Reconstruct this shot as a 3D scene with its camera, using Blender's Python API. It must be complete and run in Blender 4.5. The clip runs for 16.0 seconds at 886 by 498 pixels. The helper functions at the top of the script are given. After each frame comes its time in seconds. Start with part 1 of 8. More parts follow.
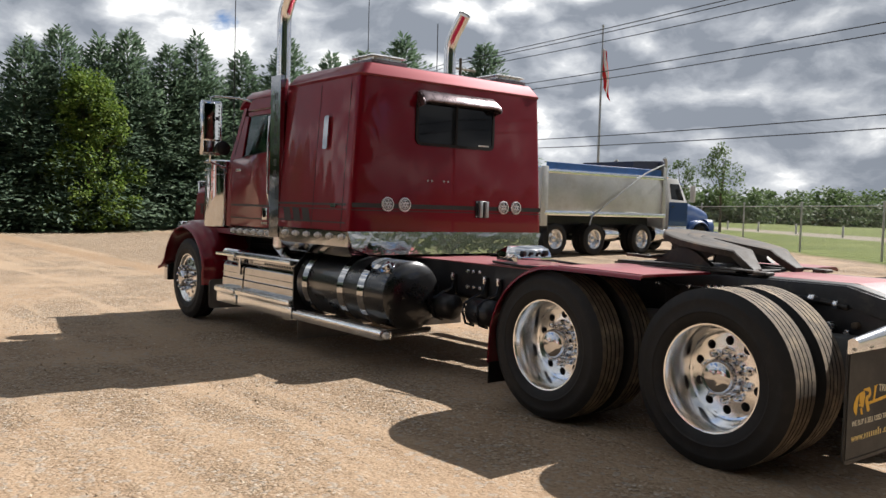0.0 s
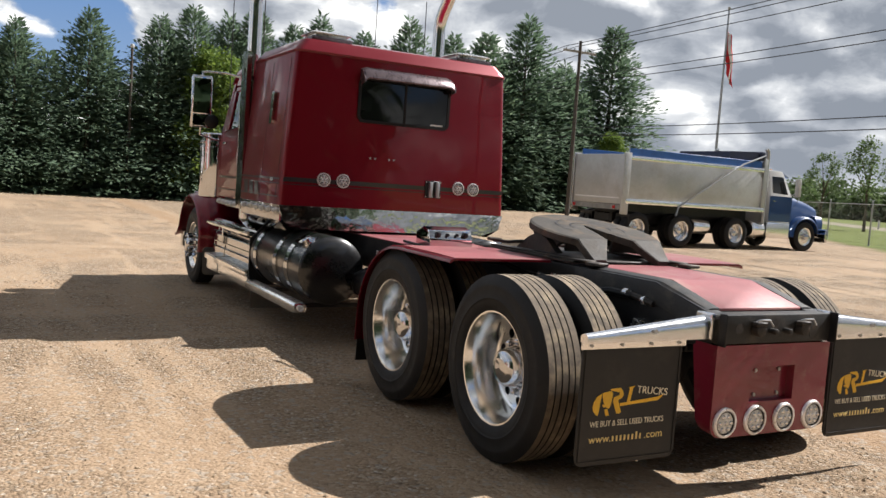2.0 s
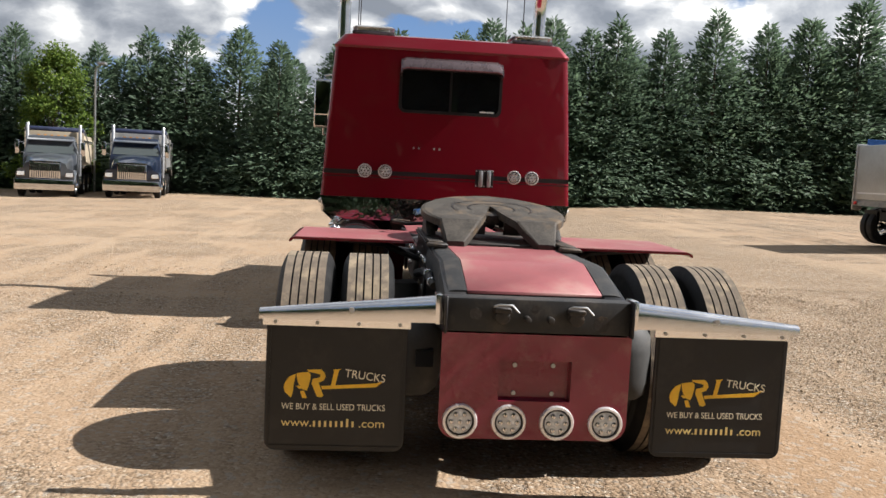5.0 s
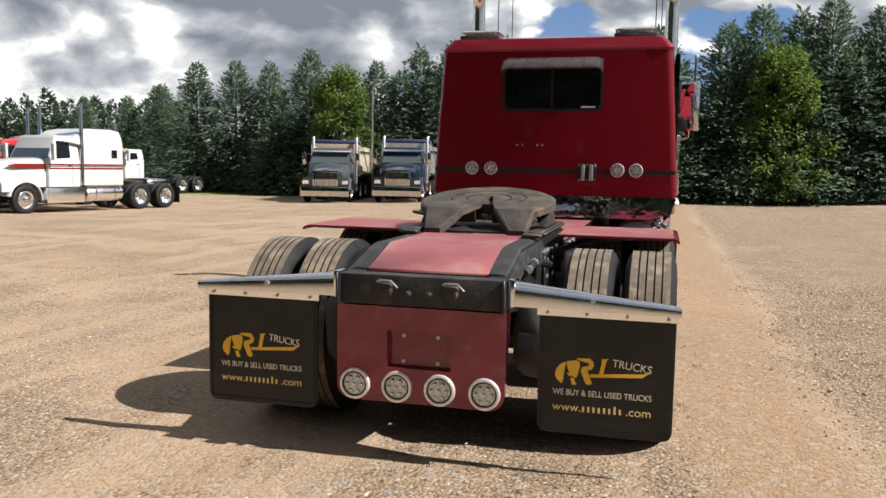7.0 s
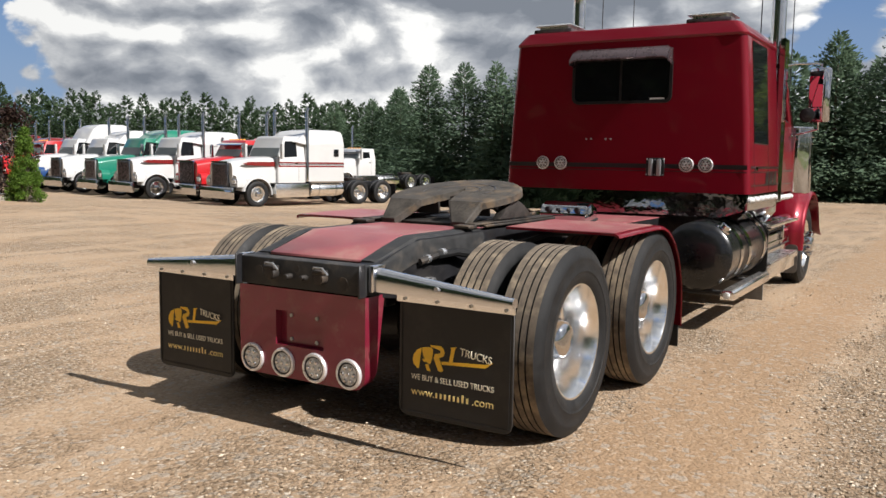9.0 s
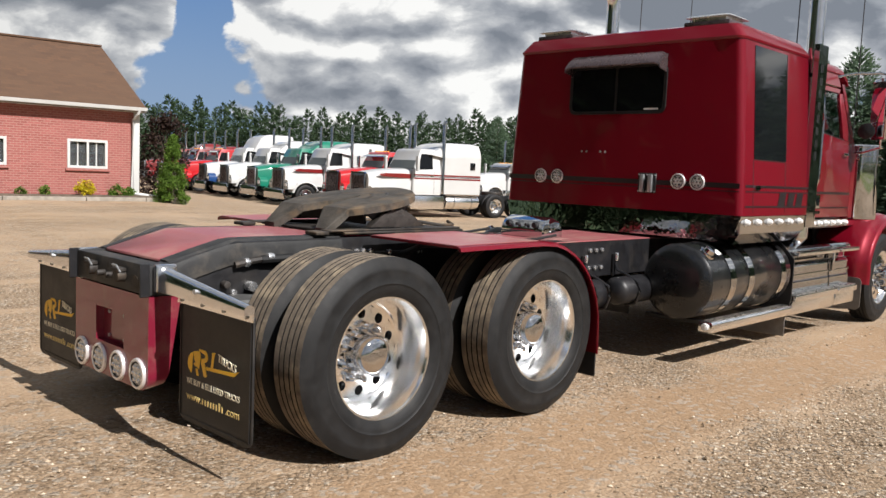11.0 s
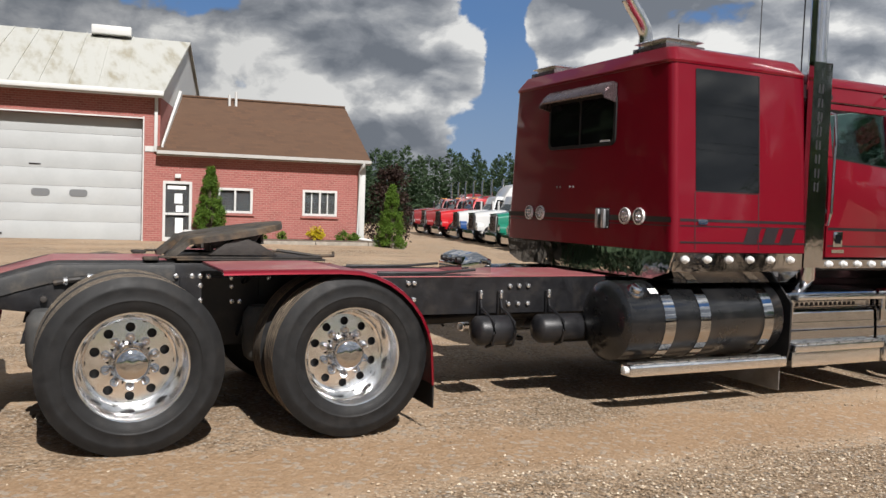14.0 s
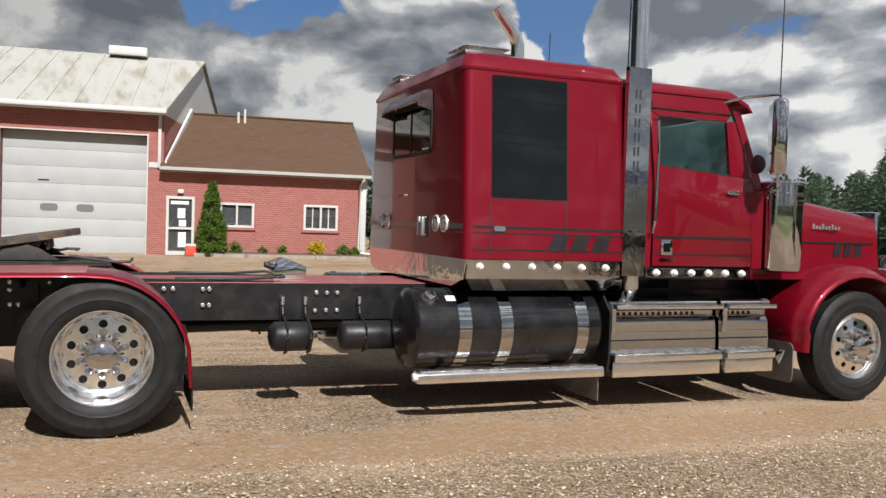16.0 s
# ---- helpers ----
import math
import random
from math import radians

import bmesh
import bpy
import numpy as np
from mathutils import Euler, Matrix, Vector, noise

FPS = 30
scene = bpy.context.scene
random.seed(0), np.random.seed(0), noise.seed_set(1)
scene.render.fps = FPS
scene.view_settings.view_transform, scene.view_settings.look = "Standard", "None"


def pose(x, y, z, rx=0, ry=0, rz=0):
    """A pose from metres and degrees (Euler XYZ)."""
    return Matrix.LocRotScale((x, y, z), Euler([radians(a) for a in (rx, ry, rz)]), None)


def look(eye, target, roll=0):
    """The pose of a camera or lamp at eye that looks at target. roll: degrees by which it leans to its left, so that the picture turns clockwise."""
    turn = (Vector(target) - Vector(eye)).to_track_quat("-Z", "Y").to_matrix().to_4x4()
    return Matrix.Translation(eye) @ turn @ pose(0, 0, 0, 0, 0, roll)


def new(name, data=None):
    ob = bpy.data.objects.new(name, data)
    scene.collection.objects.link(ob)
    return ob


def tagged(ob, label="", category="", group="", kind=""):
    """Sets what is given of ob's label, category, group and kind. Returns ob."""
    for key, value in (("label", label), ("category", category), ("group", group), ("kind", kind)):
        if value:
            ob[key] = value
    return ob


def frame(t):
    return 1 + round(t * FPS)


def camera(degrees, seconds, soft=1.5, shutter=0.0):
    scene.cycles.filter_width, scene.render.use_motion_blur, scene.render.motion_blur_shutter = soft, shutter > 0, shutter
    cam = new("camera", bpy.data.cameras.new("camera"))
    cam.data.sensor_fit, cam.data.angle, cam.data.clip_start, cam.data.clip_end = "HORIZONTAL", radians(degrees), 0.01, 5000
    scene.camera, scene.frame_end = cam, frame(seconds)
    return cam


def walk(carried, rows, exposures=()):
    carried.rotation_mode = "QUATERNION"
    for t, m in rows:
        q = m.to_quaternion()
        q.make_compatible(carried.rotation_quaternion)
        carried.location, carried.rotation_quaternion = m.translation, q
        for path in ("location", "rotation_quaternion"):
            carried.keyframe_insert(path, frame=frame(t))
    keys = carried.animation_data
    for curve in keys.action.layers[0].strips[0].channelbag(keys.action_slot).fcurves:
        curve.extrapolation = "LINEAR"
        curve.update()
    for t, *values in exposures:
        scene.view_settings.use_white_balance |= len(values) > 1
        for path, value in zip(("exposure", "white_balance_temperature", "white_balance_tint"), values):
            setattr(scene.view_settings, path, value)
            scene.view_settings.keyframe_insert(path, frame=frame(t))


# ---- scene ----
cam = camera(55.6, 16.0)
METRES, EYE, TILT, LEAN, TURN = 16.667, 1.5, 0.0, 0.0, -38.4
ROWS = [
    (0.0, 0.0, 0.0, 0.0, 0.08, -2.81, -1.67),
    (0.5, 0.0304, -0.0019, 0.001, 3.68, -2.81, -2.96),
    (1.0, 0.0642, -0.001, 0.0019, 5.6, -2.79, -3.27),
    (1.5, 0.0954, 0.0035, 0.0038, 7.74, -3.64, -3.54),
    (2.0, 0.1267, 0.0129, 0.0037, 10.03, -4.42, -4.0),
    (2.5, 0.1573, 0.0218, 0.0047, 14.29, -4.85, -3.49),
    (3.0, 0.186, 0.0367, 0.005, 17.86, -4.27, -3.63),
    (3.5, 0.217, 0.0492, 0.0054, 21.39, -4.02, -3.78),
    (4.0, 0.2441, 0.0642, 0.0043, 24.64, -4.44, -3.14),
    (6.5, 0.3737, 0.1391, 0.0028, 48.61, -6.03, -2.0),
    (7.0, 0.3996, 0.1563, 0.0029, 53.16, -5.74, -1.06),
    (7.5, 0.4202, 0.1761, 0.0023, 58.44, -5.92, -1.26),
    (8.0, 0.44, 0.2002, 0.0025, 62.98, -6.04, -1.16),
    (10.5, 0.4764, 0.3459, 0.0022, 79.46, -5.7, -1.92),
    (11.0, 0.4792, 0.3768, 0.0019, 82.59, -5.38, -2.48),
    (11.5, 0.4847, 0.4099, 0.002, 85.39, -5.33, -2.06),
    (12.0, 0.487, 0.4402, 0.0025, 89.69, -5.41, -2.09),
    (12.5, 0.485, 0.4704, 0.003, 93.47, -4.65, -1.8),
    (13.0, 0.4838, 0.5017, 0.003, 97.8, -3.65, -1.58),
    (13.5, 0.4816, 0.5342, 0.0024, 100.95, -2.49, -1.65),
    (14.0, 0.4836, 0.5677, 0.0022, 102.77, -2.81, -1.92),
    (14.5, 0.4799, 0.5981, 0.0015, 104.23, -2.64, -2.26),
    (15.0, 0.4755, 0.6306, 0.0017, 105.59, -1.96, -1.66),
    (15.5, 0.467, 0.6605, 0.0014, 106.31, -2.03, -2.08),
    (16.0, 0.4534, 0.6912, 0.0017, 106.71, -1.81, -1.89),
]
walk(cam, [(t, pose(-5.65, 0, EYE, TILT, LEAN, TURN) @ pose(METRES * x, METRES * y, METRES * z, 90 + pitch, roll, yaw)) for t, x, y, z, yaw, pitch, roll in ROWS],
     exposures=[(0.0, 0.87), (4.0, 0.95), (7.0, 0.81), (8.0, 0.72), (11.0, 0.65), (12.5, 0.60), (14.0, 0.45), (16.0, 0.44)])

# ---- light ----
SUN_EL, SUN_AZ = 43.0, 92.5   # azimuth from +y towards +x
world = bpy.data.worlds.new("sky")
scene.world = world
world.use_nodes = True


class Nodes:
    """A thin wrapper that builds node trees in few lines."""

    def __init__(self, tree):
        self.t = tree

    def add(self, kind, **kw):
        n = self.t.nodes.new(kind)
        for k, v in kw.items():
            if k.startswith("i_"):
                n.inputs[k[2:].replace("_", " ")].default_value = v
            else:
                setattr(n, k, v)
        return n

    def link(self, a, b):
        self.t.links.new(a, b)

    def math(self, op, a, b=None, c=None, clamp=False):
        n = self.add("ShaderNodeMath", operation=op, use_clamp=clamp)
        for i, v in enumerate((a, b, c)):
            if v is None:
                continue
            if isinstance(v, (int, float)):
                n.inputs[i].default_value = v
            else:
                self.link(v, n.inputs[i])
        return n.outputs[0]

    def noise(self, vec, scale, detail=4.0, rough=0.55, dist=0.0, out="Fac"):
        n = self.add("ShaderNodeTexNoise")
        n.inputs["Scale"].default_value = scale
        n.inputs["Detail"].default_value = detail
        n.inputs["Roughness"].default_value = rough
        n.inputs["Distortion"].default_value = dist
        if vec is not None:
            self.link(vec, n.inputs["Vector"])
        return n.outputs[out]

    def voronoi(self, vec, scale, feature="F1", out="Distance"):
        n = self.add("ShaderNodeTexVoronoi", feature=feature)
        n.inputs["Scale"].default_value = scale
        if vec is not None:
            self.link(vec, n.inputs["Vector"])
        return n.outputs[out]

    def smooth(self, v, a, b, lo=0.0, hi=1.0):
        n = self.add("ShaderNodeMapRange", interpolation_type="SMOOTHSTEP")
        self.link(v, n.inputs[0])
        for i, k in enumerate((a, b, lo, hi)):
            n.inputs[i + 1].default_value = k
        return n.outputs[0]

    def mix(self, fac, a, b, blend="MIX"):
        n = self.add("ShaderNodeMix", data_type="RGBA", blend_type=blend)
        for sock, v in ((n.inputs[0], fac), (n.inputs[6], a), (n.inputs[7], b)):
            if isinstance(v, (int, float)):
                sock.default_value = v
            elif isinstance(v, tuple):
                sock.default_value = (*v, 1) if len(v) == 3 else v
            else:
                self.link(v, sock)
        return n.outputs[2]

    def ramp(self, v, stops):
        n = self.add("ShaderNodeValToRGB")
        e = n.color_ramp.elements
        while len(e) < len(stops):
            e.new(0.5)
        for el, (p, c) in zip(e, stops):
            el.position, el.color = p, (*c, 1)
        self.link(v, n.inputs[0])
        return n.outputs[0]

    def bump(self, h, strength, dist=0.01, normal=None):
        n = self.add("ShaderNodeBump")
        n.inputs["Strength"].default_value = strength
        n.inputs["Distance"].default_value = dist
        self.link(h, n.inputs["Height"])
        if normal is not None:
            self.link(normal, n.inputs["Normal"])
        return n.outputs[0]


CLOUDS = ((-29, 9, 6, 0.07), (-36, 8, 8, 0.05), (-53, 7.5, 5, 0.09), (-43, 6, 6, 0.06), (-51, 12, 6, 0.07), (-67, 8.5, 4, 0.07), (-66, 3.4, 3, 0.08),
          (-71.5, 10.5, 4.5, 0.09), (-80, 9.5, 4, 0.09), (-92, 11, 5, 0.07), (36, 11, 14, 0.05), (60, 9, 14, 0.04), (-4, 12.5, 6, 0.10),
          (-60, 6.5, 4.5, -0.16), (-61, 13, 3.5, -0.15), (-76, 8, 2, -0.10), (-82.5, 14.5, 4, -0.13), (-75, 15, 3, -0.10),
          (-8, 7.5, 3.6, -0.14), (2, 7.3, 4, -0.14), (21, 12, 3.5, -0.10), (-17, 8.5, 4.5, -0.09))


def build_sky():
    w = Nodes(world.node_tree)
    world.node_tree.nodes.clear()
    sky = w.add("ShaderNodeTexSky", sky_type="NISHITA", sun_disc=False)
    sky.sun_elevation, sky.sun_rotation = radians(SUN_EL), radians(SUN_AZ)
    co = w.add("ShaderNodeTexCoord").outputs["Generated"]
    sep = w.add("ShaderNodeSeparateXYZ")
    w.link(co, sep.inputs[0])

    def moved(v, by, mul=None):
        n = w.add("ShaderNodeVectorMath", operation="MULTIPLY_ADD")
        w.link(v, n.inputs[0])
        n.inputs[1].default_value = mul or (1, 1, 1)
        n.inputs[2].default_value = by
        return n.outputs[0]

    # heaped clouds: a broad body with billowing edges, lit from the sun's side
    p = moved(co, (3.7, 1.3, 0.4), (1, 1, 1.9))
    warp = w.add("ShaderNodeTexNoise")
    warp.inputs["Scale"].default_value = 5.0
    warp.inputs["Detail"].default_value = 5.0
    w.link(p, warp.inputs["Vector"])
    wv = w.add("ShaderNodeVectorMath", operation="MULTIPLY_ADD")
    w.link(warp.outputs["Color"], wv.inputs[0])
    wv.inputs[1].default_value = (0.12, 0.12, 0.12)
    w.link(p, wv.inputs[2])
    p = wv.outputs[0]
    p2 = moved(p, (0.018, 0.0, 0.042))

    def heap(v):
        body = w.noise(v, 2.7, 2, 0.5)
        big = w.voronoi(v, 7.0, "SMOOTH_F1")
        small = w.voronoi(v, 17.0, "SMOOTH_F1")
        tiny = w.voronoi(v, 41.0, "SMOOTH_F1")
        fine = w.noise(v, 26, 7, 0.62)
        d = w.math("ADD", w.math("MULTIPLY", body, 0.66), w.math("MULTIPLY", big, -0.19))
        d = w.math("ADD", d, w.math("MULTIPLY", small, -0.13))
        d = w.math("ADD", d, w.math("MULTIPLY", tiny, -0.035))
        return w.math("ADD", d, w.math("MULTIPLY", fine, 0.10))

    d, d2 = heap(p), heap(p2)
    west = w.smooth(sep.outputs[0], -0.95, 0.2, 0.056, 0.085)
    lit = w.math("SUBTRACT", d, d2)
    west = w.math("ADD", west, w.smooth(sep.outputs[1], 0.25, 0.85, 0.0, 0.03))
    d = w.math("ADD", d, west)
    # heaps and gaps by their bearing, height, breadth (degrees) and strength
    stray = w.add("ShaderNodeTexNoise")
    stray.inputs["Scale"].default_value = 7.0
    stray.inputs["Detail"].default_value = 6.0
    w.link(co, stray.inputs["Vector"])
    sv = w.add("ShaderNodeVectorMath", operation="MULTIPLY_ADD")
    w.link(stray.outputs["Color"], sv.inputs[0])
    sv.inputs[1].default_value = (0.30, 0.30, 0.16)
    w.link(moved(co, (-0.15, -0.15, -0.08)), sv.inputs[2])
    unit = w.add("ShaderNodeVectorMath", operation="NORMALIZE")
    w.link(sv.outputs[0], unit.inputs[0])
    astray = unit.outputs[0]
    for az, el, wide, amp in CLOUDS:
        v = (math.sin(radians(az)) * math.cos(radians(el)), math.cos(radians(az)) * math.cos(radians(el)), math.sin(radians(el)))
        dot = w.add("ShaderNodeVectorMath", operation="DOT_PRODUCT")
        w.link(astray, dot.inputs[0])
        dot.inputs[1].default_value = v
        d = w.math("ADD", d, w.smooth(dot.outputs["Value"], math.cos(radians(wide * 1.5)), 1.0, 0.0, amp))
    cover = w.smooth(d, 0.212, 0.252)
    veil = w.smooth(w.noise(p, 1.1, 4, 0.6), 0.5, 0.8, 0.0, 0.22)
    thick = w.smooth(d, 0.24, 0.56)
    tone = w.math("ADD", w.math("MULTIPLY", lit, 9.0), w.math("MULTIPLY", thick, -0.62))
    tone = w.math("ADD", tone, w.math("MULTIPLY", w.math("SUBTRACT", w.noise(p, 3.6, 7, 0.6), 0.5), 0.7))
    tone = w.math("ADD", tone, w.math("MULTIPLY", sep.outputs[0], -0.13))
    tone = w.math("ADD", tone, 0.60, clamp=True)
    cloud = w.ramp(tone, [(0.0, (2.6, 2.9, 3.4)), (0.35, (4.2, 4.5, 5.0)), (0.7, (6.9, 7.1, 7.4)), (1.0, (12.0, 12.0, 11.8))])
    glow = w.math("ADD", w.smooth(sep.outputs[0], -0.7, 0.7, 0.90, 1.15), w.smooth(sep.outputs[1], -0.7, 0.9, -0.42, 0.26))
    gv = w.add("ShaderNodeVectorMath", operation="SCALE")
    w.link(cloud, gv.inputs[0])
    w.link(glow, gv.inputs["Scale"])
    cloud = gv.outputs[0]
    blue = w.mix(0.75, sky.outputs[0], (1.15, 3.1, 7.4))
    haze = w.smooth(sep.outputs[2], 0.0, 0.28, 1.0, 0.0)
    blue = w.mix(w.math("MULTIPLY", haze, 0.6), blue, (4.8, 6.2, 8.0))
    blue = w.mix(veil, blue, (5.0, 5.4, 6.0))
    col = w.mix(cover, blue, cloud)
    bg = w.add("ShaderNodeBackground")
    bg.inputs["Strength"].default_value = 0.0455
    w.link(col, bg.inputs["Color"])
    w.link(bg.outputs[0], w.add("ShaderNodeOutputWorld").inputs[0])


build_sky()
sun = new("sun", bpy.data.lights.new("sun", "SUN"))
sun.data.energy, sun.data.angle, sun.data.color = 4.9, radians(0.55), (1.0, 0.965, 0.94)
sd = Vector((math.sin(radians(SUN_AZ)) * math.cos(radians(SUN_EL)), math.cos(radians(SUN_AZ)) * math.cos(radians(SUN_EL)), math.sin(radians(SUN_EL))))
sun.matrix_basis = look(sd * 60, (0, 0, 0))


# ---- materials ----
def material(name, base=(0.5, 0.5, 0.5), rough=0.5, metal=0.0, coat=0.0, spec=0.5):
    m = bpy.data.materials.new(name)
    m.use_nodes = True
    b = m.node_tree.nodes["Principled BSDF"]
    b.inputs["Base Color"].default_value = (*base, 1)
    b.inputs["Roughness"].default_value = rough
    b.inputs["Metallic"].default_value = metal
    b.inputs["Coat Weight"].default_value = coat
    b.inputs["Coat Roughness"].default_value = 0.03
    b.inputs["Specular IOR Level"].default_value = spec
    return m, Nodes(m.node_tree), b


def position(n):
    return n.add("ShaderNodeNewGeometry").outputs["Position"]


def plain(name, base, rough=0.5, metal=0.0, coat=0.0, vary=0.12, scale=6.0, bump=0.0, bscale=120.0, rvary=0.1, dirt=None, spec=0.5):
    """A surface with two scales of variation in colour and gloss, and fine relief."""
    m, n, b = material(name, base, rough, metal, coat, spec)
    p = position(n)
    f = n.noise(p, scale, 5, 0.6)
    g = n.noise(p, scale * 9, 3, 0.6)
    k = n.math("ADD", n.math("MULTIPLY", f, 0.7), n.math("MULTIPLY", g, 0.3))
    lo = tuple(c * (1 - vary) for c in base)
    hi = tuple(min(1, c * (1 + vary)) for c in base)
    col = n.mix(n.smooth(k, 0.3, 0.7), lo, hi)
    if dirt:
        colour, amount, dscale = dirt
        col = n.mix(n.math("MULTIPLY", n.smooth(n.noise(p, dscale, 6, 0.65), 0.48, 0.68), amount), col, colour)
    n.link(col, b.inputs["Base Color"])
    n.link(n.smooth(k, 0.2, 0.8, max(0.02, rough - rvary), min(1, rough + rvary)), b.inputs["Roughness"])
    if bump:
        n.link(n.bump(n.noise(p, bscale, 4, 0.6), bump), b.inputs["Normal"])
    return m


def car_paint(name, base, flake=0.35, dust=0.015, metal=0.0, rough=0.30, coat=1.0):
    m, n, b = material(name, base, 0.34, metal, coat, 0.15)
    p = position(n)
    dark = tuple(c * 0.86 for c in base)
    col = n.mix(n.noise(p, 1.3, 3), dark, base)
    col = n.mix(n.math("MULTIPLY", n.smooth(n.noise(p, 5.0, 7, 0.7), 0.5, 0.75), dust), col, (0.34, 0.27, 0.2))
    n.link(col, b.inputs["Base Color"])
    n.link(n.smooth(n.noise(p, 420, 2), 0.3, 0.7, rough, rough + flake * 0.3), b.inputs["Roughness"])
    n.link(n.smooth(n.noise(p, 3.0, 5), 0.3, 0.7, 0.015, 0.04), b.inputs["Coat Roughness"])
    wave = n.bump(n.noise(p, 1.6, 1), 0.016, 0.02)
    n.link(wave, b.inputs["Coat Normal"])
    return m


M = {}
M["red"] = car_paint("maroon_metallic_paint", (0.172, 0.0026, 0.0118), 0.34, 0.004, 0.25, 0.34, 0.62)
M["red_tail"] = car_paint("dusty_maroon_panel_paint", (0.20, 0.014, 0.034), 0.6, 0.20, 0.1)
M["red_deck"] = plain("dusty_maroon_deck_paint", (0.29, 0.085, 0.09), 0.55, 0.1, 0.15, 0.12, 3, 0.15, 200, 0.12, ((0.34, 0.24, 0.19), 0.45, 2.2))
M["stripe"] = plain("dark_grey_pinstripe", (0.022, 0.016, 0.018), 0.35, 0.3, 0.6)
M["seam"] = plain("dark_panel_gap", (0.012, 0.008, 0.009), 0.7)
M["black"] = plain("black_chassis_paint", (0.011, 0.011, 0.0125), 0.42, 0.0, 0.12, 0.3, 8, 0.12, 160, 0.12, ((0.12, 0.10, 0.08), 0.10, 5), 0.35)
M["dusty_black"] = plain("scuffed_dusty_black_paint", (0.020, 0.020, 0.020), 0.58, 0.0, 0.0, 0.35, 11, 0.15, 120, 0.12, ((0.11, 0.09, 0.07), 0.35, 7), 0.4)
M["tank"] = plain("black_tank_paint", (0.007, 0.0072, 0.008), 0.30, 0.0, 0.5, 0.25, 4, 0.03, 90, 0.08, ((0.10, 0.09, 0.08), 0.06, 4), 0.4)
M["chrome"] = plain("polished_chrome", (0.60, 0.60, 0.61), 0.05, 1.0, 0, 0.05, 7, 0.02, 9, 0.03)
M["sheet_chrome"] = plain("rippled_polished_sheet", (0.52, 0.52, 0.525), 0.06, 1.0, 0, 0.10, 7, 0.14, 5.0, 0.03)
M["wavy_chrome"] = plain("wavy_polished_panel", (0.74, 0.74, 0.74), 0.05, 1.0, 0, 0.05, 7, 0.6, 2.4, 0.03)
M["stack_chrome"] = plain("brushed_chrome_pipe", (0.78, 0.78, 0.79), 0.17, 1.0, 0, 0.05, 7, 0.004, 14, 0.05)
M["alu"] = plain("polished_aluminium", (0.93, 0.93, 0.92), 0.19, 1.0, 0, 0.08, 12, 0.03, 40, 0.06)
M["tread_plate"] = plain("worn_aluminium_tread", (0.72, 0.71, 0.69), 0.3, 1.0, 0, 0.15, 20, 0.4, 240, 0.1)
M["steel"] = plain("greasy_worn_steel", (0.024, 0.020, 0.017), 0.62, 0.1, 0, 0.5, 9, 0.3, 60, 0.12, ((0.13, 0.088, 0.052), 0.75, 4.0))
M["fw_plate"] = plain("greasy_worn_plate", (0.055, 0.048, 0.040), 0.72, 0.0, 0, 0.5, 7, 0.25, 50, 0.12, ((0.17, 0.115, 0.065), 0.6, 4.5), 0.3)
M["rubber"] = plain("black_rubber", (0.0100, 0.0100, 0.0103), 0.6, 0, 0, 0.3, 14, 0.12, 200, 0.12, ((0.07, 0.06, 0.05), 0.09, 9), 0.28)
M["air_bag"] = plain("dusty_grey_rubber", (0.055, 0.055, 0.053), 0.65, 0, 0, 0.25, 9, 0.1, 150, 0.1, ((0.13, 0.11, 0.09), 0.4, 5))
M["tread"] = plain("dusty_tread_rubber", (0.14, 0.11, 0.08), 0.9, 0, 0, 0.3, 14, 0.25, 160, 0.08, ((0.30, 0.235, 0.155), 0.8, 7))
M["flap"] = plain("black_rubber_flap", (0.009, 0.009, 0.0095), 0.5, 0, 0, 0.3, 6, 0.08, 220, 0.1, ((0.09, 0.075, 0.06), 0.12, 7))
M["grey_flap"] = plain("dusty_grey_flap", (0.16, 0.15, 0.14), 0.4, 0.2, 0, 0.2, 8, 0.05, 120, 0.1, ((0.10, 0.085, 0.07), 0.3, 5))
M["gold"] = plain("yellow_print", (0.90, 0.53, 0.035), 0.5)
M["pale_gold"] = plain("pale_gold_print", (0.85, 0.66, 0.26), 0.5)
M["cream"] = plain("pale_print", (0.86, 0.80, 0.62), 0.5)
M["letter"] = plain("cut_out_dark", (0.02, 0.02, 0.022), 0.5)
M["amber"] = plain("amber_lens", (0.75, 0.32, 0.05), 0.18, 0, 0.8)
M["red_lens"] = plain("red_lens", (0.55, 0.02, 0.02), 0.15, 0, 0.8)
M["white_paint"] = car_paint("white_truck_paint", (0.51, 0.51, 0.50), 0.1, 0.05)
M["green_paint"] = car_paint("green_truck_paint", (0.008, 0.16, 0.10))
M["bright_red"] = car_paint("bright_red_truck_paint", (0.42, 0.010, 0.014))
M["blue_paint"] = car_paint("blue_truck_paint", (0.012, 0.020, 0.042))
M["dark_paint"] = car_paint("charcoal_truck_paint", (0.06, 0.068, 0.078))
M["rust_paint"] = car_paint("faded_dark_red_paint", (0.17, 0.015, 0.015))
M["navy"] = car_paint("navy_fender_paint", (0.016, 0.055, 0.17))
M["dump_alu"] = plain("dull_aluminium_box", (0.50, 0.50, 0.49), 0.45, 0.75, 0, 0.12, 1.2, 0.1, 30, 0.1, ((0.30, 0.25, 0.19), 0.25, 1.5))
M["dump_tan"] = plain("tan_dump_box", (0.46, 0.39, 0.29), 0.55, 0.1, 0, 0.12, 1.5)
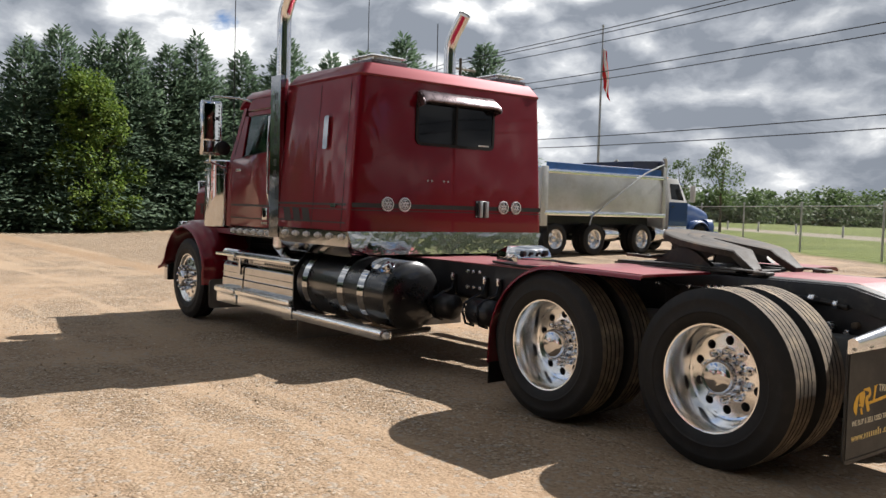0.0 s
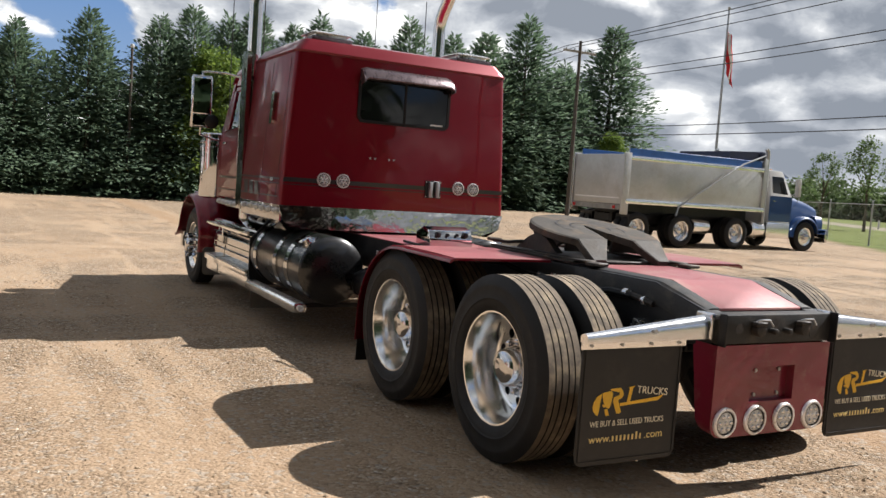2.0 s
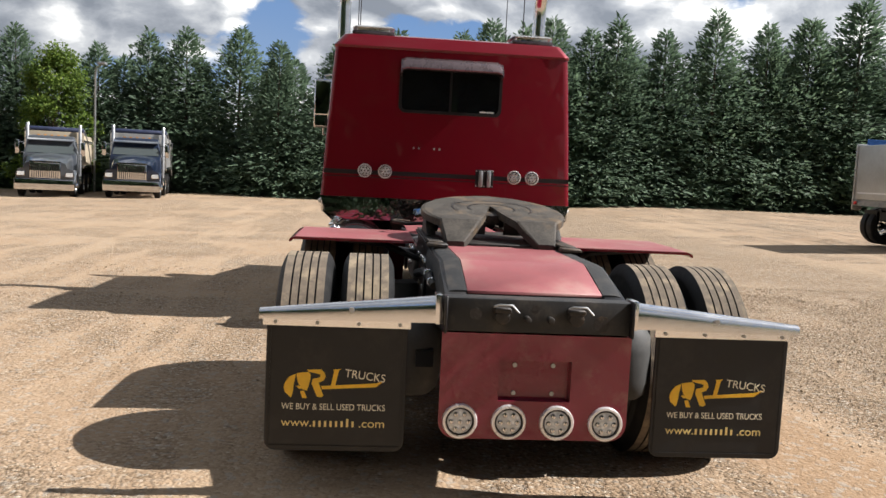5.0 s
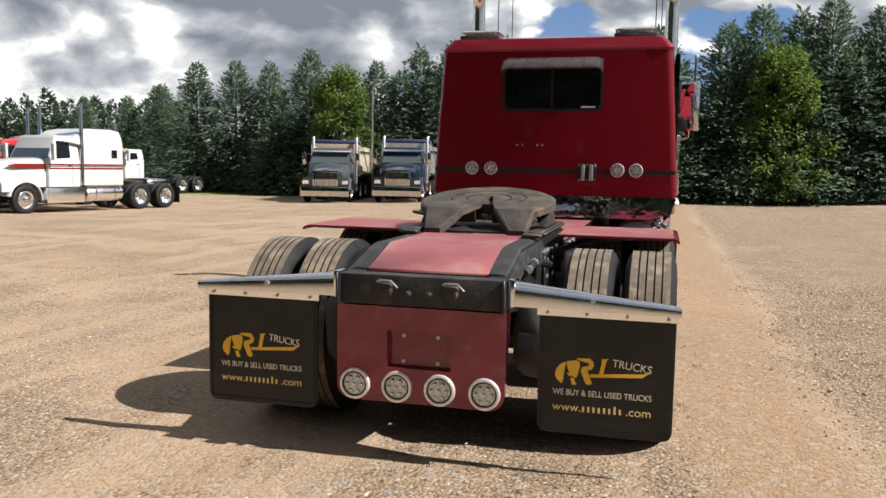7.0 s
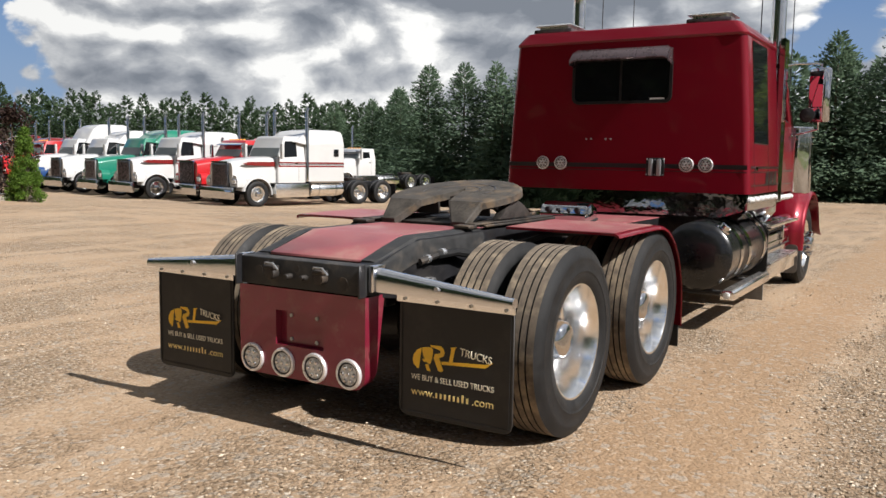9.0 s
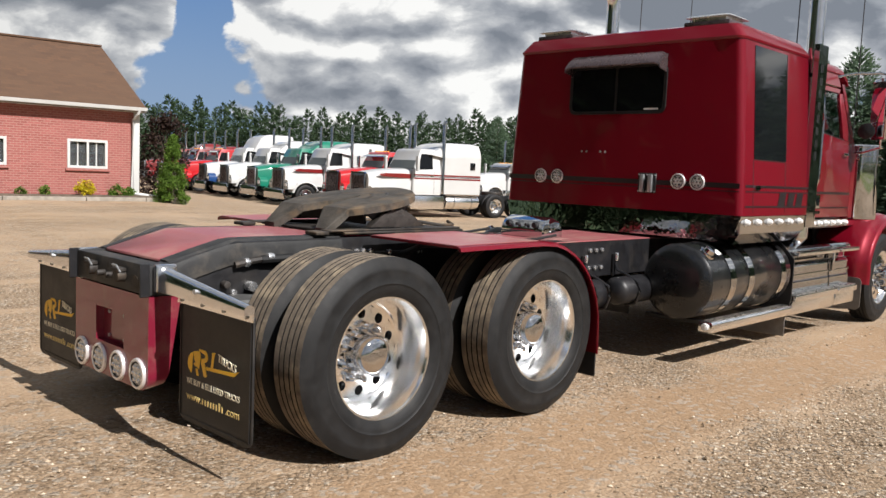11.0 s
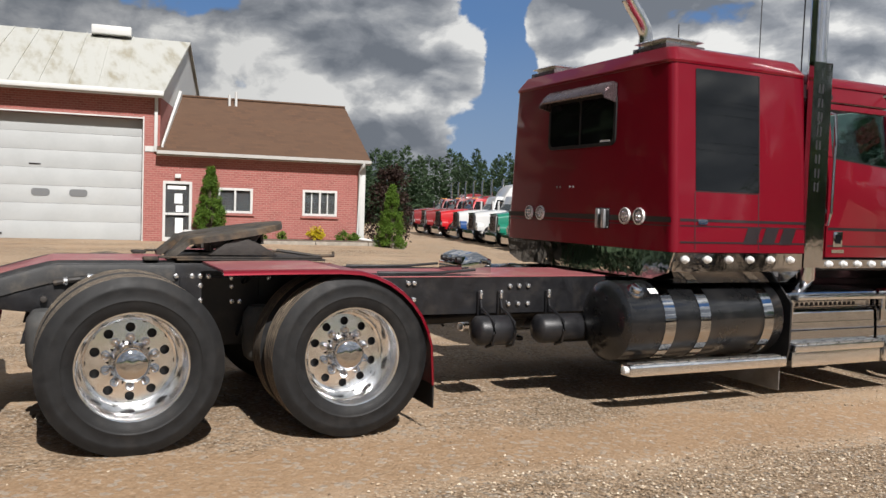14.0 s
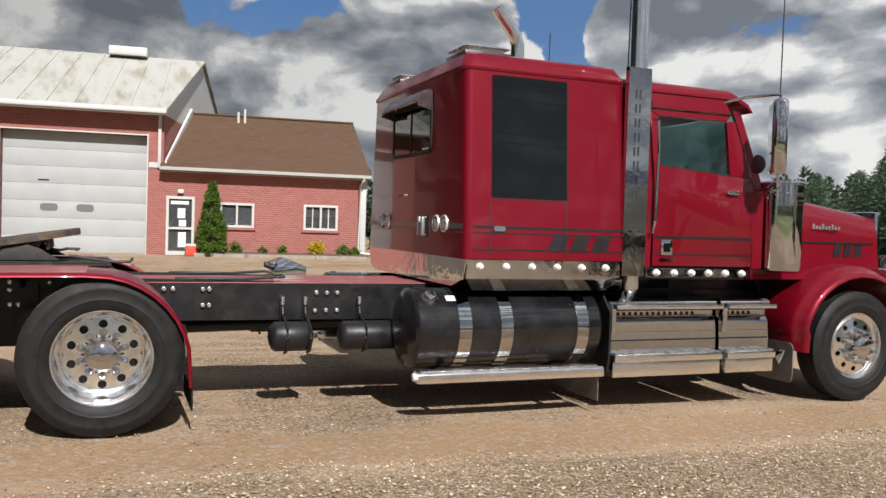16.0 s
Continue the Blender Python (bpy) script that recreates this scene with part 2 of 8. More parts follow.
M["tarp_blue"] = plain("blue_tarpaulin", (0.02, 0.10, 0.33), 0.5, 0, 0, 0.2, 3, 0.3, 20)
M["tarp_dark"] = plain("dark_navy_tarpaulin", (0.016, 0.024, 0.06), 0.6, 0, 0, 0.3, 3, 0.3, 20)
M["white_trim"] = plain("white_painted_trim", (0.50, 0.50, 0.485), 0.5, 0, 0, 0.05, 2, 0.05, 60, 0.1, ((0.45, 0.42, 0.38), 0.18, 1.5))
M["door_paint"] = plain("off_white_door_panels", (0.36, 0.375, 0.375), 0.45, 0, 0, 0.05, 1.2, 0.04, 60, 0.1, ((0.42, 0.42, 0.40), 0.2, 0.9))
M["wood"] = plain("weathered_grey_timber", (0.27, 0.24, 0.20), 0.85, 0, 0, 0.3, 5, 0.4, 60)
M["old_pole"] = plain("dark_weathered_pole", (0.075, 0.065, 0.055), 0.9, 0, 0, 0.3, 5, 0.4, 60)
M["bark"] = plain("bark", (0.10, 0.075, 0.055), 0.9, 0, 0, 0.35, 6, 0.6, 40)
M["galv"] = plain("galvanised_steel", (0.42, 0.43, 0.44), 0.42, 0.8, 0, 0.15, 9)
M["cable"] = plain("black_cable", (0.012, 0.012, 0.013), 0.6)
M["flag_red"] = plain("red_flag_cloth", (0.52, 0.015, 0.02), 0.8)
M["flag_white"] = plain("white_flag_cloth", (0.75, 0.74, 0.73), 0.8)
M["plastic_red"] = plain("red_plastic", (0.55, 0.07, 0.04), 0.45)
M["paper"] = plain("white_paper_notice", (0.72, 0.72, 0.70), 0.8)
M["visor_metal"] = plain("dull_steel_visor", (0.15, 0.115, 0.12), 0.28, 0.7, 0, 0.12, 9)
M["bezel"] = plain("bright_pressed_bezel", (0.82, 0.80, 0.80), 0.32, 0.6, 0, 0.05, 30)
M["bolt"] = plain("bright_zinc_bolt", (0.80, 0.80, 0.80), 0.25, 0.9, 0, 0.08, 30)
M["interior"] = plain("grey_cab_lining", (0.10, 0.10, 0.105), 0.8)
M["silver_vent"] = plain("brushed_silver_vent", (0.66, 0.66, 0.64), 0.3, 0.85, 0, 0.08, 9)


def glass_mat(name, tint, rough=0.02, see=0.0):
    m, n, b = material(name, tint, rough, 0.0, 0.0)
    b.inputs["IOR"].default_value = 1.52
    b.inputs["Transmission Weight"].default_value = see
    n.link(n.smooth(n.noise(position(n), 3.0, 4), 0.3, 0.7, rough * 0.6, rough * 1.8), b.inputs["Roughness"])
    b.inputs["Specular IOR Level"].default_value = 0.8
    return m


M["glass_dark"] = glass_mat("dark_tinted_glass", (0.006, 0.007, 0.008), 0.03)
M["glass_dark"].node_tree.nodes["Principled BSDF"].inputs["Specular IOR Level"].default_value = 0.4
M["glass_cab"] = glass_mat("green_tinted_cab_glass", (0.33, 0.46, 0.42), 0.01, 1.0)
M["glass_win"] = glass_mat("window_glass", (0.45, 0.48, 0.50), 0.02, 0.9)
# paler tint that puts the sky's reflection into the windscreen colour
M["screen"] = glass_mat("sky_lit_windscreen", (0.075, 0.09, 0.09), 0.05)
M["grey_light"] = glass_mat("grey_door_light", (0.16, 0.165, 0.17), 0.1)
M["mirror"] = plain("mirror_glass", (0.8, 0.82, 0.84), 0.02, 1.0, 0, 0.01, 5, 0, 1, 0.005)


def lens_mat():
    m, n, b = material("clear_lamp_lens", (0.80, 0.80, 0.78), 0.12, 0.0, 1.0)
    p = position(n)
    v = n.voronoi(p, 42)
    n.link(n.mix(n.smooth(v, 0.1, 0.6), (0.92, 0.92, 0.90), (0.62, 0.62, 0.61)), b.inputs["Base Color"])
    n.link(n.bump(v, 0.5, 0.01), b.inputs["Normal"])
    return m


M["lens"] = lens_mat()


def brick_mat():
    m, n, b = material("red_brick_wall", (0.3, 0.1, 0.08), 0.85)
    p = position(n)
    sep = n.add("ShaderNodeSeparateXYZ")
    n.link(p, sep.inputs[0])
    c = n.add("ShaderNodeCombineXYZ")
    n.link(n.math("ADD", sep.outputs[0], sep.outputs[1]), c.inputs[0])
    n.link(sep.outputs[2], c.inputs[1])
    br = n.add("ShaderNodeTexBrick")
    br.inputs["Scale"].default_value = 1.0
    br.inputs["Brick Width"].default_value = 0.215
    br.inputs["Row Height"].default_value = 0.075
    br.inputs["Mortar Size"].default_value = 0.010
    br.inputs["Color1"].default_value = (0.30, 0.094, 0.080, 1)
    br.inputs["Color2"].default_value = (0.225, 0.066, 0.055, 1)
    br.inputs["Mortar"].default_value = (0.31, 0.17, 0.145, 1)
    n.link(c.outputs[0], br.inputs["Vector"])
    col = n.mix(n.smooth(n.noise(p, 0.7, 5), 0.35, 0.7), br.outputs["Color"], (0.29, 0.10, 0.085))
    n.link(n.mix(0.35, br.outputs["Color"], col), b.inputs["Base Color"])
    n.link(n.bump(br.outputs["Fac"], -0.6, 0.006), b.inputs["Normal"])
    return m


M["brick"] = brick_mat()


def shingle_mat():
    m, n, b = material("brown_asphalt_shingles", (0.1, 0.06, 0.04), 0.9)
    p = position(n)
    br = n.add("ShaderNodeTexBrick")
    sep = n.add("ShaderNodeSeparateXYZ")
    n.link(p, sep.inputs[0])
    c = n.add("ShaderNodeCombineXYZ")
    n.link(sep.outputs[1], c.inputs[0])
    n.link(n.math("MULTIPLY", sep.outputs[2], 1.6), c.inputs[1])
    br.inputs["Scale"].default_value = 1.0
    br.inputs["Brick Width"].default_value = 0.33
    br.inputs["Row Height"].default_value = 0.14
    br.inputs["Mortar Size"].default_value = 0.006
    br.inputs["Color1"].default_value = (0.105, 0.054, 0.028, 1)
    br.inputs["Color2"].default_value = (0.072, 0.038, 0.021, 1)
    br.inputs["Mortar"].default_value = (0.06, 0.035, 0.025, 1)
    n.link(c.outputs[0], br.inputs["Vector"])
    n.link(n.mix(n.smooth(n.noise(p, 1.1, 6), 0.3, 0.75), br.outputs["Color"], (0.092, 0.050, 0.028)), b.inputs["Base Color"])
    n.link(n.bump(n.math("ADD", br.outputs["Fac"], n.noise(p, 90, 3)), -0.3, 0.01), b.inputs["Normal"])
    return m


M["shingle"] = shingle_mat()


def metal_roof_mat():
    m, n, b = material("stained_white_metal_roof", (0.6, 0.6, 0.56), 0.5)
    p = position(n)
    st = n.add("ShaderNodeVectorMath", operation="MULTIPLY")
    n.link(p, st.inputs[0])
    st.inputs[1].default_value = (0.35, 1.6, 0.35)
    s1 = n.smooth(n.noise(st.outputs[0], 1.2, 7, 0.65), 0.45, 0.72)
    col = n.mix(s1, (0.42, 0.42, 0.385), (0.27, 0.245, 0.18))
    n.link(col, b.inputs["Base Color"])
    return m


M["metal_roof"] = metal_roof_mat()


def ground_mat():
    m, n, b = material("sandy_gravel", (0.3, 0.22, 0.14), 0.95)
    p = position(n)
    sep = n.add("ShaderNodeSeparateXYZ")
    n.link(p, sep.inputs[0])
    x, y = sep.outputs[0], sep.outputs[1]
    # sandy dirt, with stretches of looser pale gravel and damp, packed patches
    broad = n.noise(p, 0.16, 5, 0.55, 0.4)
    mid = n.noise(p, 0.9, 6, 0.6)
    grit = n.noise(p, 24, 6, 0.75)
    dirt = n.ramp(n.math("ADD", n.math("MULTIPLY", broad, 0.6), n.math("MULTIPLY", mid, 0.4)),
                  [(0.32, (0.41, 0.27, 0.16)), (0.5, (0.52, 0.365, 0.235)), (0.68, (0.58, 0.435, 0.30))])
    cell = n.add("ShaderNodeTexVoronoi")
    cell.inputs["Scale"].default_value = 46
    n.link(p, cell.inputs["Vector"])
    peb = n.add("ShaderNodeTexVoronoi")
    peb.inputs["Scale"].default_value = 24
    n.link(p, peb.inputs["Vector"])
    tone = n.add("ShaderNodeSeparateColor")
    n.link(cell.outputs["Color"], tone.inputs[0])
    tone2 = n.add("ShaderNodeSeparateColor")
    n.link(peb.outputs["Color"], tone2.inputs[0])
    stone = n.ramp(tone.outputs[0], [(0.0, (0.10, 0.07, 0.045)), (0.3, (0.33, 0.23, 0.145)), (0.65, (0.56, 0.43, 0.295)), (0.88, (0.80, 0.68, 0.53)), (1.0, (0.95, 0.88, 0.76))])
    # wheel tracks: long streaks of smoother, packed sand
    tr = n.add("ShaderNodeVectorMath", operation="MULTIPLY")
    n.link(p, tr.inputs[0])
    tr.inputs[1].default_value = (1.0, 0.10, 1.0)
    streak = n.smooth(n.noise(tr.outputs[0], 1.5, 4, 0.6, 0.25), 0.50, 0.62)
    tq = n.add("ShaderNodeMapping")
    n.link(p, tq.inputs["Vector"])
    tq.inputs["Rotation"].default_value = (0, 0, radians(38))
    tq.inputs["Scale"].default_value = (0.09, 0.9, 1.0)
    streak = n.math("MAXIMUM", streak, n.smooth(n.noise(tq.outputs[0], 1.3, 4, 0.6, 0.3), 0.55, 0.66))
    dirt = n.mix(n.math("MULTIPLY", streak, 0.45), dirt, (0.60, 0.435, 0.285))
    loose = n.smooth(n.math("ADD", n.noise(p, 0.45, 5, 0.62, 0.5), n.math("MULTIPLY", n.math("SUBTRACT", grit, 0.5), 0.5)), 0.37, 0.56)
    loose = n.math("MULTIPLY", loose, n.math("SUBTRACT", 1.0, n.math("MULTIPLY", streak, 0.75)))
    # the packed sandy lane beside the wheels
    lane = n.math("ABSOLUTE", n.math("ADD", n.math("SUBTRACT", x, 1.78), n.math("MULTIPLY", n.math("SUBTRACT", n.noise(p, 0.8, 4, 0.6), 0.5), 0.7)))
    lane = n.smooth(lane, 0.30, 0.58, 0.85, 0.0)
    yard = n.math("MULTIPLY", n.smooth(x, 2.2, 2.8), n.smooth(x, 11.0, 8.0))
    loose = n.math("MAXIMUM", loose, n.math("MULTIPLY", yard, n.smooth(n.noise(p, 0.7, 4, 0.6), 0.3, 0.55, 0.55, 0.95)))
    loose = n.math("MULTIPLY", loose, n.math("SUBTRACT", 1.0, lane))
    dirt = n.mix(lane, dirt, (0.44, 0.285, 0.165))
    loose = n.math("MULTIPLY", loose, n.smooth(x, -1.0, 2.6, 0.75, 1.0))
    some = n.smooth(tone.outputs[1], 0.35, 0.75)
    col = n.mix(n.math("MULTIPLY", n.math("ADD", n.math("MULTIPLY", loose, 0.80), 0.16), n.math("ADD", n.math("MULTIPLY", some, 0.7), 0.3)), dirt, stone)
    col = n.mix(n.math("MULTIPLY", n.smooth(tone2.outputs[2], 0.86, 0.9), 0.55), col, (0.5, 0.45, 0.38))
    col = n.mix(n.smooth(grit, 0.55, 0.8, 0.0, 0.35), col, (0.16, 0.11, 0.065))
    # dark soil between loose stones, which also paints in the shade of their crevices
    soil = n.math("MULTIPLY", n.smooth(cell.outputs["Distance"], 0.38, 0.62), n.math("MULTIPLY", loose, 0.5))
    col = n.mix(soil, col, (0.20, 0.140, 0.086))
    # grass past the fence and under the trees, and the pale road between
    wob = n.math("MULTIPLY", n.math("SUBTRACT", n.noise(p, 0.35, 5), 0.5), 3.0)
    s = n.math("SUBTRACT", n.math("MULTIPLY", n.math("SUBTRACT", x, 27.84), 0.8), n.math("MULTIPLY", n.math("SUBTRACT", n.math("MAXIMUM", y, 8.0), 18.25), 0.6))
    s = n.math("ADD", s, wob)
    far = n.math("ADD", n.math("SUBTRACT", y, n.math("MULTIPLY", x, 0.16)), wob)
    grass = n.math("MAXIMUM", n.smooth(s, -1.6, -0.2), n.smooth(far, 46.0, 48.5))
    blade = n.ramp(n.math("ADD", n.math("MULTIPLY", n.noise(p, 7, 6, 0.7), 0.6), n.math("MULTIPLY", n.noise(p, 0.12, 3), 0.4)),
                   [(0.3, (0.09, 0.125, 0.028)), (0.5, (0.19, 0.235, 0.055)), (0.72, (0.33, 0.33, 0.115))])
    col = n.mix(grass, col, blade)
    road = n.math("MULTIPLY", n.smooth(s, 14.2, 14.8), n.smooth(s, 22.0, 21.2))
    col = n.mix(road, col, (0.40, 0.355, 0.28))
    col = n.mix(1.0, col, (0.635, 0.632, 0.625), "MULTIPLY")
    n.link(col, b.inputs["Base Color"])
    h = n.math("ADD", n.math("MULTIPLY", cell.outputs["Distance"], -0.6), n.math("MULTIPLY", grit, 0.9))
    h = n.math("ADD", h, n.math("MULTIPLY", peb.outputs["Distance"], -0.5))
    n.link(n.bump(n.math("MULTIPLY", h, n.math("ADD", n.math("MULTIPLY", loose, 0.75), 0.3)), 0.95, 0.026, n.bump(n.noise(p, 3.5, 6, 0.65), 0.5, 0.06)), b.inputs["Normal"])
    b.inputs["Specular IOR Level"].default_value = 0.2
    return m


M["ground"] = ground_mat()


def leaf_mat(name, a, bcol, c):
    m, n, b = material(name, a, 0.6)
    r = n.add("ShaderNodeNewGeometry").outputs["Random Per Island"]
    o = n.add("ShaderNodeObjectInfo").outputs["Random"]
    k = n.math("ADD", n.math("MULTIPLY", r, 0.75), n.math("MULTIPLY", o, 0.25))
    ramp = n.ramp(k, [(0.0, a), (0.6, bcol), (1.0, c)])
    n.link(ramp, b.inputs["Base Color"])
    b.inputs["Specular IOR Level"].default_value = 0.25
    thru = n.add("ShaderNodeBsdfTranslucent")
    n.link(ramp, thru.inputs["Color"])
    both = n.add("ShaderNodeMixShader")
    both.inputs[0].default_value = 0.42
    n.link(b.outputs[0], both.inputs[1])
    n.link(thru.outputs[0], both.inputs[2])
    n.link(both.outputs[0], m.node_tree.nodes["Material Output"].inputs["Surface"])
    return m


M["spruce"] = leaf_mat("spruce_needles", (0.085, 0.130, 0.086), (0.118, 0.176, 0.110), (0.168, 0.236, 0.142))
M["pine"] = leaf_mat("plantation_pine_needles", (0.030, 0.053, 0.028), (0.054, 0.088, 0.044), (0.085, 0.122, 0.06))
M["leaf"] = leaf_mat("bright_yellow_green_leaves", (0.06, 0.11, 0.022), (0.13, 0.20, 0.036), (0.24, 0.31, 0.06))
M["thuja"] = leaf_mat("cedar_foliage", (0.06, 0.125, 0.016), (0.115, 0.20, 0.028), (0.19, 0.29, 0.05))
M["hedge"] = leaf_mat("far_hedgerow_leaves", (0.075, 0.112, 0.046), (0.105, 0.15, 0.062), (0.14, 0.19, 0.08))
M["purple"] = leaf_mat("dark_plum_leaves", (0.03, 0.018, 0.016), (0.05, 0.03, 0.024), (0.07, 0.05, 0.03))
M["flower"] = leaf_mat("yellow_flowers", (0.35, 0.30, 0.02), (0.62, 0.50, 0.02), (0.75, 0.62, 0.04))


def stone_mat():
    m, n, b = material("loose_stones", (0.3, 0.25, 0.2), 0.9)
    r = n.add("ShaderNodeNewGeometry").outputs["Random Per Island"]
    n.link(n.ramp(r, [(0.0, (0.18, 0.13, 0.084)), (0.4, (0.31, 0.228, 0.148)), (0.8, (0.45, 0.355, 0.25)), (1.0, (0.66, 0.57, 0.45))]), b.inputs["Base Color"])
    return m


M["stones"] = stone_mat()


# ---- building blocks ----
WORLD = {}


def finish(bm, name, mats, angle=40, recalc=True):
    if recalc:
        bmesh.ops.recalc_face_normals(bm, faces=bm.faces)
    me = bpy.data.meshes.new(name)
    bm.to_mesh(me)
    bm.free()
    for m in (mats if isinstance(mats, (list, tuple)) else [mats]):
        me.materials.append(M[m])
    me.polygons.foreach_set("use_smooth", [True] * len(me.polygons))
    me.set_sharp_from_angle(angle=radians(angle))
    return me


def thing(name, label, category, at=None, group="", kind=""):
    ob = new(name)
    at = at or Matrix()
    ob.matrix_basis = at
    WORLD[ob] = at
    return tagged(ob, label, category, group, kind)


def part(name, bm, mat, parent=None, label="", at=None, angle=40, recalc=True):
    """One mesh object under a thing or a part; at is its pose in the thing's builder space."""
    me = bm if isinstance(bm, bpy.types.Mesh) else finish(bm, name, mat, angle, recalc)
    ob = new(name, me)
    at = at or Matrix()
    if parent is not None:
        # a thing, its parts and their parts: no deeper
        if parent.parent is not None and parent.parent.parent is not None:
            parent = parent.parent
        ob.parent = parent
        ob.matrix_parent_inverse = WORLD[parent].inverted()
    ob.matrix_basis = at
    WORLD[ob] = at
    if label:
        ob["label"] = label
    return ob


def solo(name, bm, mat, label, category, at=None, group="", kind="", angle=40):
    ob = part(name, bm, mat, None, "", at, angle)
    return tagged(ob, label, category, group, kind)


def nb():
    return bmesh.new()


def box(bm, x0, x1, y0, y1, z0, z1, bev=0.0, seg=2, m=None):
    vs = [bm.verts.new((x, y, z)) for x in (x0, x1) for y in (y0, y1) for z in (z0, z1)]
    if m is not None:
        for v in vs:
            v.co = m @ v.co
    fs = [bm.faces.new([vs[i] for i in q]) for q in ((0, 1, 3, 2), (4, 6, 7, 5), (0, 4, 5, 1), (2, 3, 7, 6), (0, 2, 6, 4), (1, 5, 7, 3))]
    if bev:
        es = list({e for f in fs for e in f.edges})
        bmesh.ops.bevel(bm, geom=es, offset=bev, segments=seg, affect="EDGES", profile=0.6)
    return bm


def boxed(*a, **k):
    return box(nb(), *a, **k)


def prism(bm, pts, axis, a, b, bev=0.0, seg=2):
    """A polygon pushed along an axis. pts are the two other coordinates in x, y, z order."""
    def put(p, d):
        if axis == "x":
            return (d, p[0], p[1])
        if axis == "y":
            return (p[0], d, p[1])
        return (p[0], p[1], d)
    lo = [bm.verts.new(put(p, a)) for p in pts]
    hi = [bm.verts.new(put(p, b)) for p in pts]
    n = len(pts)
    fs = [bm.faces.new(lo[::-1]), bm.faces.new(hi)]
    fs += [bm.faces.new((lo[i], lo[(i + 1) % n], hi[(i + 1) % n], hi[i])) for i in range(n)]
    if bev:
        es = list({e for f in fs for e in f.edges})
        bmesh.ops.bevel(bm, geom=es, offset=bev, segments=seg, affect="EDGES", profile=0.6)
    return bm


def loft(bm, rings, closed=True, caps=True):
    vr = [[bm.verts.new(p) for p in r] for r in rings]
    n = len(vr[0])
    for a, b in zip(vr, vr[1:]):
        for i in range(n if closed else n - 1):
            j = (i + 1) % n
            bm.faces.new((a[i], a[j], b[j], b[i]))
    if caps:
        bm.faces.new(vr[0][::-1])
        bm.faces.new(vr[-1])
    return bm


def rrect(x0, x1, y0, y1, r, seg=4):
    """A rectangle with rounded corners, counter-clockwise."""
    out = []
    for cx, cy, a0 in ((x1 - r, y1 - r, 0), (x0 + r, y1 - r, 90), (x0 + r, y0 + r, 180), (x1 - r, y0 + r, 270)):
        for i in range(seg + 1):
            a = radians(a0 + 90 * i / seg)
            out.append((cx + r * math.cos(a), cy + r * math.sin(a)))
    return out


def lathe(bm, prof, seg=48, m=None, caps=False, mats=None):
    """Turns (x, r) pairs about the x axis."""
    rings = []
    for x, r in prof:
        ring = []
        for i in range(seg):
            a = 2 * math.pi * i / seg
            v = Vector((x, r * math.cos(a), r * math.sin(a)))
            ring.append(bm.verts.new(m @ v if m is not None else v))
        rings.append(ring)
    for k, (a, b) in enumerate(zip(rings, rings[1:])):
        for i in range(seg):
            j = (i + 1) % seg
            f = bm.faces.new((a[i], a[j], b[j], b[i]))
            if mats:
                f.material_index = mats[k]
    if caps:
        bm.faces.new(rings[0][::-1])
        bm.faces.new(rings[-1])
    return bm


AX = {"x": Matrix(), "y": Matrix.Rotation(radians(90), 4, "Z"), "z": Matrix.Rotation(radians(-90), 4, "Y")}


def cyl(bm, axis, c, r, l0, l1, seg=24, bev=0.0, r2=None):
    """A closed cylinder along an axis through c, from l0 to l1 along it, with eased rims."""
    m = Matrix.Translation(c) @ AX[axis]
    r2 = r if r2 is None else r2
    if bev:
        prof = [(l0, 0.001), (l0, r - bev), (l0 + bev * 0.3, r - bev * 0.3), (l0 + bev, r), (l1 - bev, r2), (l1 - bev * 0.3, r2 - bev * 0.3), (l1, r2 - bev), (l1, 0.001)]
    else:
        prof = [(l0, 0.001), (l0, r), (l1, r2), (l1, 0.001)]
    return lathe(bm, prof, seg, m, caps=True)


def tube(bm, pts, r, seg=10, caps=True, radii=None):
    """A round bar along a bent line."""
    pts = [Vector(p) for p in pts]
    rings = []
    up = Vector((0, 0, 1))
    for i, p in enumerate(pts):
        d = (pts[min(i + 1, len(pts) - 1)] - pts[max(i - 1, 0)]).normalized()
        u = d.cross(up)
        if u.length < 0.05:
            u = d.cross(Vector((0, 1, 0)))
        u.normalize()
        v = u.cross(d)
        rr = radii[i] if radii else r
        rings.append([p + u * (rr * math.cos(2 * math.pi * k / seg)) + v * (rr * math.sin(2 * math.pi * k / seg)) for k in range(seg)])
    return loft(bm, rings, True, caps)


def text_mesh(words, size, mat, spacing=1.0, thick=0.0015):
    cu = bpy.data.curves.new("lettering", "FONT")
    cu.body, cu.size, cu.extrude, cu.align_x, cu.space_character = words, size, thick, "LEFT", spacing
    ob = bpy.data.objects.new("lettering", cu)
    scene.collection.objects.link(ob)
    bpy.context.view_layer.update()
    me = bpy.data.meshes.new_from_object(ob.evaluated_get(bpy.context.evaluated_depsgraph_get()))
    bpy.data.objects.remove(ob)
    bpy.data.curves.remove(cu)
    me.materials.clear()
    me.materials.append(M[mat])
    xs = [v.co.x for v in me.vertices]
    return me, max(xs) - min(xs)


def step01(v, a, b):
    t = min(1.0, max(0.0, (v - a) / (b - a)))
    return t * t * (3 - 2 * t)


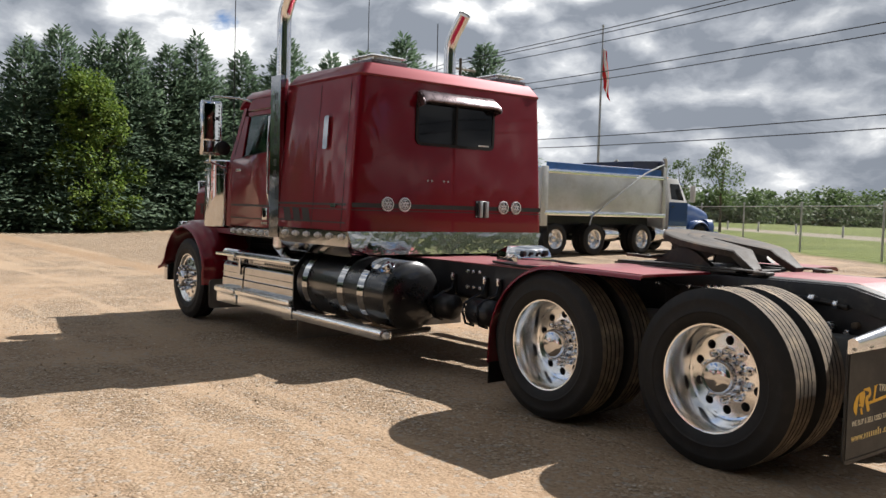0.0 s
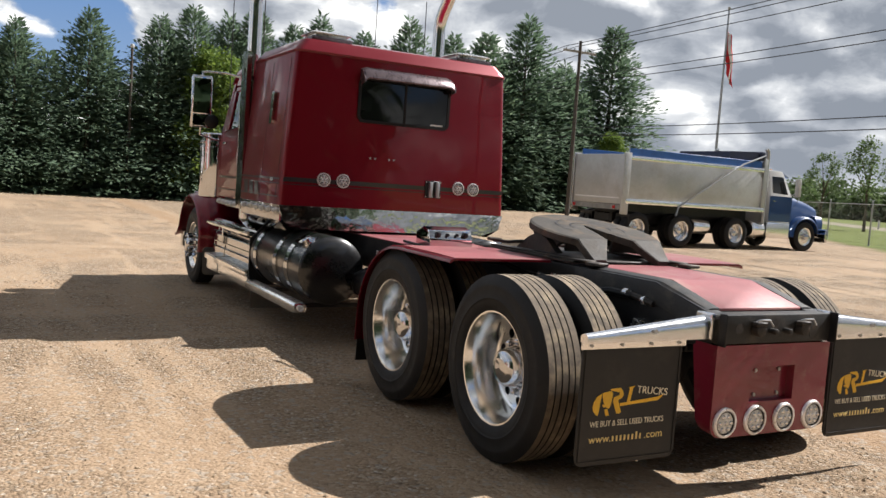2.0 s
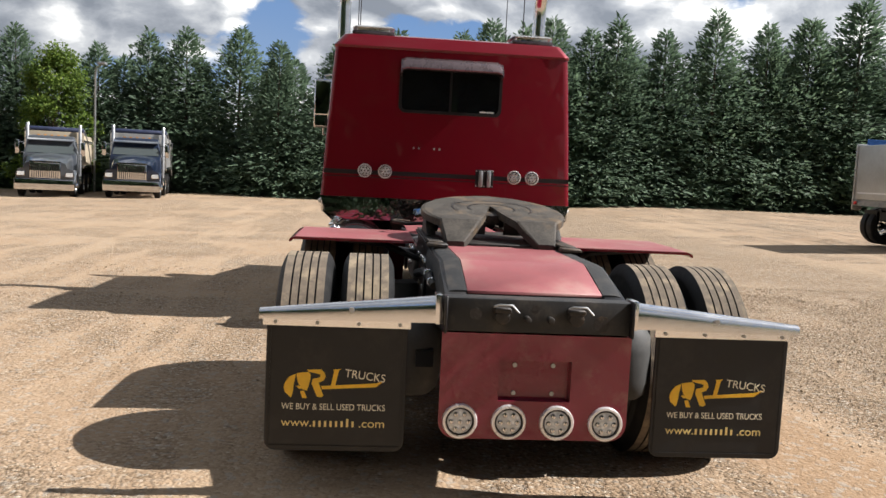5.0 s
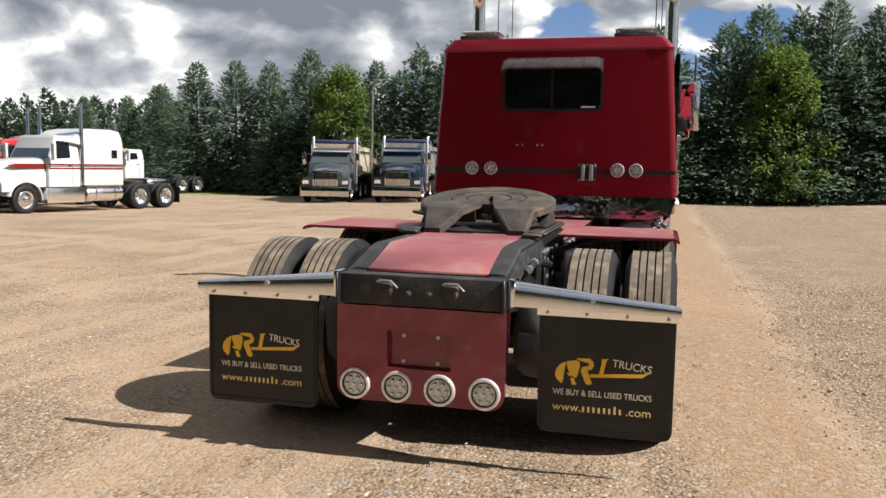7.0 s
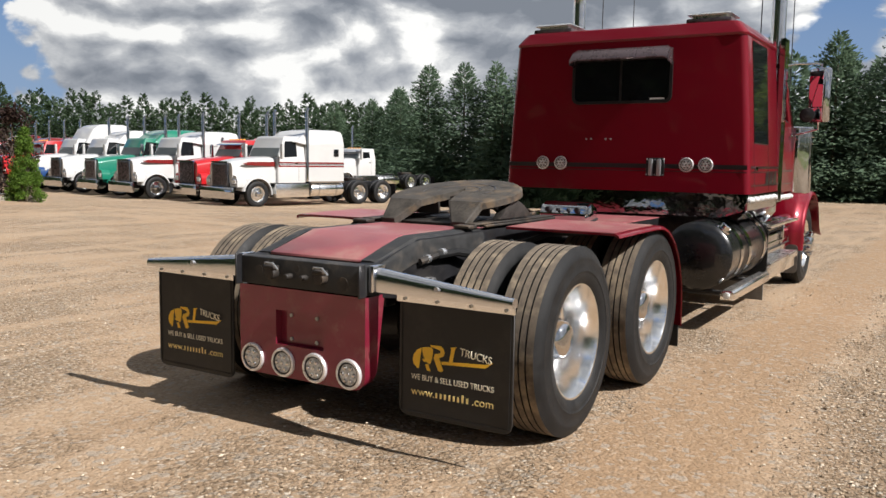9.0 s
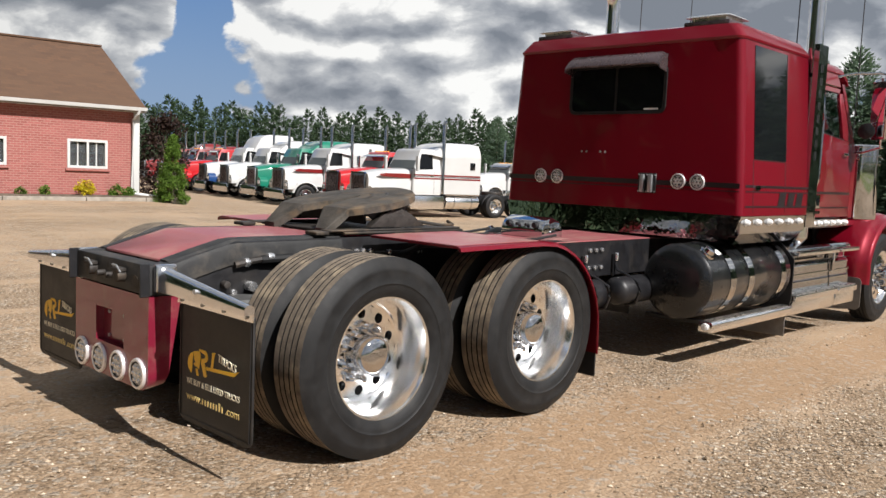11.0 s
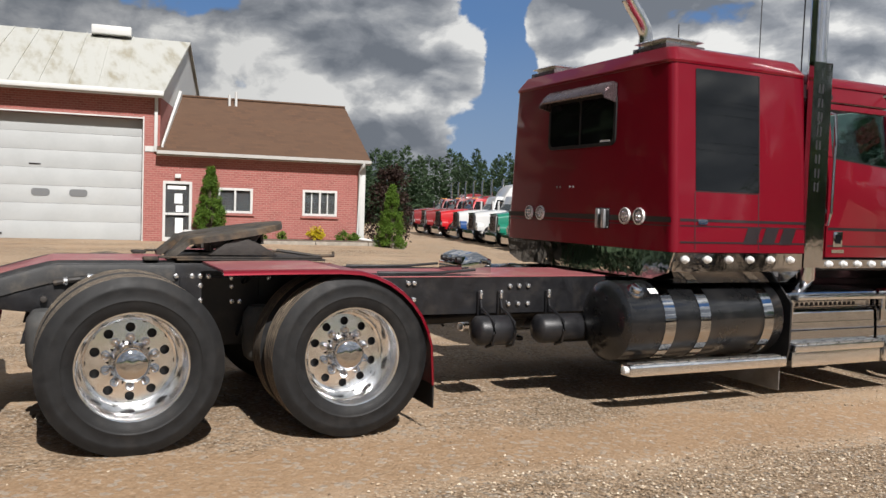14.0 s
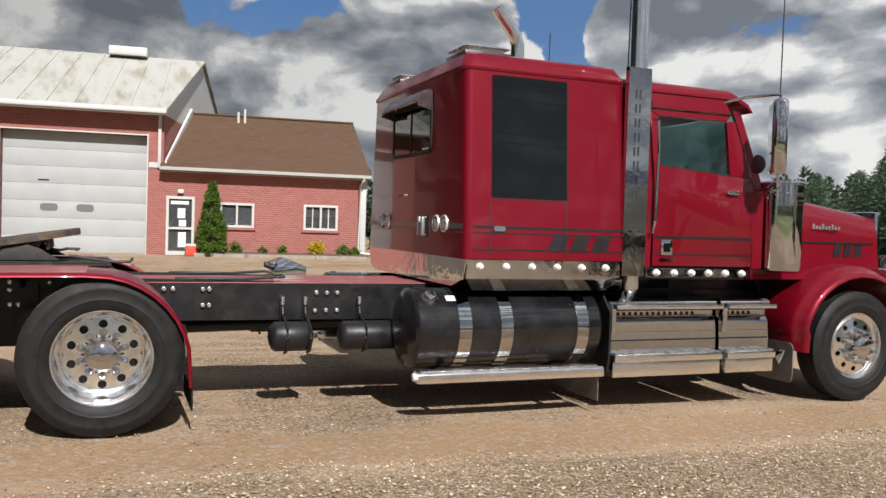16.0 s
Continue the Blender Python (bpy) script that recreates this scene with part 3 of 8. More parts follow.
def ground_z(x, y):
    """The lot dips a little towards the trees and the parked row, and is level by the building and at the fence."""
    mid = 0.0125 * min(20.0, max(0.0, y - 3.0)) + 0.02 * step01(y, 0.0, 3.0)
    west = 0.5 * step01(y, 13.0, 24.5)
    w = step01(-x, 7.0, 20.0)
    e = step01(x, 5.0, 15.0)
    z = -(mid * (1 - w) + west * w) * (1 - e) + 0.10 * e * step01(x, 9.0, 20.0) * step01(y, 6, 16)
    return z + 0.09 * step01(-x, 19.0, 22.8) * step01(14.5 - y, 0.0, 1.5) * step01(y + 40, 0, 5)


# ---- ground ----
def axis_lines(lo, hi, fine, far):
    vals, v, st = [], lo, fine
    while v < hi:
        vals.append(v)
        v += fine
    vals.append(hi)
    up, st = hi, fine
    while up < far:
        st *= 1.28
        up += st
        vals.append(up)
    dn, st = lo, fine
    while dn > -far:
        st *= 1.28
        dn -= st
        vals.insert(0, dn)
    return vals


def build_ground():
    xs, ys = axis_lines(-8.0, 10.0, 0.16, 2600), axis_lines(-3.0, 13.0, 0.16, 2600)
    verts = []
    for y in ys:
        for x in xs:
            z = ground_z(x, y)
            near = 1.0 - step01(math.hypot(x, y - 4), 14, 40)
            if near > 0:
                z += near * (0.012 * noise.noise((x * 0.9, y * 0.9, 0)) + 0.007 * noise.noise((x * 3.1, y * 3.1, 5)))
                # shallow wheel ruts that run along the lot
                rut = 0.5 + 0.5 * noise.noise((x * 0.25, y * 0.08, 9))
                z -= near * 0.012 * rut * max(0.0, math.sin(x * 2.6 + 0.6 * math.sin(y * 0.3))) ** 6
                if abs(x) < 1.5 and 2 < y < 12:
                    z -= 0.004
            verts.append((x, y, z))
    nx = len(xs)
    faces = [(j * nx + i, j * nx + i + 1, (j + 1) * nx + i + 1, (j + 1) * nx + i) for j in range(len(ys) - 1) for i in range(nx - 1)]
    me = bpy.data.meshes.new("ground")
    me.from_pydata(verts, [], faces)
    me.materials.append(M["ground"])
    me.polygons.foreach_set("use_smooth", [True] * len(me.polygons))
    ob = new("ground", me)
    return tagged(ob, "sandy tan gravel yard with scattered pebbles and wheel tracks", "ground", kind="structure")


build_ground()


def build_stones():
    rng = random.Random(5)
    verts, faces = [], []
    for k in range(120000):
        # denser on the loose strips beside the wheel tracks
        x, y = (rng.uniform(2.2, 7.6), rng.uniform(0.0, 10.5)) if k % 3 == 0 else (rng.uniform(-7.5, 9.0), rng.uniform(-1.5, 11.5))
        if noise.noise((x * 0.45, y * 0.45, 3)) + 0.45 * step01(x, 2.0, 2.8) - 0.25 * step01(-x, -1.0, 2.0) + rng.uniform(-0.45, 0.45) < 0.05:
            continue
        if abs(x) < 1.3 and 2.0 < y < 11.8 and rng.random() < 0.75:
            continue
        if abs(x - 1.78 - 0.12 * math.sin(y * 0.9)) < 0.38 and rng.random() < 0.85:
            continue
        r = 0.004 + 0.009 * rng.random() ** 2.2
        if rng.random() < 0.01:
            r *= 1.8
        z = ground_z(x, y) - 0.004
        base = len(verts)
        a = rng.uniform(0, 6.28)
        ca, sa = math.cos(a), math.sin(a)
        sx, sy, sz = r * rng.uniform(0.8, 1.4), r * rng.uniform(0.7, 1.1), r * rng.uniform(0.5, 0.9)
        for px, py, pz in ((1, 0, 0), (0.2, 1, 0.1), (-1, 0.15, 0), (-0.1, -1, 0.05), (0.1, 0.05, 1), (0, 0, -0.8)):
            px, py, pz = px * sx * rng.uniform(0.8, 1.2), py * sy * rng.uniform(0.8, 1.2), pz * sz
            verts.append((x + px * ca - py * sa, y + px * sa + py * ca, z + sz * 0.55 + pz + 0.004))
        for f in ((0, 1, 4), (1, 2, 4), (2, 3, 4), (3, 0, 4), (1, 0, 5), (2, 1, 5), (3, 2, 5), (0, 3, 5)):
            faces.append(tuple(base + i for i in f))
    me = bpy.data.meshes.new("gravel")
    me.from_pydata(verts, [], faces)
    me.materials.append(M["stones"])
    return tagged(new("gravel", me), "loose grey and tan pebbles on the sandy yard", "gravel", kind="stuff")


build_stones()


# ---- brick workshop and office ----
def build_building():
    X = -23.0
    b = thing("workshop_building", "red brick workshop with lower brown-roofed office wing", "building", pose(X, 9.5, 0.0), kind="structure")
    # office wing: front wall with real openings, built of piers, sills and heads
    y0, y1, top = 6.05, 13.0, 3.05
    holes = [(6.17, 7.12, 0.08, 2.14), (7.97, 9.17, 1.10, 1.98), (10.92, 12.17, 1.08, 2.01)]
    cuts = [y0]
    for a, c, z0, z1 in holes:
        part("brick_pier", boxed(X - 0.3, X, cuts[-1], a, -0.3, top), "brick", b)
        if z0 > 0.3:
            part("brick_apron", boxed(X - 0.3, X, a, c, -0.3, z0), "brick", b)
        part("brick_lintel", boxed(X - 0.3, X, a, c, z1, top), "brick", b)
        cuts.append(c)
    part("brick_pier", boxed(X - 0.3, X, cuts[-1], y1, -0.3, top), "brick", b)
    part("end_wall", boxed(X - 9.0, X - 0.3, y1 - 0.3, y1, -0.3, top), "brick", b)
    part("back_wall", boxed(X - 9.0, X - 8.7, y0, y1 - 0.3, -0.3, top), "brick", b)
    # gable end over the office's end wall
    prism(gb := nb(), [(X, 3.05), (X - 9.0, 3.05), (X - 4.5, 5.42)], "y", y1 - 0.29, y1 - 0.03)
    part("gable", gb, "white_trim", b)
    # hipped front slope and back slope
    bm = nb()
    e, r = 0.35, 5.55
    p = [(X + e, y0 - 0.1, 3.14), (X + e, y1 + 0.3, 3.14), (X - 4.5, y1 + 0.3, r), (X - 4.5, y0 - 0.1, r), (X - 9.0 - e, y0 - 0.1, 3.14), (X - 9.0 - e, y1 + 0.3, 3.14)]
    v = [bm.verts.new(q) for q in p]
    w = [bm.verts.new((q[0], q[1], q[2] - 0.12)) for q in p]
    for f in ((0, 1, 2, 3), (3, 2, 5, 4), (1, 5, 2)):
        bm.faces.new([v[i] for i in f])
        bm.faces.new([w[i] for i in reversed(f)])
    for i, j in ((0, 1), (1, 5), (5, 4), (4, 3), (3, 0)):
        bm.faces.new((v[i], v[j], w[j], w[i]))
    part("office_roof", bm, "shingle", b, "brown asphalt shingles")
    part("ridge_cap", boxed(X - 4.62, X - 4.38, y0, y1 + 0.29, r - 0.02, r + 0.05, 0.02), "shingle", b)
    # soffit, fascia and gutter along the eave
    part("soffit", boxed(X, X + 0.34, y0 - 0.1, y1 + 0.3, 2.98, 3.02), "white_trim", b)
    part("fascia", boxed(X + 0.335, X + 0.365, y0 - 0.1, y1 + 0.3, 2.99, 3.13), "wood", b)
    gut = nb()
    prism(gut, [(X + 0.37, 3.03), (X + 0.45, 3.03), (X + 0.48, 3.14), (X + 0.46, 3.14), (X + 0.43, 3.05), (X + 0.37, 3.05)], "y", y0 - 0.1, y1 + 0.3)
    part("gutter", gut, "white_trim", b)
    part("downpipe", tube(nb(), [(X + 0.42, 13.05, 3.03), (X + 0.40, 13.02, 2.92), (X + 0.10, 12.96, 2.72), (X + 0.07, 12.96, 0.45), (X + 0.10, 13.02, 0.30), (X + 0.35, 13.7, 0.20)], 0.05, 8), "white_trim", b)
    part("corner_board", boxed(X - 0.02, X + 0.03, 13.003, 13.20, 0.3, 2.98, 0.01), "white_trim", b)
    # windows: frame, sliders, dark panes, brick sill
    for k, (a, c, z0, z1) in enumerate(holes[1:]):
        fr = nb()
        t = 0.085
        for q in ((a, a + t, z0, z1), (c - t, c, z0, z1), (a + t, c - t, z0, z0 + t), (a + t, c - t, z1 - t, z1), ((a + c) / 2 - 0.035, (a + c) / 2 + 0.035, z0 + t, z1 - t)):
            box(fr, X - 0.12, X + 0.02, q[0], q[1], q[2], q[3], 0.006, 1)
        win = part("window", fr, "white_trim", b)
        for s0, s1 in ((a + t, (a + c) / 2 - 0.035), ((a + c) / 2 + 0.035, c - t)):
            part("pane", boxed(X - 0.09, X - 0.08, s0, s1, z0 + t, z1 - t), "glass_win", win)
            if k:
                part("muntin", boxed(X - 0.078, X - 0.06, (s0 + s1) / 2 - 0.02, (s0 + s1) / 2 + 0.02, z0 + t, z1 - t), "white_trim", win)
            zb = z0 + (0.50 if k else 0.12)
            while zb < z1 - t:
                part("blind_slat", boxed(X - 0.16, X - 0.145, s0, s1, zb, zb + 0.028), "door_paint", win)
                zb += 0.06
        part("sill", boxed(X - 0.02, X + 0.07, a - 0.06, c + 0.06, z0 - 0.09, z0 - 0.003, 0.01, 1), "brick", win)
    # glazed entrance door with notices
    a, c, z0, z1 = holes[0]
    fr = nb()
    for q in ((a, a + 0.09, z0, z1), (c - 0.09, c, z0, z1), (a + 0.09, c - 0.09, z1 - 0.10, z1), (a + 0.09, c - 0.09, z0, z0 + 0.14), (a + 0.09, c - 0.09, 0.98, 1.06)):
        box(fr, X - 0.10, X + 0.02, *q, 0.006, 1)
    door = part("entrance_door", fr, "white_trim", b, "white-framed glass entrance door with paper notices")
    part("pane", boxed(X - 0.07, X - 0.06, a + 0.09, c - 0.09, z0 + 0.14, z1 - 0.10), "glass_win", door)
    for yy, zz, w, h in ((6.55, 1.55, 0.26, 0.34), (6.60, 1.20, 0.24, 0.22), (6.58, 0.62, 0.26, 0.52)):
        part("notice", boxed(X - 0.057, X - 0.053, yy, yy + w, zz - h / 2, zz + h / 2), "paper", door)
    part("notice", boxed(X - 0.057, X - 0.053, 6.32, 6.92, 1.86, 1.98), "paper", door)
    part("door_pull", tube(nb(), [(X + 0.02, 6.33, 0.95), (X + 0.07, 6.33, 0.97), (X + 0.07, 6.33, 1.2), (X + 0.02, 6.33, 1.22)], 0.012, 6), "chrome", door)
    part("wall_lamp", boxed(X + 0.003, X + 0.14, 6.55, 6.75, 2.24, 2.38, 0.03), "white_trim", b)
    # workshop: taller block with the roller door
    g0, g1, gt = -2.2, 6.05, 4.95
    d0, d1, dz = 0.88, 5.50, 4.18
    part("workshop_pier", boxed(X - 0.4, X + 0.02, d1, g1, -0.3, gt), "brick", b)
    part("workshop_wall", boxed(X - 0.4, X + 0.02, g0, d0, -0.3, gt), "brick", b)
    part("workshop_lintel", boxed(X - 0.4, X + 0.02, d0, d1, dz, gt), "brick", b)
    part("workshop_end_wall", prism(nb(), [(X - 0.01, 6.045), (X - 14, 8.10), (X - 14, 7.80), (X - 0.01, 5.76)], "z", -0.3, gt), "brick", b)
    part("workshop_end_wall", boxed(X - 14, X - 0.4, g0, g0 + 0.3, -0.3, gt), "brick", b)
    gb = nb()
    # the end wall runs askew to the front
    loft(gb, [[(X - 0.02, 6.05 - q, 4.955), (X - 7, 7.08 - q, 7.95), (X - 14, 8.10 - q, 4.955)] for q in (0.0, 0.12)])
    part("workshop_gable", gb, "white_trim", b)
    # low-pitched, stained white metal roof with standing ribs
    bm = nb()
    # its end leans out towards the ridge
    rings = []
    for x, z, ye in ((X + 0.5, 5.08, 6.15), (X - 7, 8.10, 7.2), (X - 14.5, 5.08, 8.25)):
        rings.append([(x, g0 - 0.5, z - 0.10), (x, g0 - 0.5, z), (x, ye, z), (x, ye, z - 0.10)])
    loft(bm, rings)
    roof = part("workshop_roof", bm, "metal_roof", b)
    for k in range(10):
        yy = g0 + 0.1 + k * 0.88
        rb = nb()
        prism(rb, [(X + 0.5, 5.083), (X - 7, 8.103), (X - 7, 8.135), (X + 0.5, 5.115)], "y", yy, yy + 0.04)
        part("roof_rib", rb, "metal_roof", roof)
    part("roof_fascia", boxed(X + 0.503, X + 0.56, g0 - 0.5, g1 + 0.1, 4.86, 5.10, 0.01, 1), "white_trim", b)
    part("roof_gutter", boxed(X + 0.563, X + 0.66, g0 - 0.5, g1 + 0.1, 4.92, 5.05, 0.03), "white_trim", b)
    part("roof_ventilator", boxed(X - 7.5, X - 6.2, 3.4, 4.9, 8.0, 8.35, 0.05), "white_trim", b)
    part("workshop_downpipe", boxed(X + 0.025, X + 0.12, 5.86, 5.97, 3.1, 4.9, 0.02), "white_trim", b)
    part("stone_band", boxed(X + 0.023, X + 0.05, d1 + 0.07, g1, 3.10, 3.28), "white_trim", b)
    rk = nb()
    loft(rk, [[(X + 0.1, 6.10, 3.12), (X + 0.1, 6.16, 3.12), (X + 0.1, 6.16, 3.36), (X + 0.1, 6.10, 3.36)], [(X - 4.4, 6.72, 5.50), (X - 4.4, 6.84, 5.50), (X - 4.4, 6.84, 5.74), (X - 4.4, 6.72, 5.74)]])
    part("rake_board", rk, "white_trim", b)
    # sectional door: seven panels with joints, two oval lights
    door = part("garage_door", boxed(X - 0.39, X - 0.35, d0, d1, 0.06, dz), "seam", b, "closed off-white sectional garage door")
    n = 7
    h = (dz - 0.08) / n
    for k in range(n):
        part("panel", boxed(X - 0.348, X - 0.30, d0 + 0.01, d1 - 0.01, 0.08 + k * h + 0.003, 0.08 + (k + 1) * h - 0.003, 0.004), "door_paint", door)
    for yy in (2.35, 3.50):
        bm = nb()
        prism(bm, [(yy + q[0], 1.62 + q[1]) for q in rrect(-0.28, 0.28, -0.12, 0.12, 0.1)], "x", X - 0.299, X - 0.285)
        part("door_light", bm, "grey_light", door)
    part("door_handle", boxed(X - 0.299, X - 0.27, 2.0, 2.35, 2.52, 2.56, 0.01, 1), "seam", door)
    part("floor_vent", boxed(X - 0.299, X - 0.28, 1.05, 1.22, 0.2, 0.27), "seam", door)
    trim = nb()
    box(trim, X - 0.14, X + 0.05, d0 - 0.045, d0, -0.1, dz + 0.08, 0.008, 1)
    box(trim, X - 0.14, X + 0.05, d1, d1 + 0.045, -0.1, dz + 0.08, 0.008, 1)
    box(trim, X - 0.14, X + 0.05, d0, d1, dz, dz + 0.05, 0.008, 1)
    part("door_trim", trim, "white_trim", b)
    for yy in (8.6, 8.85):
        part("vent_pipe", cyl(nb(), "z", (X - 3.9, yy, 0), 0.05, 4.9, 5.66 + 0.5 * (yy - 8.6)), "white_trim", b)
    # the south wing beyond the workshop
    part("wing_wall", boxed(X - 0.3, X, g0 - 13.0, g0 - 0.003, -0.3, 3.3), "old_pole", b)
    part("wing_end_wall", boxed(X - 9.0, X - 0.303, g0 - 13.0, g0 - 12.7, -0.3, 3.3), "brick", b)
    wr = nb()
    loft(wr, [[(X + 0.4, yy, 3.25), (X + 0.4, yy, 3.37), (X - 4.5, yy, 5.9), (X - 9.4, yy, 3.37), (X - 9.4, yy, 3.25), (X - 4.5, yy, 5.75)] for yy in (g0 - 13.3, g0 - 0.52)])
    part("wing_roof", wr, "shingle", b)
    # the whole block stands a little askew to the yard
    b.matrix_basis = pose(X, 9.5, 0.0, 0, 0, -7.0)


build_building()


def build_bed():
    X = -22.35
    bed = thing("flower_bed", "planted bed edged with weathered timber beside the office", "flower bed", pose(-23.0, 9.5, 0))
    part("soil", boxed(-22.99, X - 0.09, 7.2, 13.9, -0.3, 0.24, 0.02), "bark", bed)
    for k, (a, c) in enumerate(((7.15, 8.9), (8.92, 11.3), (11.32, 13.2), (13.22, 14.6))):
        for j in range(2):
            part("timber", boxed(X - 0.085, X + 0.055 + 0.01 * ((k + j) % 2), a, c, -0.12 + j * 0.16, 0.03 + j * 0.16, 0.015), "wood", bed)
    part("end_timber", boxed(-22.9, X - 0.09, 13.903, 14.05, -0.1, 0.19, 0.015), "wood", bed)
    bed.matrix_basis = pose(-23.0, 9.5, 0.0, 0, 0, -7.0)


build_bed()


# ---- the maroon highway tractor ----
def sector_disc(bm, x, r0, r1, hole_r, hole_c, n, dish=0.0, seg=12):
    """An annular disc with n round hand holes, with thickness at the holes."""
    for s in range(n):
        a0, a1 = 2 * math.pi * s / n, 2 * math.pi * (s + 1) / n
        am = (a0 + a1) / 2
        cy, cz = hole_c * math.cos(am), hole_c * math.sin(am)
        hole, rim = [], []
        for k in range(seg * 2):
            t = 2 * math.pi * k / (seg * 2)
            hy = cy + hole_r * math.cos(am + t)
            hz = cz + hole_r * math.sin(am + t)
            hole.append((hy, hz))
            # the matching point on the sector's border
            u, v = math.cos(t), math.sin(t)
            du = (r1 - hole_c) if u > 0 else (hole_c - r0)
            half = (a1 - a0) / 2
            k1 = min(du / max(abs(u), 1e-6), half * hole_c / max(abs(v), 1e-6))
            rad, ang = hole_c + u * k1, am + v * k1 / hole_c
            rim.append((rad * math.cos(ang), rad * math.sin(ang)))
        d = lambda q: x + dish * (1 - (math.hypot(*q) - r0) / (r1 - r0))
        hv = [bm.verts.new((d(q), *q)) for q in hole]
        bv = [bm.verts.new((d(q) - 0.03, *q)) for q in hole]
        rv = [bm.verts.new((d(q), *q)) for q in rim]
        m = len(hv)
        for k in range(m):
            j = (k + 1) % m
            bm.faces.new((rv[k], rv[j], hv[j], hv[k]))
            bm.faces.new((hv[k], hv[j], bv[j], bv[k]))
    bmesh.ops.remove_doubles(bm, verts=bm.verts, dist=0.0008)
    return bm


TYRE_R = 0.545


def tyre_mesh(tread_mat="tread"):
    R = TYRE_R
    prof = [(-0.100, 0.318), (-0.128, 0.335), (-0.141, 0.39), (-0.143, 0.402), (-0.1455, 0.404), (-0.1455, 0.408), (-0.1445, 0.41), (-0.145, 0.44), (-0.141, 0.472), (-0.142, 0.476), (-0.138, 0.49), (-0.126, 0.518), (-0.112, R - 0.008)]
    tread = []
    ribs = [(-0.108, -0.068), (-0.059, -0.027), (-0.018, 0.018), (0.027, 0.059), (0.068, 0.108)]
    for k, (a, b) in enumerate(ribs):
        tread += [(a, R), (b, R)]
        if k < 4:
            tread += [(b + 0.001, R - 0.013), (ribs[k + 1][0] - 0.001, R - 0.013)]
    full = prof + tread + [(-x0, r) for x0, r in reversed(prof)]
    n0, n1 = len(prof), len(prof) + len(tread)
    mats = []
    for k in range(len(full) - 1):
        mats.append(1 if n0 <= k < n1 - 1 and full[k][1] > R - 0.010 and full[k + 1][1] > R - 0.010 else 0)
    bm = nb()
    lathe(bm, full, 72, mats=mats)
    return finish(bm, "tyre", ["rubber", tread_mat], 50)


def rear_rim_mesh():
    """Deep-dished outer rim: lip, stepped barrel and the disc with ten hand holes."""
    bm = nb()
    lathe(bm, [(0.100, 0.318), (0.118, 0.334), (0.124, 0.332), (0.122, 0.322), (0.104, 0.312), (0.088, 0.308), (0.070, 0.298), (0.01, 0.292), (-0.012, 0.286), (-0.045, 0.282), (-0.078, 0.276), (-0.085, 0.262)], 72)
    sector_disc(bm, -0.085, 0.125, 0.264, 0.029, 0.215, 10, 0.012)
    return finish(bm, "wheel", "alu", 35)


def front_rim_mesh():
    bm = nb()
    lathe(bm, [(0.100, 0.318), (0.118, 0.334), (0.124, 0.332), (0.122, 0.322), (0.104, 0.312), (0.086, 0.304), (0.082, 0.290), (0.092, 0.272)], 72)
    sector_disc(bm, 0.092, 0.125, 0.274, 0.026, 0.225, 10, 0.03)
    return finish(bm, "wheel", "alu", 35)


def hub_mesh(base, tip):
    bm = nb()
    lathe(bm, [(base, 0.128), (base + 0.012, 0.126), (base + 0.016, 0.118), (tip - 0.062, 0.114), (tip - 0.055, 0.110), (tip - 0.03, 0.106), (tip - 0.012, 0.088), (tip - 0.003, 0.048), (tip, 0.001)], 40)
    return finish(bm, "hub_cover", "chrome", 40)


def nut_mesh(length):
    bm = nb()
    lathe(bm, [(0, 0.029), (0.006, 0.029), (0.008, 0.0235), (length - 0.012, 0.021), (length - 0.003, 0.012), (length, 0.001)], 12)
    return finish(bm, "lug_nut", "chrome", 40)


def dark_disc():
    bm = nb()
    lathe(bm, [(0, 0.285), (0, 0.001)], 32)
    return finish(bm, "brake_drum", "black", 40)


def far_tyre_mesh():
    R = TYRE_R
    bm = nb()
    lathe(bm, [(-0.100, 0.318), (-0.141, 0.39), (-0.141, 0.472), (-0.112, R - 0.008), (-0.06, R), (0.06, R), (0.112, R - 0.008), (0.141, 0.472), (0.141, 0.39), (0.100, 0.318)], 28)
    return finish(bm, "tyre", "rubber", 50)


def far_rim_mesh(depth):
    bm = nb()
    lathe(bm, [(0.100, 0.318), (0.122, 0.332), (0.104, 0.312), (0.07, 0.298), (depth, 0.28), (depth, 0.264)], 28)
    sector_disc(bm, depth, 0.125, 0.264, 0.032, 0.215, 10, 0.012, 4)
    return finish(bm, "wheel", "alu", 35)


MESH = {"far_tyre": far_tyre_mesh(), "far_rear": far_rim_mesh(-0.085), "far_front": far_rim_mesh(0.085), "tyre": tyre_mesh(), "front_tyre": tyre_mesh("rubber"), "rear": rear_rim_mesh(), "front": front_rim_mesh(), "rear_hub": hub_mesh(-0.078, 0.075), "front_hub": hub_mesh(0.118, 0.235),
        "nut": nut_mesh(0.055), "long_nut": nut_mesh(0.105), "drum": dark_disc()}


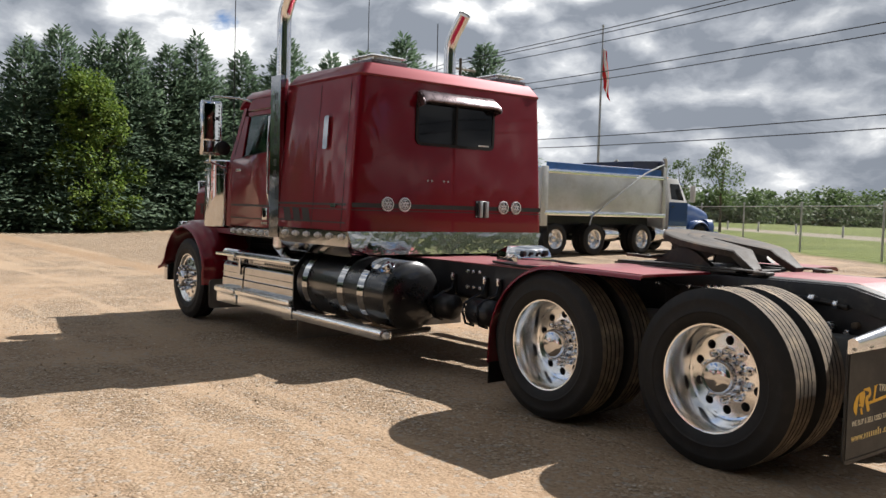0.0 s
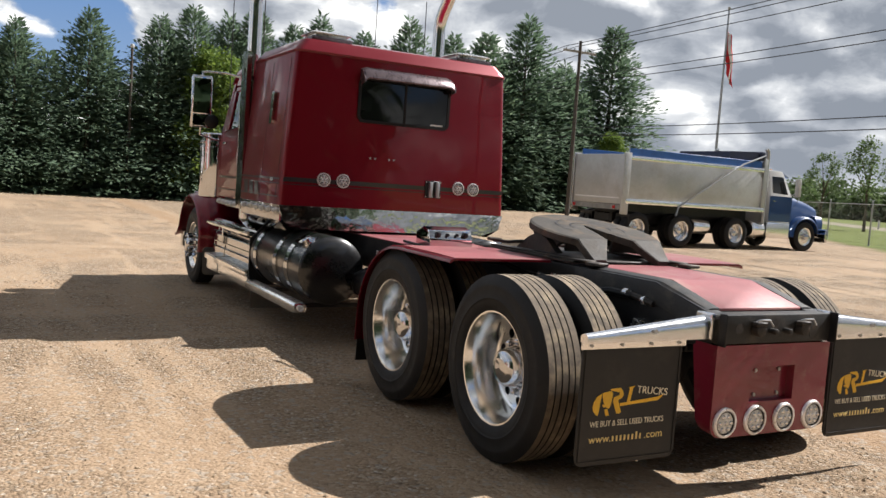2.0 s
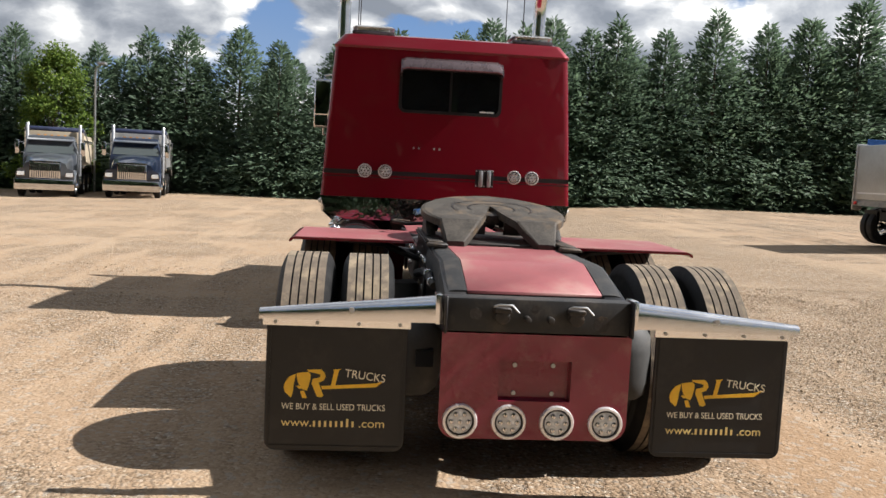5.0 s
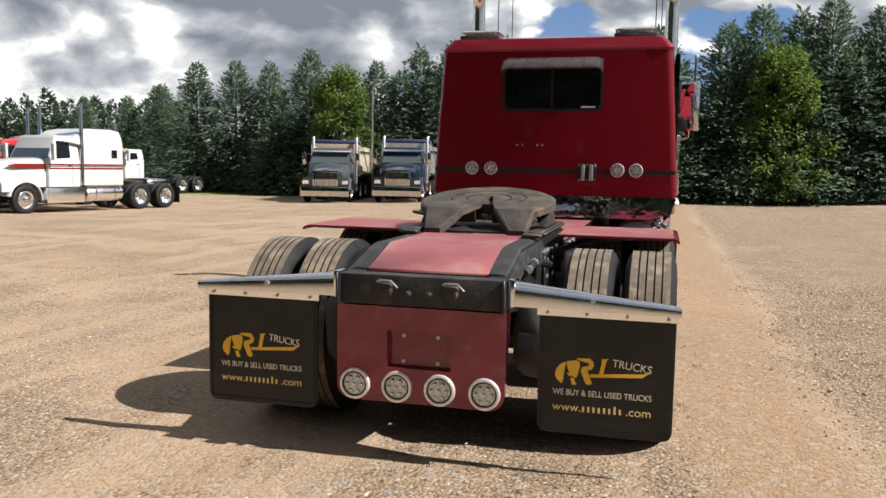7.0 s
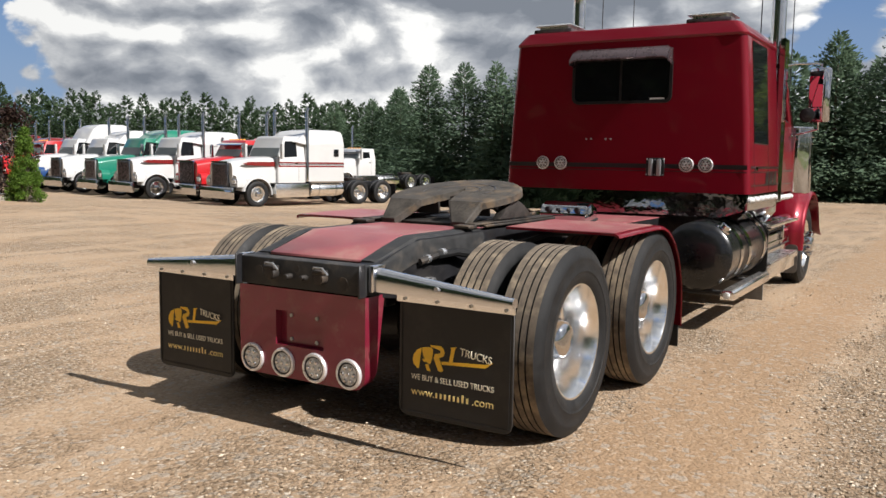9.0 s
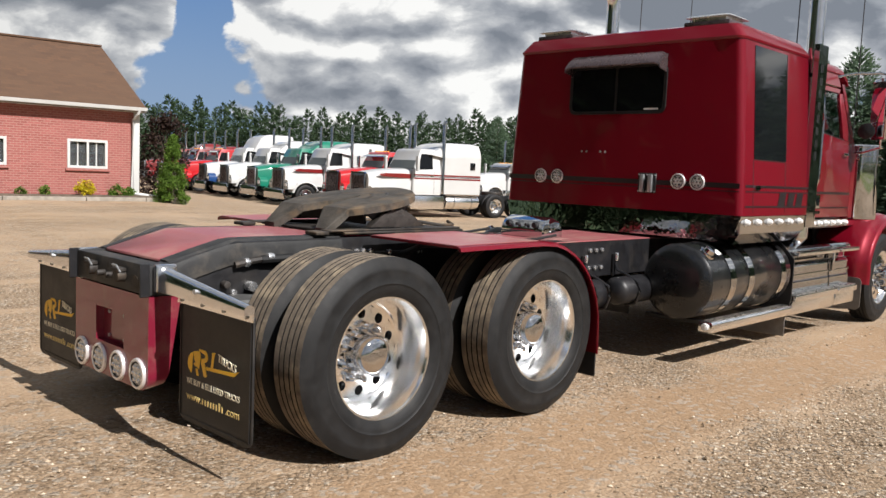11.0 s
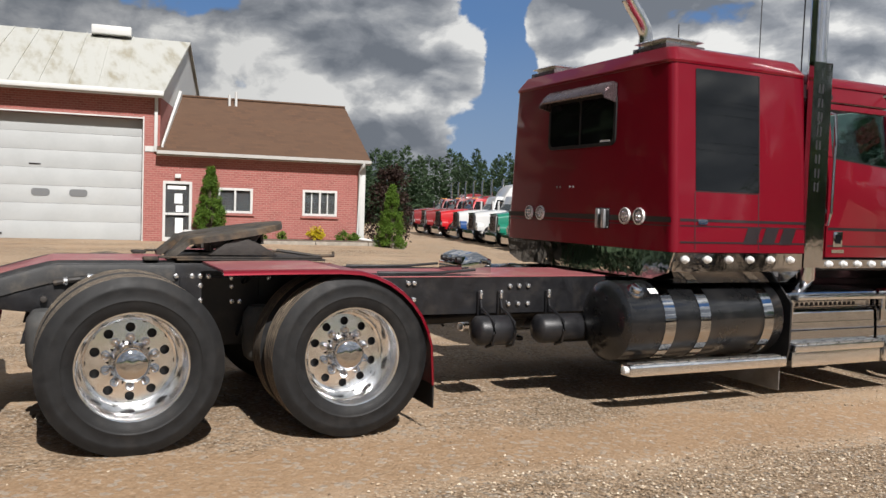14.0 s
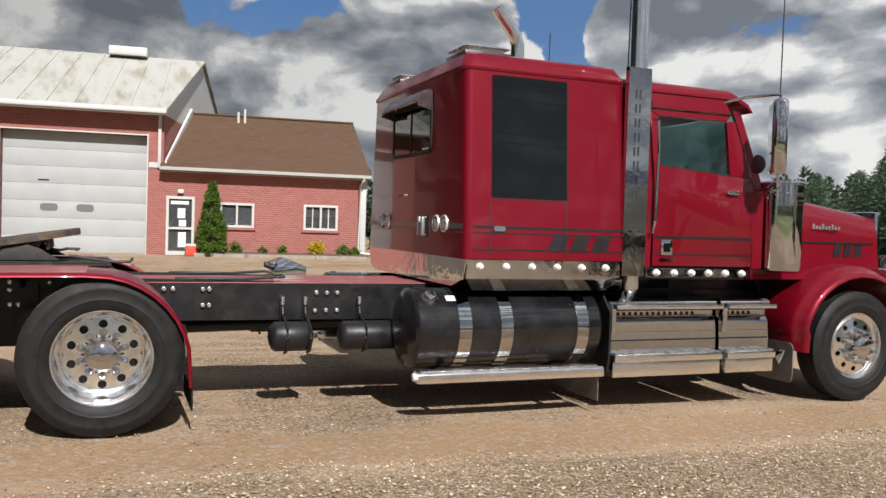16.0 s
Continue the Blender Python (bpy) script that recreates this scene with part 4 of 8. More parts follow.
def rear_wheel(parent, x, y, z, side):
    """A dual wheel: outer rim with hub and nuts, outer and inner tyre. x is the outer tyre's middle."""
    m = Matrix.Translation((x, y, z)) @ (Matrix() if side > 0 else Matrix.Rotation(math.pi, 4, "Z"))
    w = part("wheel", MESH["rear"], None, parent, "polished aluminium dual wheel", m)
    part("tyre", MESH["tyre"], None, w, "", m)
    part("inner_tyre", MESH["tyre"], None, w, "", m @ Matrix.Translation((-0.335, 0, 0)))
    part("brake_drum", MESH["drum"], None, w, "", m @ Matrix.Translation((-0.135, 0, 0)))
    part("hub_cover", MESH["rear_hub"], None, w, "domed chrome hub cover", m)
    for k in range(10):
        a = 2 * math.pi * (k + 0.5) / 10
        part("lug_nut", MESH["nut"], None, w, "", m @ Matrix.Translation((-0.075, 0.152 * math.cos(a), 0.152 * math.sin(a))))
    return w


def front_wheel(parent, x, y, z, side):
    m = Matrix.Translation((x, y, z)) @ (Matrix() if side > 0 else Matrix.Rotation(math.pi, 4, "Z"))
    w = part("front_wheel", MESH["front"], None, parent, "polished aluminium steer wheel", m)
    part("tyre", MESH["front_tyre"], None, w, "", m)
    part("brake_drum", MESH["drum"], None, w, "", m @ Matrix.Translation((0.0, 0, 0)))
    part("hub_cover", MESH["front_hub"], None, w, "chrome hub cover", m)
    for k in range(10):
        a = 2 * math.pi * (k + 0.5) / 10
        part("lug_nut", MESH["long_nut"], None, w, "", m @ Matrix.Translation((0.118, 0.152 * math.cos(a), 0.152 * math.sin(a))))
    return w


truck = thing("semi_truck", "maroon conventional sleeper tractor with chrome trim, parked without trailer", "truck", pose(0, 6.5, 0))
AXLES = (2.925, 4.315)
FRONT = 11.29
HUB = 0.52
for ay in AXLES:
    for s in (-1, 1):
        rear_wheel(truck, s * 1.135, ay, HUB, s)
for s in (-1, 1):
    front_wheel(truck, s * 1.08, FRONT, 0.43, s)
for ay in AXLES:
    part("axle", cyl(nb(), "x", (0, ay, HUB), 0.085, -0.75, 0.75, 20, 0.01), "black", truck)
    bm = nb()
    lathe(bm, [(-0.17, 0.09), (-0.13, 0.17), (0, 0.22), (0.13, 0.17), (0.17, 0.09)], 24, Matrix.Translation((0, ay, HUB)))
    part("differential", bm, "black", truck)
part("drive_shaft", tube(nb(), [(0, 3.1, 0.56), (0, 4.05, 0.56)], 0.05, 12), "black", truck)
part("drive_shaft", tube(nb(), [(0, 4.5, 0.56), (0, 8.6, 0.66)], 0.055, 12), "black", truck)
part("front_axle", tube(nb(), [(-0.95, FRONT, 0.44), (-0.6, FRONT, 0.40), (0.6, FRONT, 0.40), (0.95, FRONT, 0.44)], 0.06, 10), "black", truck)

# frame rails, cross members and suspension
FT = 0.97
for s in (-1, 1):
    bm = nb()
    # C-section whose tail slopes down to the end cap
    prism(bm, [(2.05, 0.80), (3.0, 0.68), (10.9, 0.66), (12.0, 0.66), (12.0, FT - 0.05), (6.9, FT), (4.4, 1.0), (4.35, 1.088), (2.52, 1.085), (2.05, 0.965)], "x", s * 0.335, s * 0.44, 0.008)
    rail = part("frame_rail", bm, "black", truck)
    rng = random.Random(3)
    for yy, zz in ((5.05, 0.93), (5.05, 0.80), (5.10, 0.93), (5.10, 0.80), (5.98, 0.90), (6.07, 0.90), (6.16, 0.90), (5.97, 0.75), (6.065, 0.75), (6.16, 0.75), (3.276, 0.995), (3.385, 0.995),
                   (3.441, 0.995), (3.498, 0.993), (3.662, 0.982), (3.936, 0.978), (3.442, 0.928), (3.663, 0.921), (3.444, 0.822), (3.394, 0.827), (3.665, 0.813), (3.722, 0.812), (4.75, 0.93), (4.82, 0.93), (2.50, 0.80), (2.66, 0.80)):
        part("bolt", cyl(nb(), "x", (s * 0.44, yy, zz), 0.019, 0 if s > 0 else -0.026, 0.026 if s > 0 else 0, 8, 0.005), "bolt", rail)
    for ay in AXLES:
        part("leaf_spring", prism(nb(), [(ay - 0.62, HUB + 0.05), (ay, HUB + 0.14), (ay + 0.62, HUB + 0.05), (ay + 0.6, HUB + 0.13), (ay, HUB + 0.23), (ay - 0.6, HUB + 0.13)], "x", s * 0.46, s * 0.55), "black", truck)
        part("air_spring", lathe(nb(), [(0.40, 0.001), (0.40, 0.10), (0.43, 0.135), (0.50, 0.15), (0.66, 0.155), (0.74, 0.145), (0.79, 0.11), (0.80, 0.001)], 28, Matrix.Translation((s * 0.56, ay - 0.44, 0)) @ AX["z"], True), "air_bag", truck)
    part("air_fitting", tube(nb(), [(s * 0.46, 2.50, 0.955), (s * 0.475, 2.60, 0.975), (s * 0.475, 2.72, 0.99)], 0.02, 8), "steel", truck)
    part("fitting_collar", cyl(nb(), "y", (s * 0.468, 2.0, 0.967), 0.026, 0.555, 0.585, 10, 0.004), "bolt", truck)
    part("fitting_collar", cyl(nb(), "y", (s * 0.475, 2.0, 0.99), 0.028, 0.70, 0.74, 10, 0.004), "bolt", truck)
    part("fitting_valve", cyl(nb(), "x", (s * 0.44, 2.60, 0.83), 0.03, 0 if s > 0 else -0.06, 0.06 if s > 0 else 0, 12, 0.006), "bolt", truck)
    part("fitting_valve", cyl(nb(), "x", (s * 0.44, 2.44, 0.85), 0.022, 0 if s > 0 else -0.05, 0.05 if s > 0 else 0, 12, 0.006), "steel", truck)
    part("air_fitting", tube(nb(), [(s * 0.475, 2.66, 0.98), (s * 0.49, 2.85, 0.985), (s * 0.52, 3.05, 0.95)], 0.024, 8), "rubber", truck)
    part("hanger_plate", boxed(s * 0.441, s * 0.462, 3.30, 3.86, 0.50, 0.99, 0.005, 1), "black", truck)
    part("brake_chamber", cyl(nb(), "y", (s * 0.55, 0, 0.60), 0.085, 2.38, 2.62, 18, 0.02), "black", truck)
for yy in (2.4, 3.2, 3.7, 4.8, 6.2, 7.6, 9.0, 10.4):
    part("cross_member", boxed(-0.334, 0.334, yy - 0.06, yy + 0.06, 0.70, 0.92, 0.01, 1), "black", truck)

# tail: black end cap with sockets, sloped maroon cover, lamp panel with plate recess
cap = part("end_cap", boxed(-0.445, 0.445, 2.00, 2.12, 0.815, 0.975, 0.012), "dusty_black", truck, "black steel frame end cap with air sockets")
for x, z, r, l in ((-0.18, 0.895, 0.035, 0.05), (0.17, 0.895, 0.035, 0.05), (-0.06, 0.885, 0.016, 0.05), (0.05, 0.885, 0.016, 0.05)):
    part("socket", cyl(nb(), "y", (x, 2.0, z), r, -l, 0, 14, 0.004), "steel", cap)
for x in (-0.18, 0.17):
    part("socket_lid", boxed(x - 0.04, x + 0.04, 1.945, 1.998, 0.915, 0.94, 0.006, 1), "steel", cap)
for x in (-0.447, 0.435):
    part("flange", boxed(x, x + 0.012, 1.955, 2.01, 0.81, 0.985, 0.004, 1), "black", cap)
for x in (-0.18, 0.17):
    part("bail", tube(nb(), [(x - 0.04, 1.96, 0.945), (x - 0.02, 1.945, 0.955), (x + 0.04, 1.94, 0.955), (x + 0.075, 1.945, 0.92)], 0.005, 6), "galv", cap)
for x, z, w in ((-0.30, 0.90, 0.03), (-0.02, 0.93, 0.02), (0.30, 0.87, 0.04)):
    part("scuff", cyl(nb(), "y", (x, 2.0, z), w, -0.0015, 0.0, 9), "steel", cap)
bm = nb()
prism(bm, [(2.125, 0.992), (2.50, 1.100), (3.25, 1.102), (3.25, 1.090), (2.50, 1.088), (2.125, 0.975)], "x", -0.33, 0.33, 0.003, 1)
part("tail_cover", bm, "red_deck", truck, "dusty maroon sloped cover plate")
for s in (-1, 1):
    # rounded shoulder that runs down each side of the sloped cover
    bm = nb()
    sect = ((0.332, -0.012), (0.332, 0.0), (0.392, 0.0), (0.420, -0.007), (0.440, -0.024), (0.450, -0.05), (0.453, -0.14), (0.4415, -0.14), (0.4415, -0.05), (0.40, -0.013))
    loft(bm, [[(s * x, y, z + dz) for x, dz in sect] for y, z in ((2.122, 0.992), (2.30, 1.046), (2.47, 1.092), (2.53, 1.099), (3.27, 1.100))])
    part("rail_cap", bm, "dusty_black", truck, angle=25)
bm = nb()
prof = [(-0.452, 0.81), (-0.452, 0.385)] + [(-0.452 + 0.08 - 0.08 * math.cos(radians(a)), 0.385 - 0.08 * math.sin(radians(a))) for a in (22, 45, 67, 90)]
prof = prof + [(-x, z) for x, z in reversed(prof)]
# shell: rim strip all round, tapering away from the face
front = [(x, 2.0, z) for x, z in prof]
back = [(x * 0.97, 2.19 - 0.09 * max(0.0, (0.6 - z) / 0.3), z + 0.02 * (0.81 - z)) for x, z in prof]
fv, bv = [bm.verts.new(p) for p in front], [bm.verts.new(p) for p in back]
n = len(fv)
for i in range(n - 1):
    bm.faces.new((fv[i], fv[i + 1], bv[i + 1], bv[i]))
bm.faces.new((fv[n - 1], fv[0], bv[0], bv[n - 1]))
# face with the sunken plate recess
rx0, rx1, rz0, rz1, dy = -0.175, 0.17, 0.49, 0.685, 0.045
rec = [bm.verts.new((x, 2.0, z)) for x, z in ((rx0, rz1), (rx0, rz0), (rx1, rz0), (rx1, rz1))]
inn = [bm.verts.new((x, 2.0 + dy, z)) for x, z in ((rx0 + 0.004, rz1 - 0.004), (rx0 + 0.004, rz0 + 0.004), (rx1 - 0.004, rz0 + 0.004), (rx1 - 0.004, rz1 - 0.004))]
bm.faces.new([fv[0], fv[1], rec[1], rec[0]])
bm.faces.new([*fv[1:n - 1], rec[2], rec[1]])
bm.faces.new([fv[n - 2], fv[n - 1], rec[3], rec[2]])
bm.faces.new([fv[n - 1], fv[0], rec[0], rec[3]])
for i in range(4):
    j = (i + 1) % 4
    bm.faces.new((rec[i], rec[j], inn[j], inn[i]))
bm.faces.new(inn)
panel = part("tail_panel", bm, "red_tail", truck, "maroon tail panel with plate recess")
for x, z in ((-0.095, 0.655), (0.09, 0.655), (-0.095, 0.52), (0.09, 0.52)):
    part("plate_bolt", cyl(nb(), "y", (x, 2.045, z), 0.011, -0.008, 0, 8), "galv", panel)


def round_lamp(parent, x, y, z, r, lens="lens"):
    """A round lamp facing the rear: chrome bezel and faceted lens with inner lights."""
    m = Matrix.Translation((x, y, z)) @ Matrix.Rotation(radians(-90), 4, "Z")
    bm = nb()
    lathe(bm, [(0.0, r * 1.08), (0.010, r * 1.07), (0.016, r * 1.02), (0.017, r * 0.88), (0.008, r * 0.84)], 28, m)
    lamp = part("lamp", bm, "bezel", parent, "round clear lamp in bright bezel")
    bm = nb()
    lathe(bm, [(0.009, r * 0.84), (0.0135, r * 0.83), (0.0135, r * 0.77), (0.008, r * 0.76)], 28, m)
    part("gasket", bm, "seam", lamp)
    bm = nb()
    lathe(bm, [(0.008, r * 0.765), (0.012, r * 0.55), (0.014, r * 0.3), (0.0145, 0.001)], 28, m)
    part("lens", bm, lens, lamp)
    for k in range(7):
        a = k * math.pi / 3
        rr = 0 if k == 6 else r * 0.5
        bm = nb()
        lathe(bm, [(0.013, r * 0.16), (0.020, r * 0.12), (0.0215, 0.001)], 10, m @ Matrix.Translation((0, rr * math.cos(a), rr * math.sin(a))))
        part("light_cell", bm, "chrome", lamp)
    return lamp


for x in (-0.35, -0.118, 0.112, 0.348):
    round_lamp(truck, x, 2.0, 0.39, 0.078)

# chrome flap hangers and printed mud flaps
def word_on_rear(words, size, mat, parent, x, y, z, spacing=1.0, width=None, slant=0.0):
    me, w = text_mesh(words, size, mat, spacing)
    k = width / w if width else 1.0
    m = Matrix.Translation((x, y, z)) @ Matrix.Rotation(radians(90), 4, "X") @ Matrix(((k, slant, 0, 0), (0, 1, 0, 0), (0, 0, 1, 0), (0, 0, 0, 1)))
    ob = part("lettering", me, None, parent, "", m)
    return ob


def glyph_bars(parent, x, y, z, width, h, count, mat, seed):
    """Plain upright bars in place of a trade name."""
    rng = random.Random(seed)
    st = width / count
    for k in range(count):
        hh = h * (1.0 if rng.random() < 0.2 else 0.70)
        x0 = x + k * st
        part("print_bar", boxed(x0, x0 + st * 0.42, y - 0.0015, y, z, z + hh), mat, parent)


for s in (-1, 1):
    x0, x1 = (0.605, 1.275) if s > 0 else (-1.265, -0.605)
    bm = nb()
    pts = rrect(x0, x1, 0.20, 0.90, 0.05, 4)
    pts = [(x, min(z, 0.82)) for x, z in pts]
    prism(bm, pts, "y", 2.095, 2.107, 0.002, 1)
    flap = part("mud_flap", bm, "flap", truck, "black rubber mud flap printed in gold")
    fy = 2.0945
    mx = x0 + 0.082
    rim = nb()
    for q in ((x0 + 0.02, x1 - 0.02, 0.222, 0.226), (x0 + 0.016, x0 + 0.020, 0.226, 0.80), (x1 - 0.020, x1 - 0.016, 0.226, 0.80)):
        box(rim, q[0], q[1], fy - 0.004, fy, q[2], q[3])
    part("moulded_edge", rim, "flap", flap)
    # badge: plain golden shapes in place of the trade mark
    def stroke(bm, pts):
        prism(bm, [(mx - 0.004 + 0.00274 * u, 0.40 + 0.00274 * v) for u, v in pts], "y", fy - 0.0015, fy)
    bm = nb()
    stroke(bm, [(15, 21), (5, 30), (3, 38), (5, 47), (12, 57), (20, 61), (23, 62), (22, 55), (20, 45), (19, 33), (17, 23)])
    stroke(bm, [(24, 63), (34, 65), (44, 66), (48, 62), (48, 54), (45, 40), (42, 33), (34, 36), (27, 47), (25, 55)])
    stroke(bm, [(24, 41), (29, 42), (34, 37), (29, 36)])
    stroke(bm, [(31, 32), (38, 33), (43, 20), (35, 20)])
    stroke(bm, [(42, 70), (66, 71), (72, 65), (74, 58), (70, 51), (62, 48), (71, 25), (67, 22), (60, 23), (50, 46), (52, 54), (64, 57), (65, 62), (52, 65), (44, 67)])
    stroke(bm, [(86, 71), (100, 73), (96, 69), (91, 44), (83, 42), (88, 68)])
    stroke(bm, [(67, 42), (83, 43), (160, 49), (176, 54), (160, 42), (80, 37), (68, 36)])
    part("badge", bm, "gold", flap)
    word_on_rear("TRUCKS", 0.054, "cream", flap, mx + 0.286, fy, 0.562, 1.0, 0.192, 0.2)
    word_on_rear("WE BUY & SELL USED TRUCKS", 0.043, "cream", flap, mx - 0.004, fy, 0.400, 1.0, 0.488)
    word_on_rear("www.", 0.058, "pale_gold", flap, mx - 0.004, fy, 0.318, 1.0, 0.142)
    glyph_bars(flap, mx + 0.146, fy, 0.318, 0.208, 0.040, 8, "pale_gold", 11)
    word_on_rear(".com", 0.058, "pale_gold", flap, mx + 0.360, fy, 0.318, 1.0, 0.120)
    # hanger: tapered chrome tube over a bolt strip
    a, b = (0.452, 1.295) if s > 0 else (-0.452, -1.295)
    rings = []
    for k in range(9):
        t = k / 8
        x = a + (b - a) * t
        zt, zb, dp = 0.972 - 0.085 * t, 0.845 - 0.005 * t, 0.10 - 0.045 * t
        rings.append([(x, 2.0 + 0.03 + py * dp, zb + pz * (zt - zb)) for py, pz in ((0.0, 0.0), (0.0, 0.52), (0.03, 0.68), (0.12, 0.83), (0.28, 0.95), (0.5, 1.0), (0.72, 0.95), (0.88, 0.83), (1.0, 0.62), (1.0, 0.0))])
    bm = nb()
    loft(bm, rings, True, True)
    hanger = part("flap_hanger", bm, "stack_chrome", truck, "tapered polished flap hanger", angle=32)
    part("hanger_strip", boxed(min(a, b) + (0.012 if s < 0 else 0.14), max(a, b) - (0.14 if s < 0 else 0.012), 2.083, 2.0925, 0.80, 0.842, 0.002, 1), "alu", hanger)
    for k in range(4):
        xb = (x0 + 0.04) + k * (x1 - x0 - 0.08) / 3
        part("bolt", cyl(nb(), "y", (xb, 2.083, 0.82), 0.009, -0.008, 0, 8), "galv", hanger)
    part("hanger_bolt", cyl(nb(), "y", ((a + b) / 2, 2.03, 0.895), 0.012, -0.012, 0.003, 10), "galv", hanger)
    part("hanger_clamp", boxed(min(a, a + s * 0.035), max(a, a + s * 0.035), 2.022, 2.14, 0.838, 0.982, 0.012), "stack_chrome", hanger)

# quarter fenders over the forward drive axle
for s in (-1, 1):
    line = [(3.44, 1.100), (3.75, 1.105), (4.20, 1.108)]
    for k in range(1, 9):
        a = radians(90 - 78 * k / 8)
        line.append((4.24 + 0.67 * math.cos(a), 0.438 + 0.67 * math.sin(a)))
    line.append((4.915, 0.30))
    xi, xo = s * 0.52, s * 1.30
    bm = nb()
    rings = []
    for i, (y, z) in enumerate(line):
        j, l = min(i + 1, len(line) - 1), max(i - 1, 0)
        d = Vector((0, line[j][0] - line[l][0], line[j][1] - line[l][1])).normalized()
        nrm = Vector((0, -d.z, d.y))
        nrm = nrm if nrm.z > 0 or nrm.y > 0 else -nrm
        p = Vector((0, y, z))
        q = [(xi, 0.0), (xo - s * 0.03, 0.0), (xo - s * 0.006, -0.010), (xo, -0.028), (xo - s * 0.010, -0.030), (xo - s * 0.03, -0.013), (xi, -0.012)]
        rings.append([Vector((x, 0, 0)) + p + nrm * h for x, h in q])
    loft(bm, rings, True, True)
    fender = part("rear_fender", bm, "red", truck, "maroon quarter fender over drive wheels", angle=50)
    part("fender_top", prism(nb(), [(3.445, 1.1015), (3.75, 1.1065), (4.20, 1.1095), (4.20, 1.113), (3.75, 1.110), (3.445, 1.105)], "x", min(xi, xo - s * 0.04), max(xi, xo - s * 0.04)), "red_deck", fender)
    part("fender_skirt", boxed(min(s * 0.62, s * 1.27), max(s * 0.62, s * 1.27), 4.905, 4.917, 0.13, 0.32, 0.003, 1), "flap", fender)
    part("fender_bracket", tube(nb(), [(s * 0.44, 4.55, 0.93), (s * 0.6, 4.55, 0.95), (s * 1.1, 4.55, 0.97)], 0.022, 8), "black", fender)
    part("fender_bracket", tube(nb(), [(s * 0.44, 3.75, 0.95), (s * 0.7, 3.75, 1.05), (s * 1.1, 3.75, 1.085)], 0.022, 8), "black", fender)

# deck plate ahead of the fifth wheel, connection box with sockets
part("deck_plate", boxed(-0.445, 0.445, 4.45, 7.2, 0.975, 0.985, 0.003, 1), "red_deck", truck, "dusty maroon deck plate between the rails")
gb = nb()
prism(gb, [(5.66, 0.986), (5.95, 0.986), (5.95, 1.10), (5.80, 1.165), (5.70, 1.13), (5.66, 1.06)], "x", -0.28, 0.17, 0.008)
glad = part("connection_box", gb, "chrome", truck, "polished connection box with air and power sockets")
for x in (-0.20, -0.10, 0.0, 0.09):
    part("socket", cyl(nb(), "y", (x, 5.68, 1.095), 0.026 if x in (-0.20, 0.09) else 0.014, -0.035, 0.03, 12, 0.004), "black", glad)
for x in (-0.5, 0.25):
    pts = [(x, 5.75 + 0.0, 1.02), (x + 0.05, 5.4, 1.0), (x + 0.12, 5.1, 1.005), (x + 0.02, 4.85, 1.0)]
    part("air_line", tube(nb(), pts, 0.012, 8), "cable", truck)

# air tanks and hangers on the rails
for s in (-1, 1):
    for c0, c1 in ((5.56, 5.92), (6.14, 6.72)):
        bm = nb()
        lathe(bm, [(c0 - 0.01, 0.001), (c0, 0.05), (c0 + 0.02, 0.10), (c0 + 0.05, 0.122), (c1 - 0.05, 0.122), (c1 - 0.02, 0.10), (c1, 0.05), (c1 + 0.01, 0.001)], 24, Matrix.Translation((s * 0.60, 0, 0.555)) @ AX["y"])
        at = part("air_tank", bm, "black", truck)
        for yy in ((5.69, 5.88) if c0 < 6 else (6.35,)):
            part("tank_strap", tube(nb(), [(s * 0.455, yy, 0.84), (s * 0.50, yy, 0.72), (s * 0.60, yy, 0.688), (s * 0.72, yy, 0.63), (s * 0.738, yy, 0.55), (s * 0.70, yy, 0.45), (s * 0.60, yy, 0.418)], 0.012, 6), "black", at)
            part("strap_bracket", boxed(min(s * 0.442, s * 0.47), max(s * 0.442, s * 0.47), yy - 0.02, yy + 0.02, 0.66, 0.86, 0.01, 2), "black", at)
            part("strap_nut", cyl(nb(), "z", (s * 0.485, yy, 0), 0.016, 0.80, 0.87, 8, 0.004), "bolt", at)

# fifth wheel: tilted top plate with a throat and two ramps, on its slide base
fw = part("fifth_wheel_base", boxed(-0.46, 0.46, 3.28, 4.36, 1.104, 1.12, 0.004, 1), "steel", truck, "greasy black fifth wheel coupling")
for s in (-1, 1):
    part("slide_rail", boxed(min(s * 0.36, s * 0.45), max(s * 0.36, s * 0.45), 3.16, 4.34, 1.121, 1.134, 0.004, 1), "steel", fw)
    part("pivot_bracket", prism(nb(), [(3.50, 1.143), (4.0, 1.143), (3.86, 1.23), (3.78, 1.26), (3.70, 1.26), (3.62, 1.23)], "x", min(s * 0.38, s * 0.44), max(s * 0.38, s * 0.44), 0.006), "steel", fw)
    part("stop_block", boxed(min(s * 0.34, s * 0.46), max(s * 0.34, s * 0.46), 3.06, 3.16, 1.104, 1.128, 0.006, 1), "steel", fw)


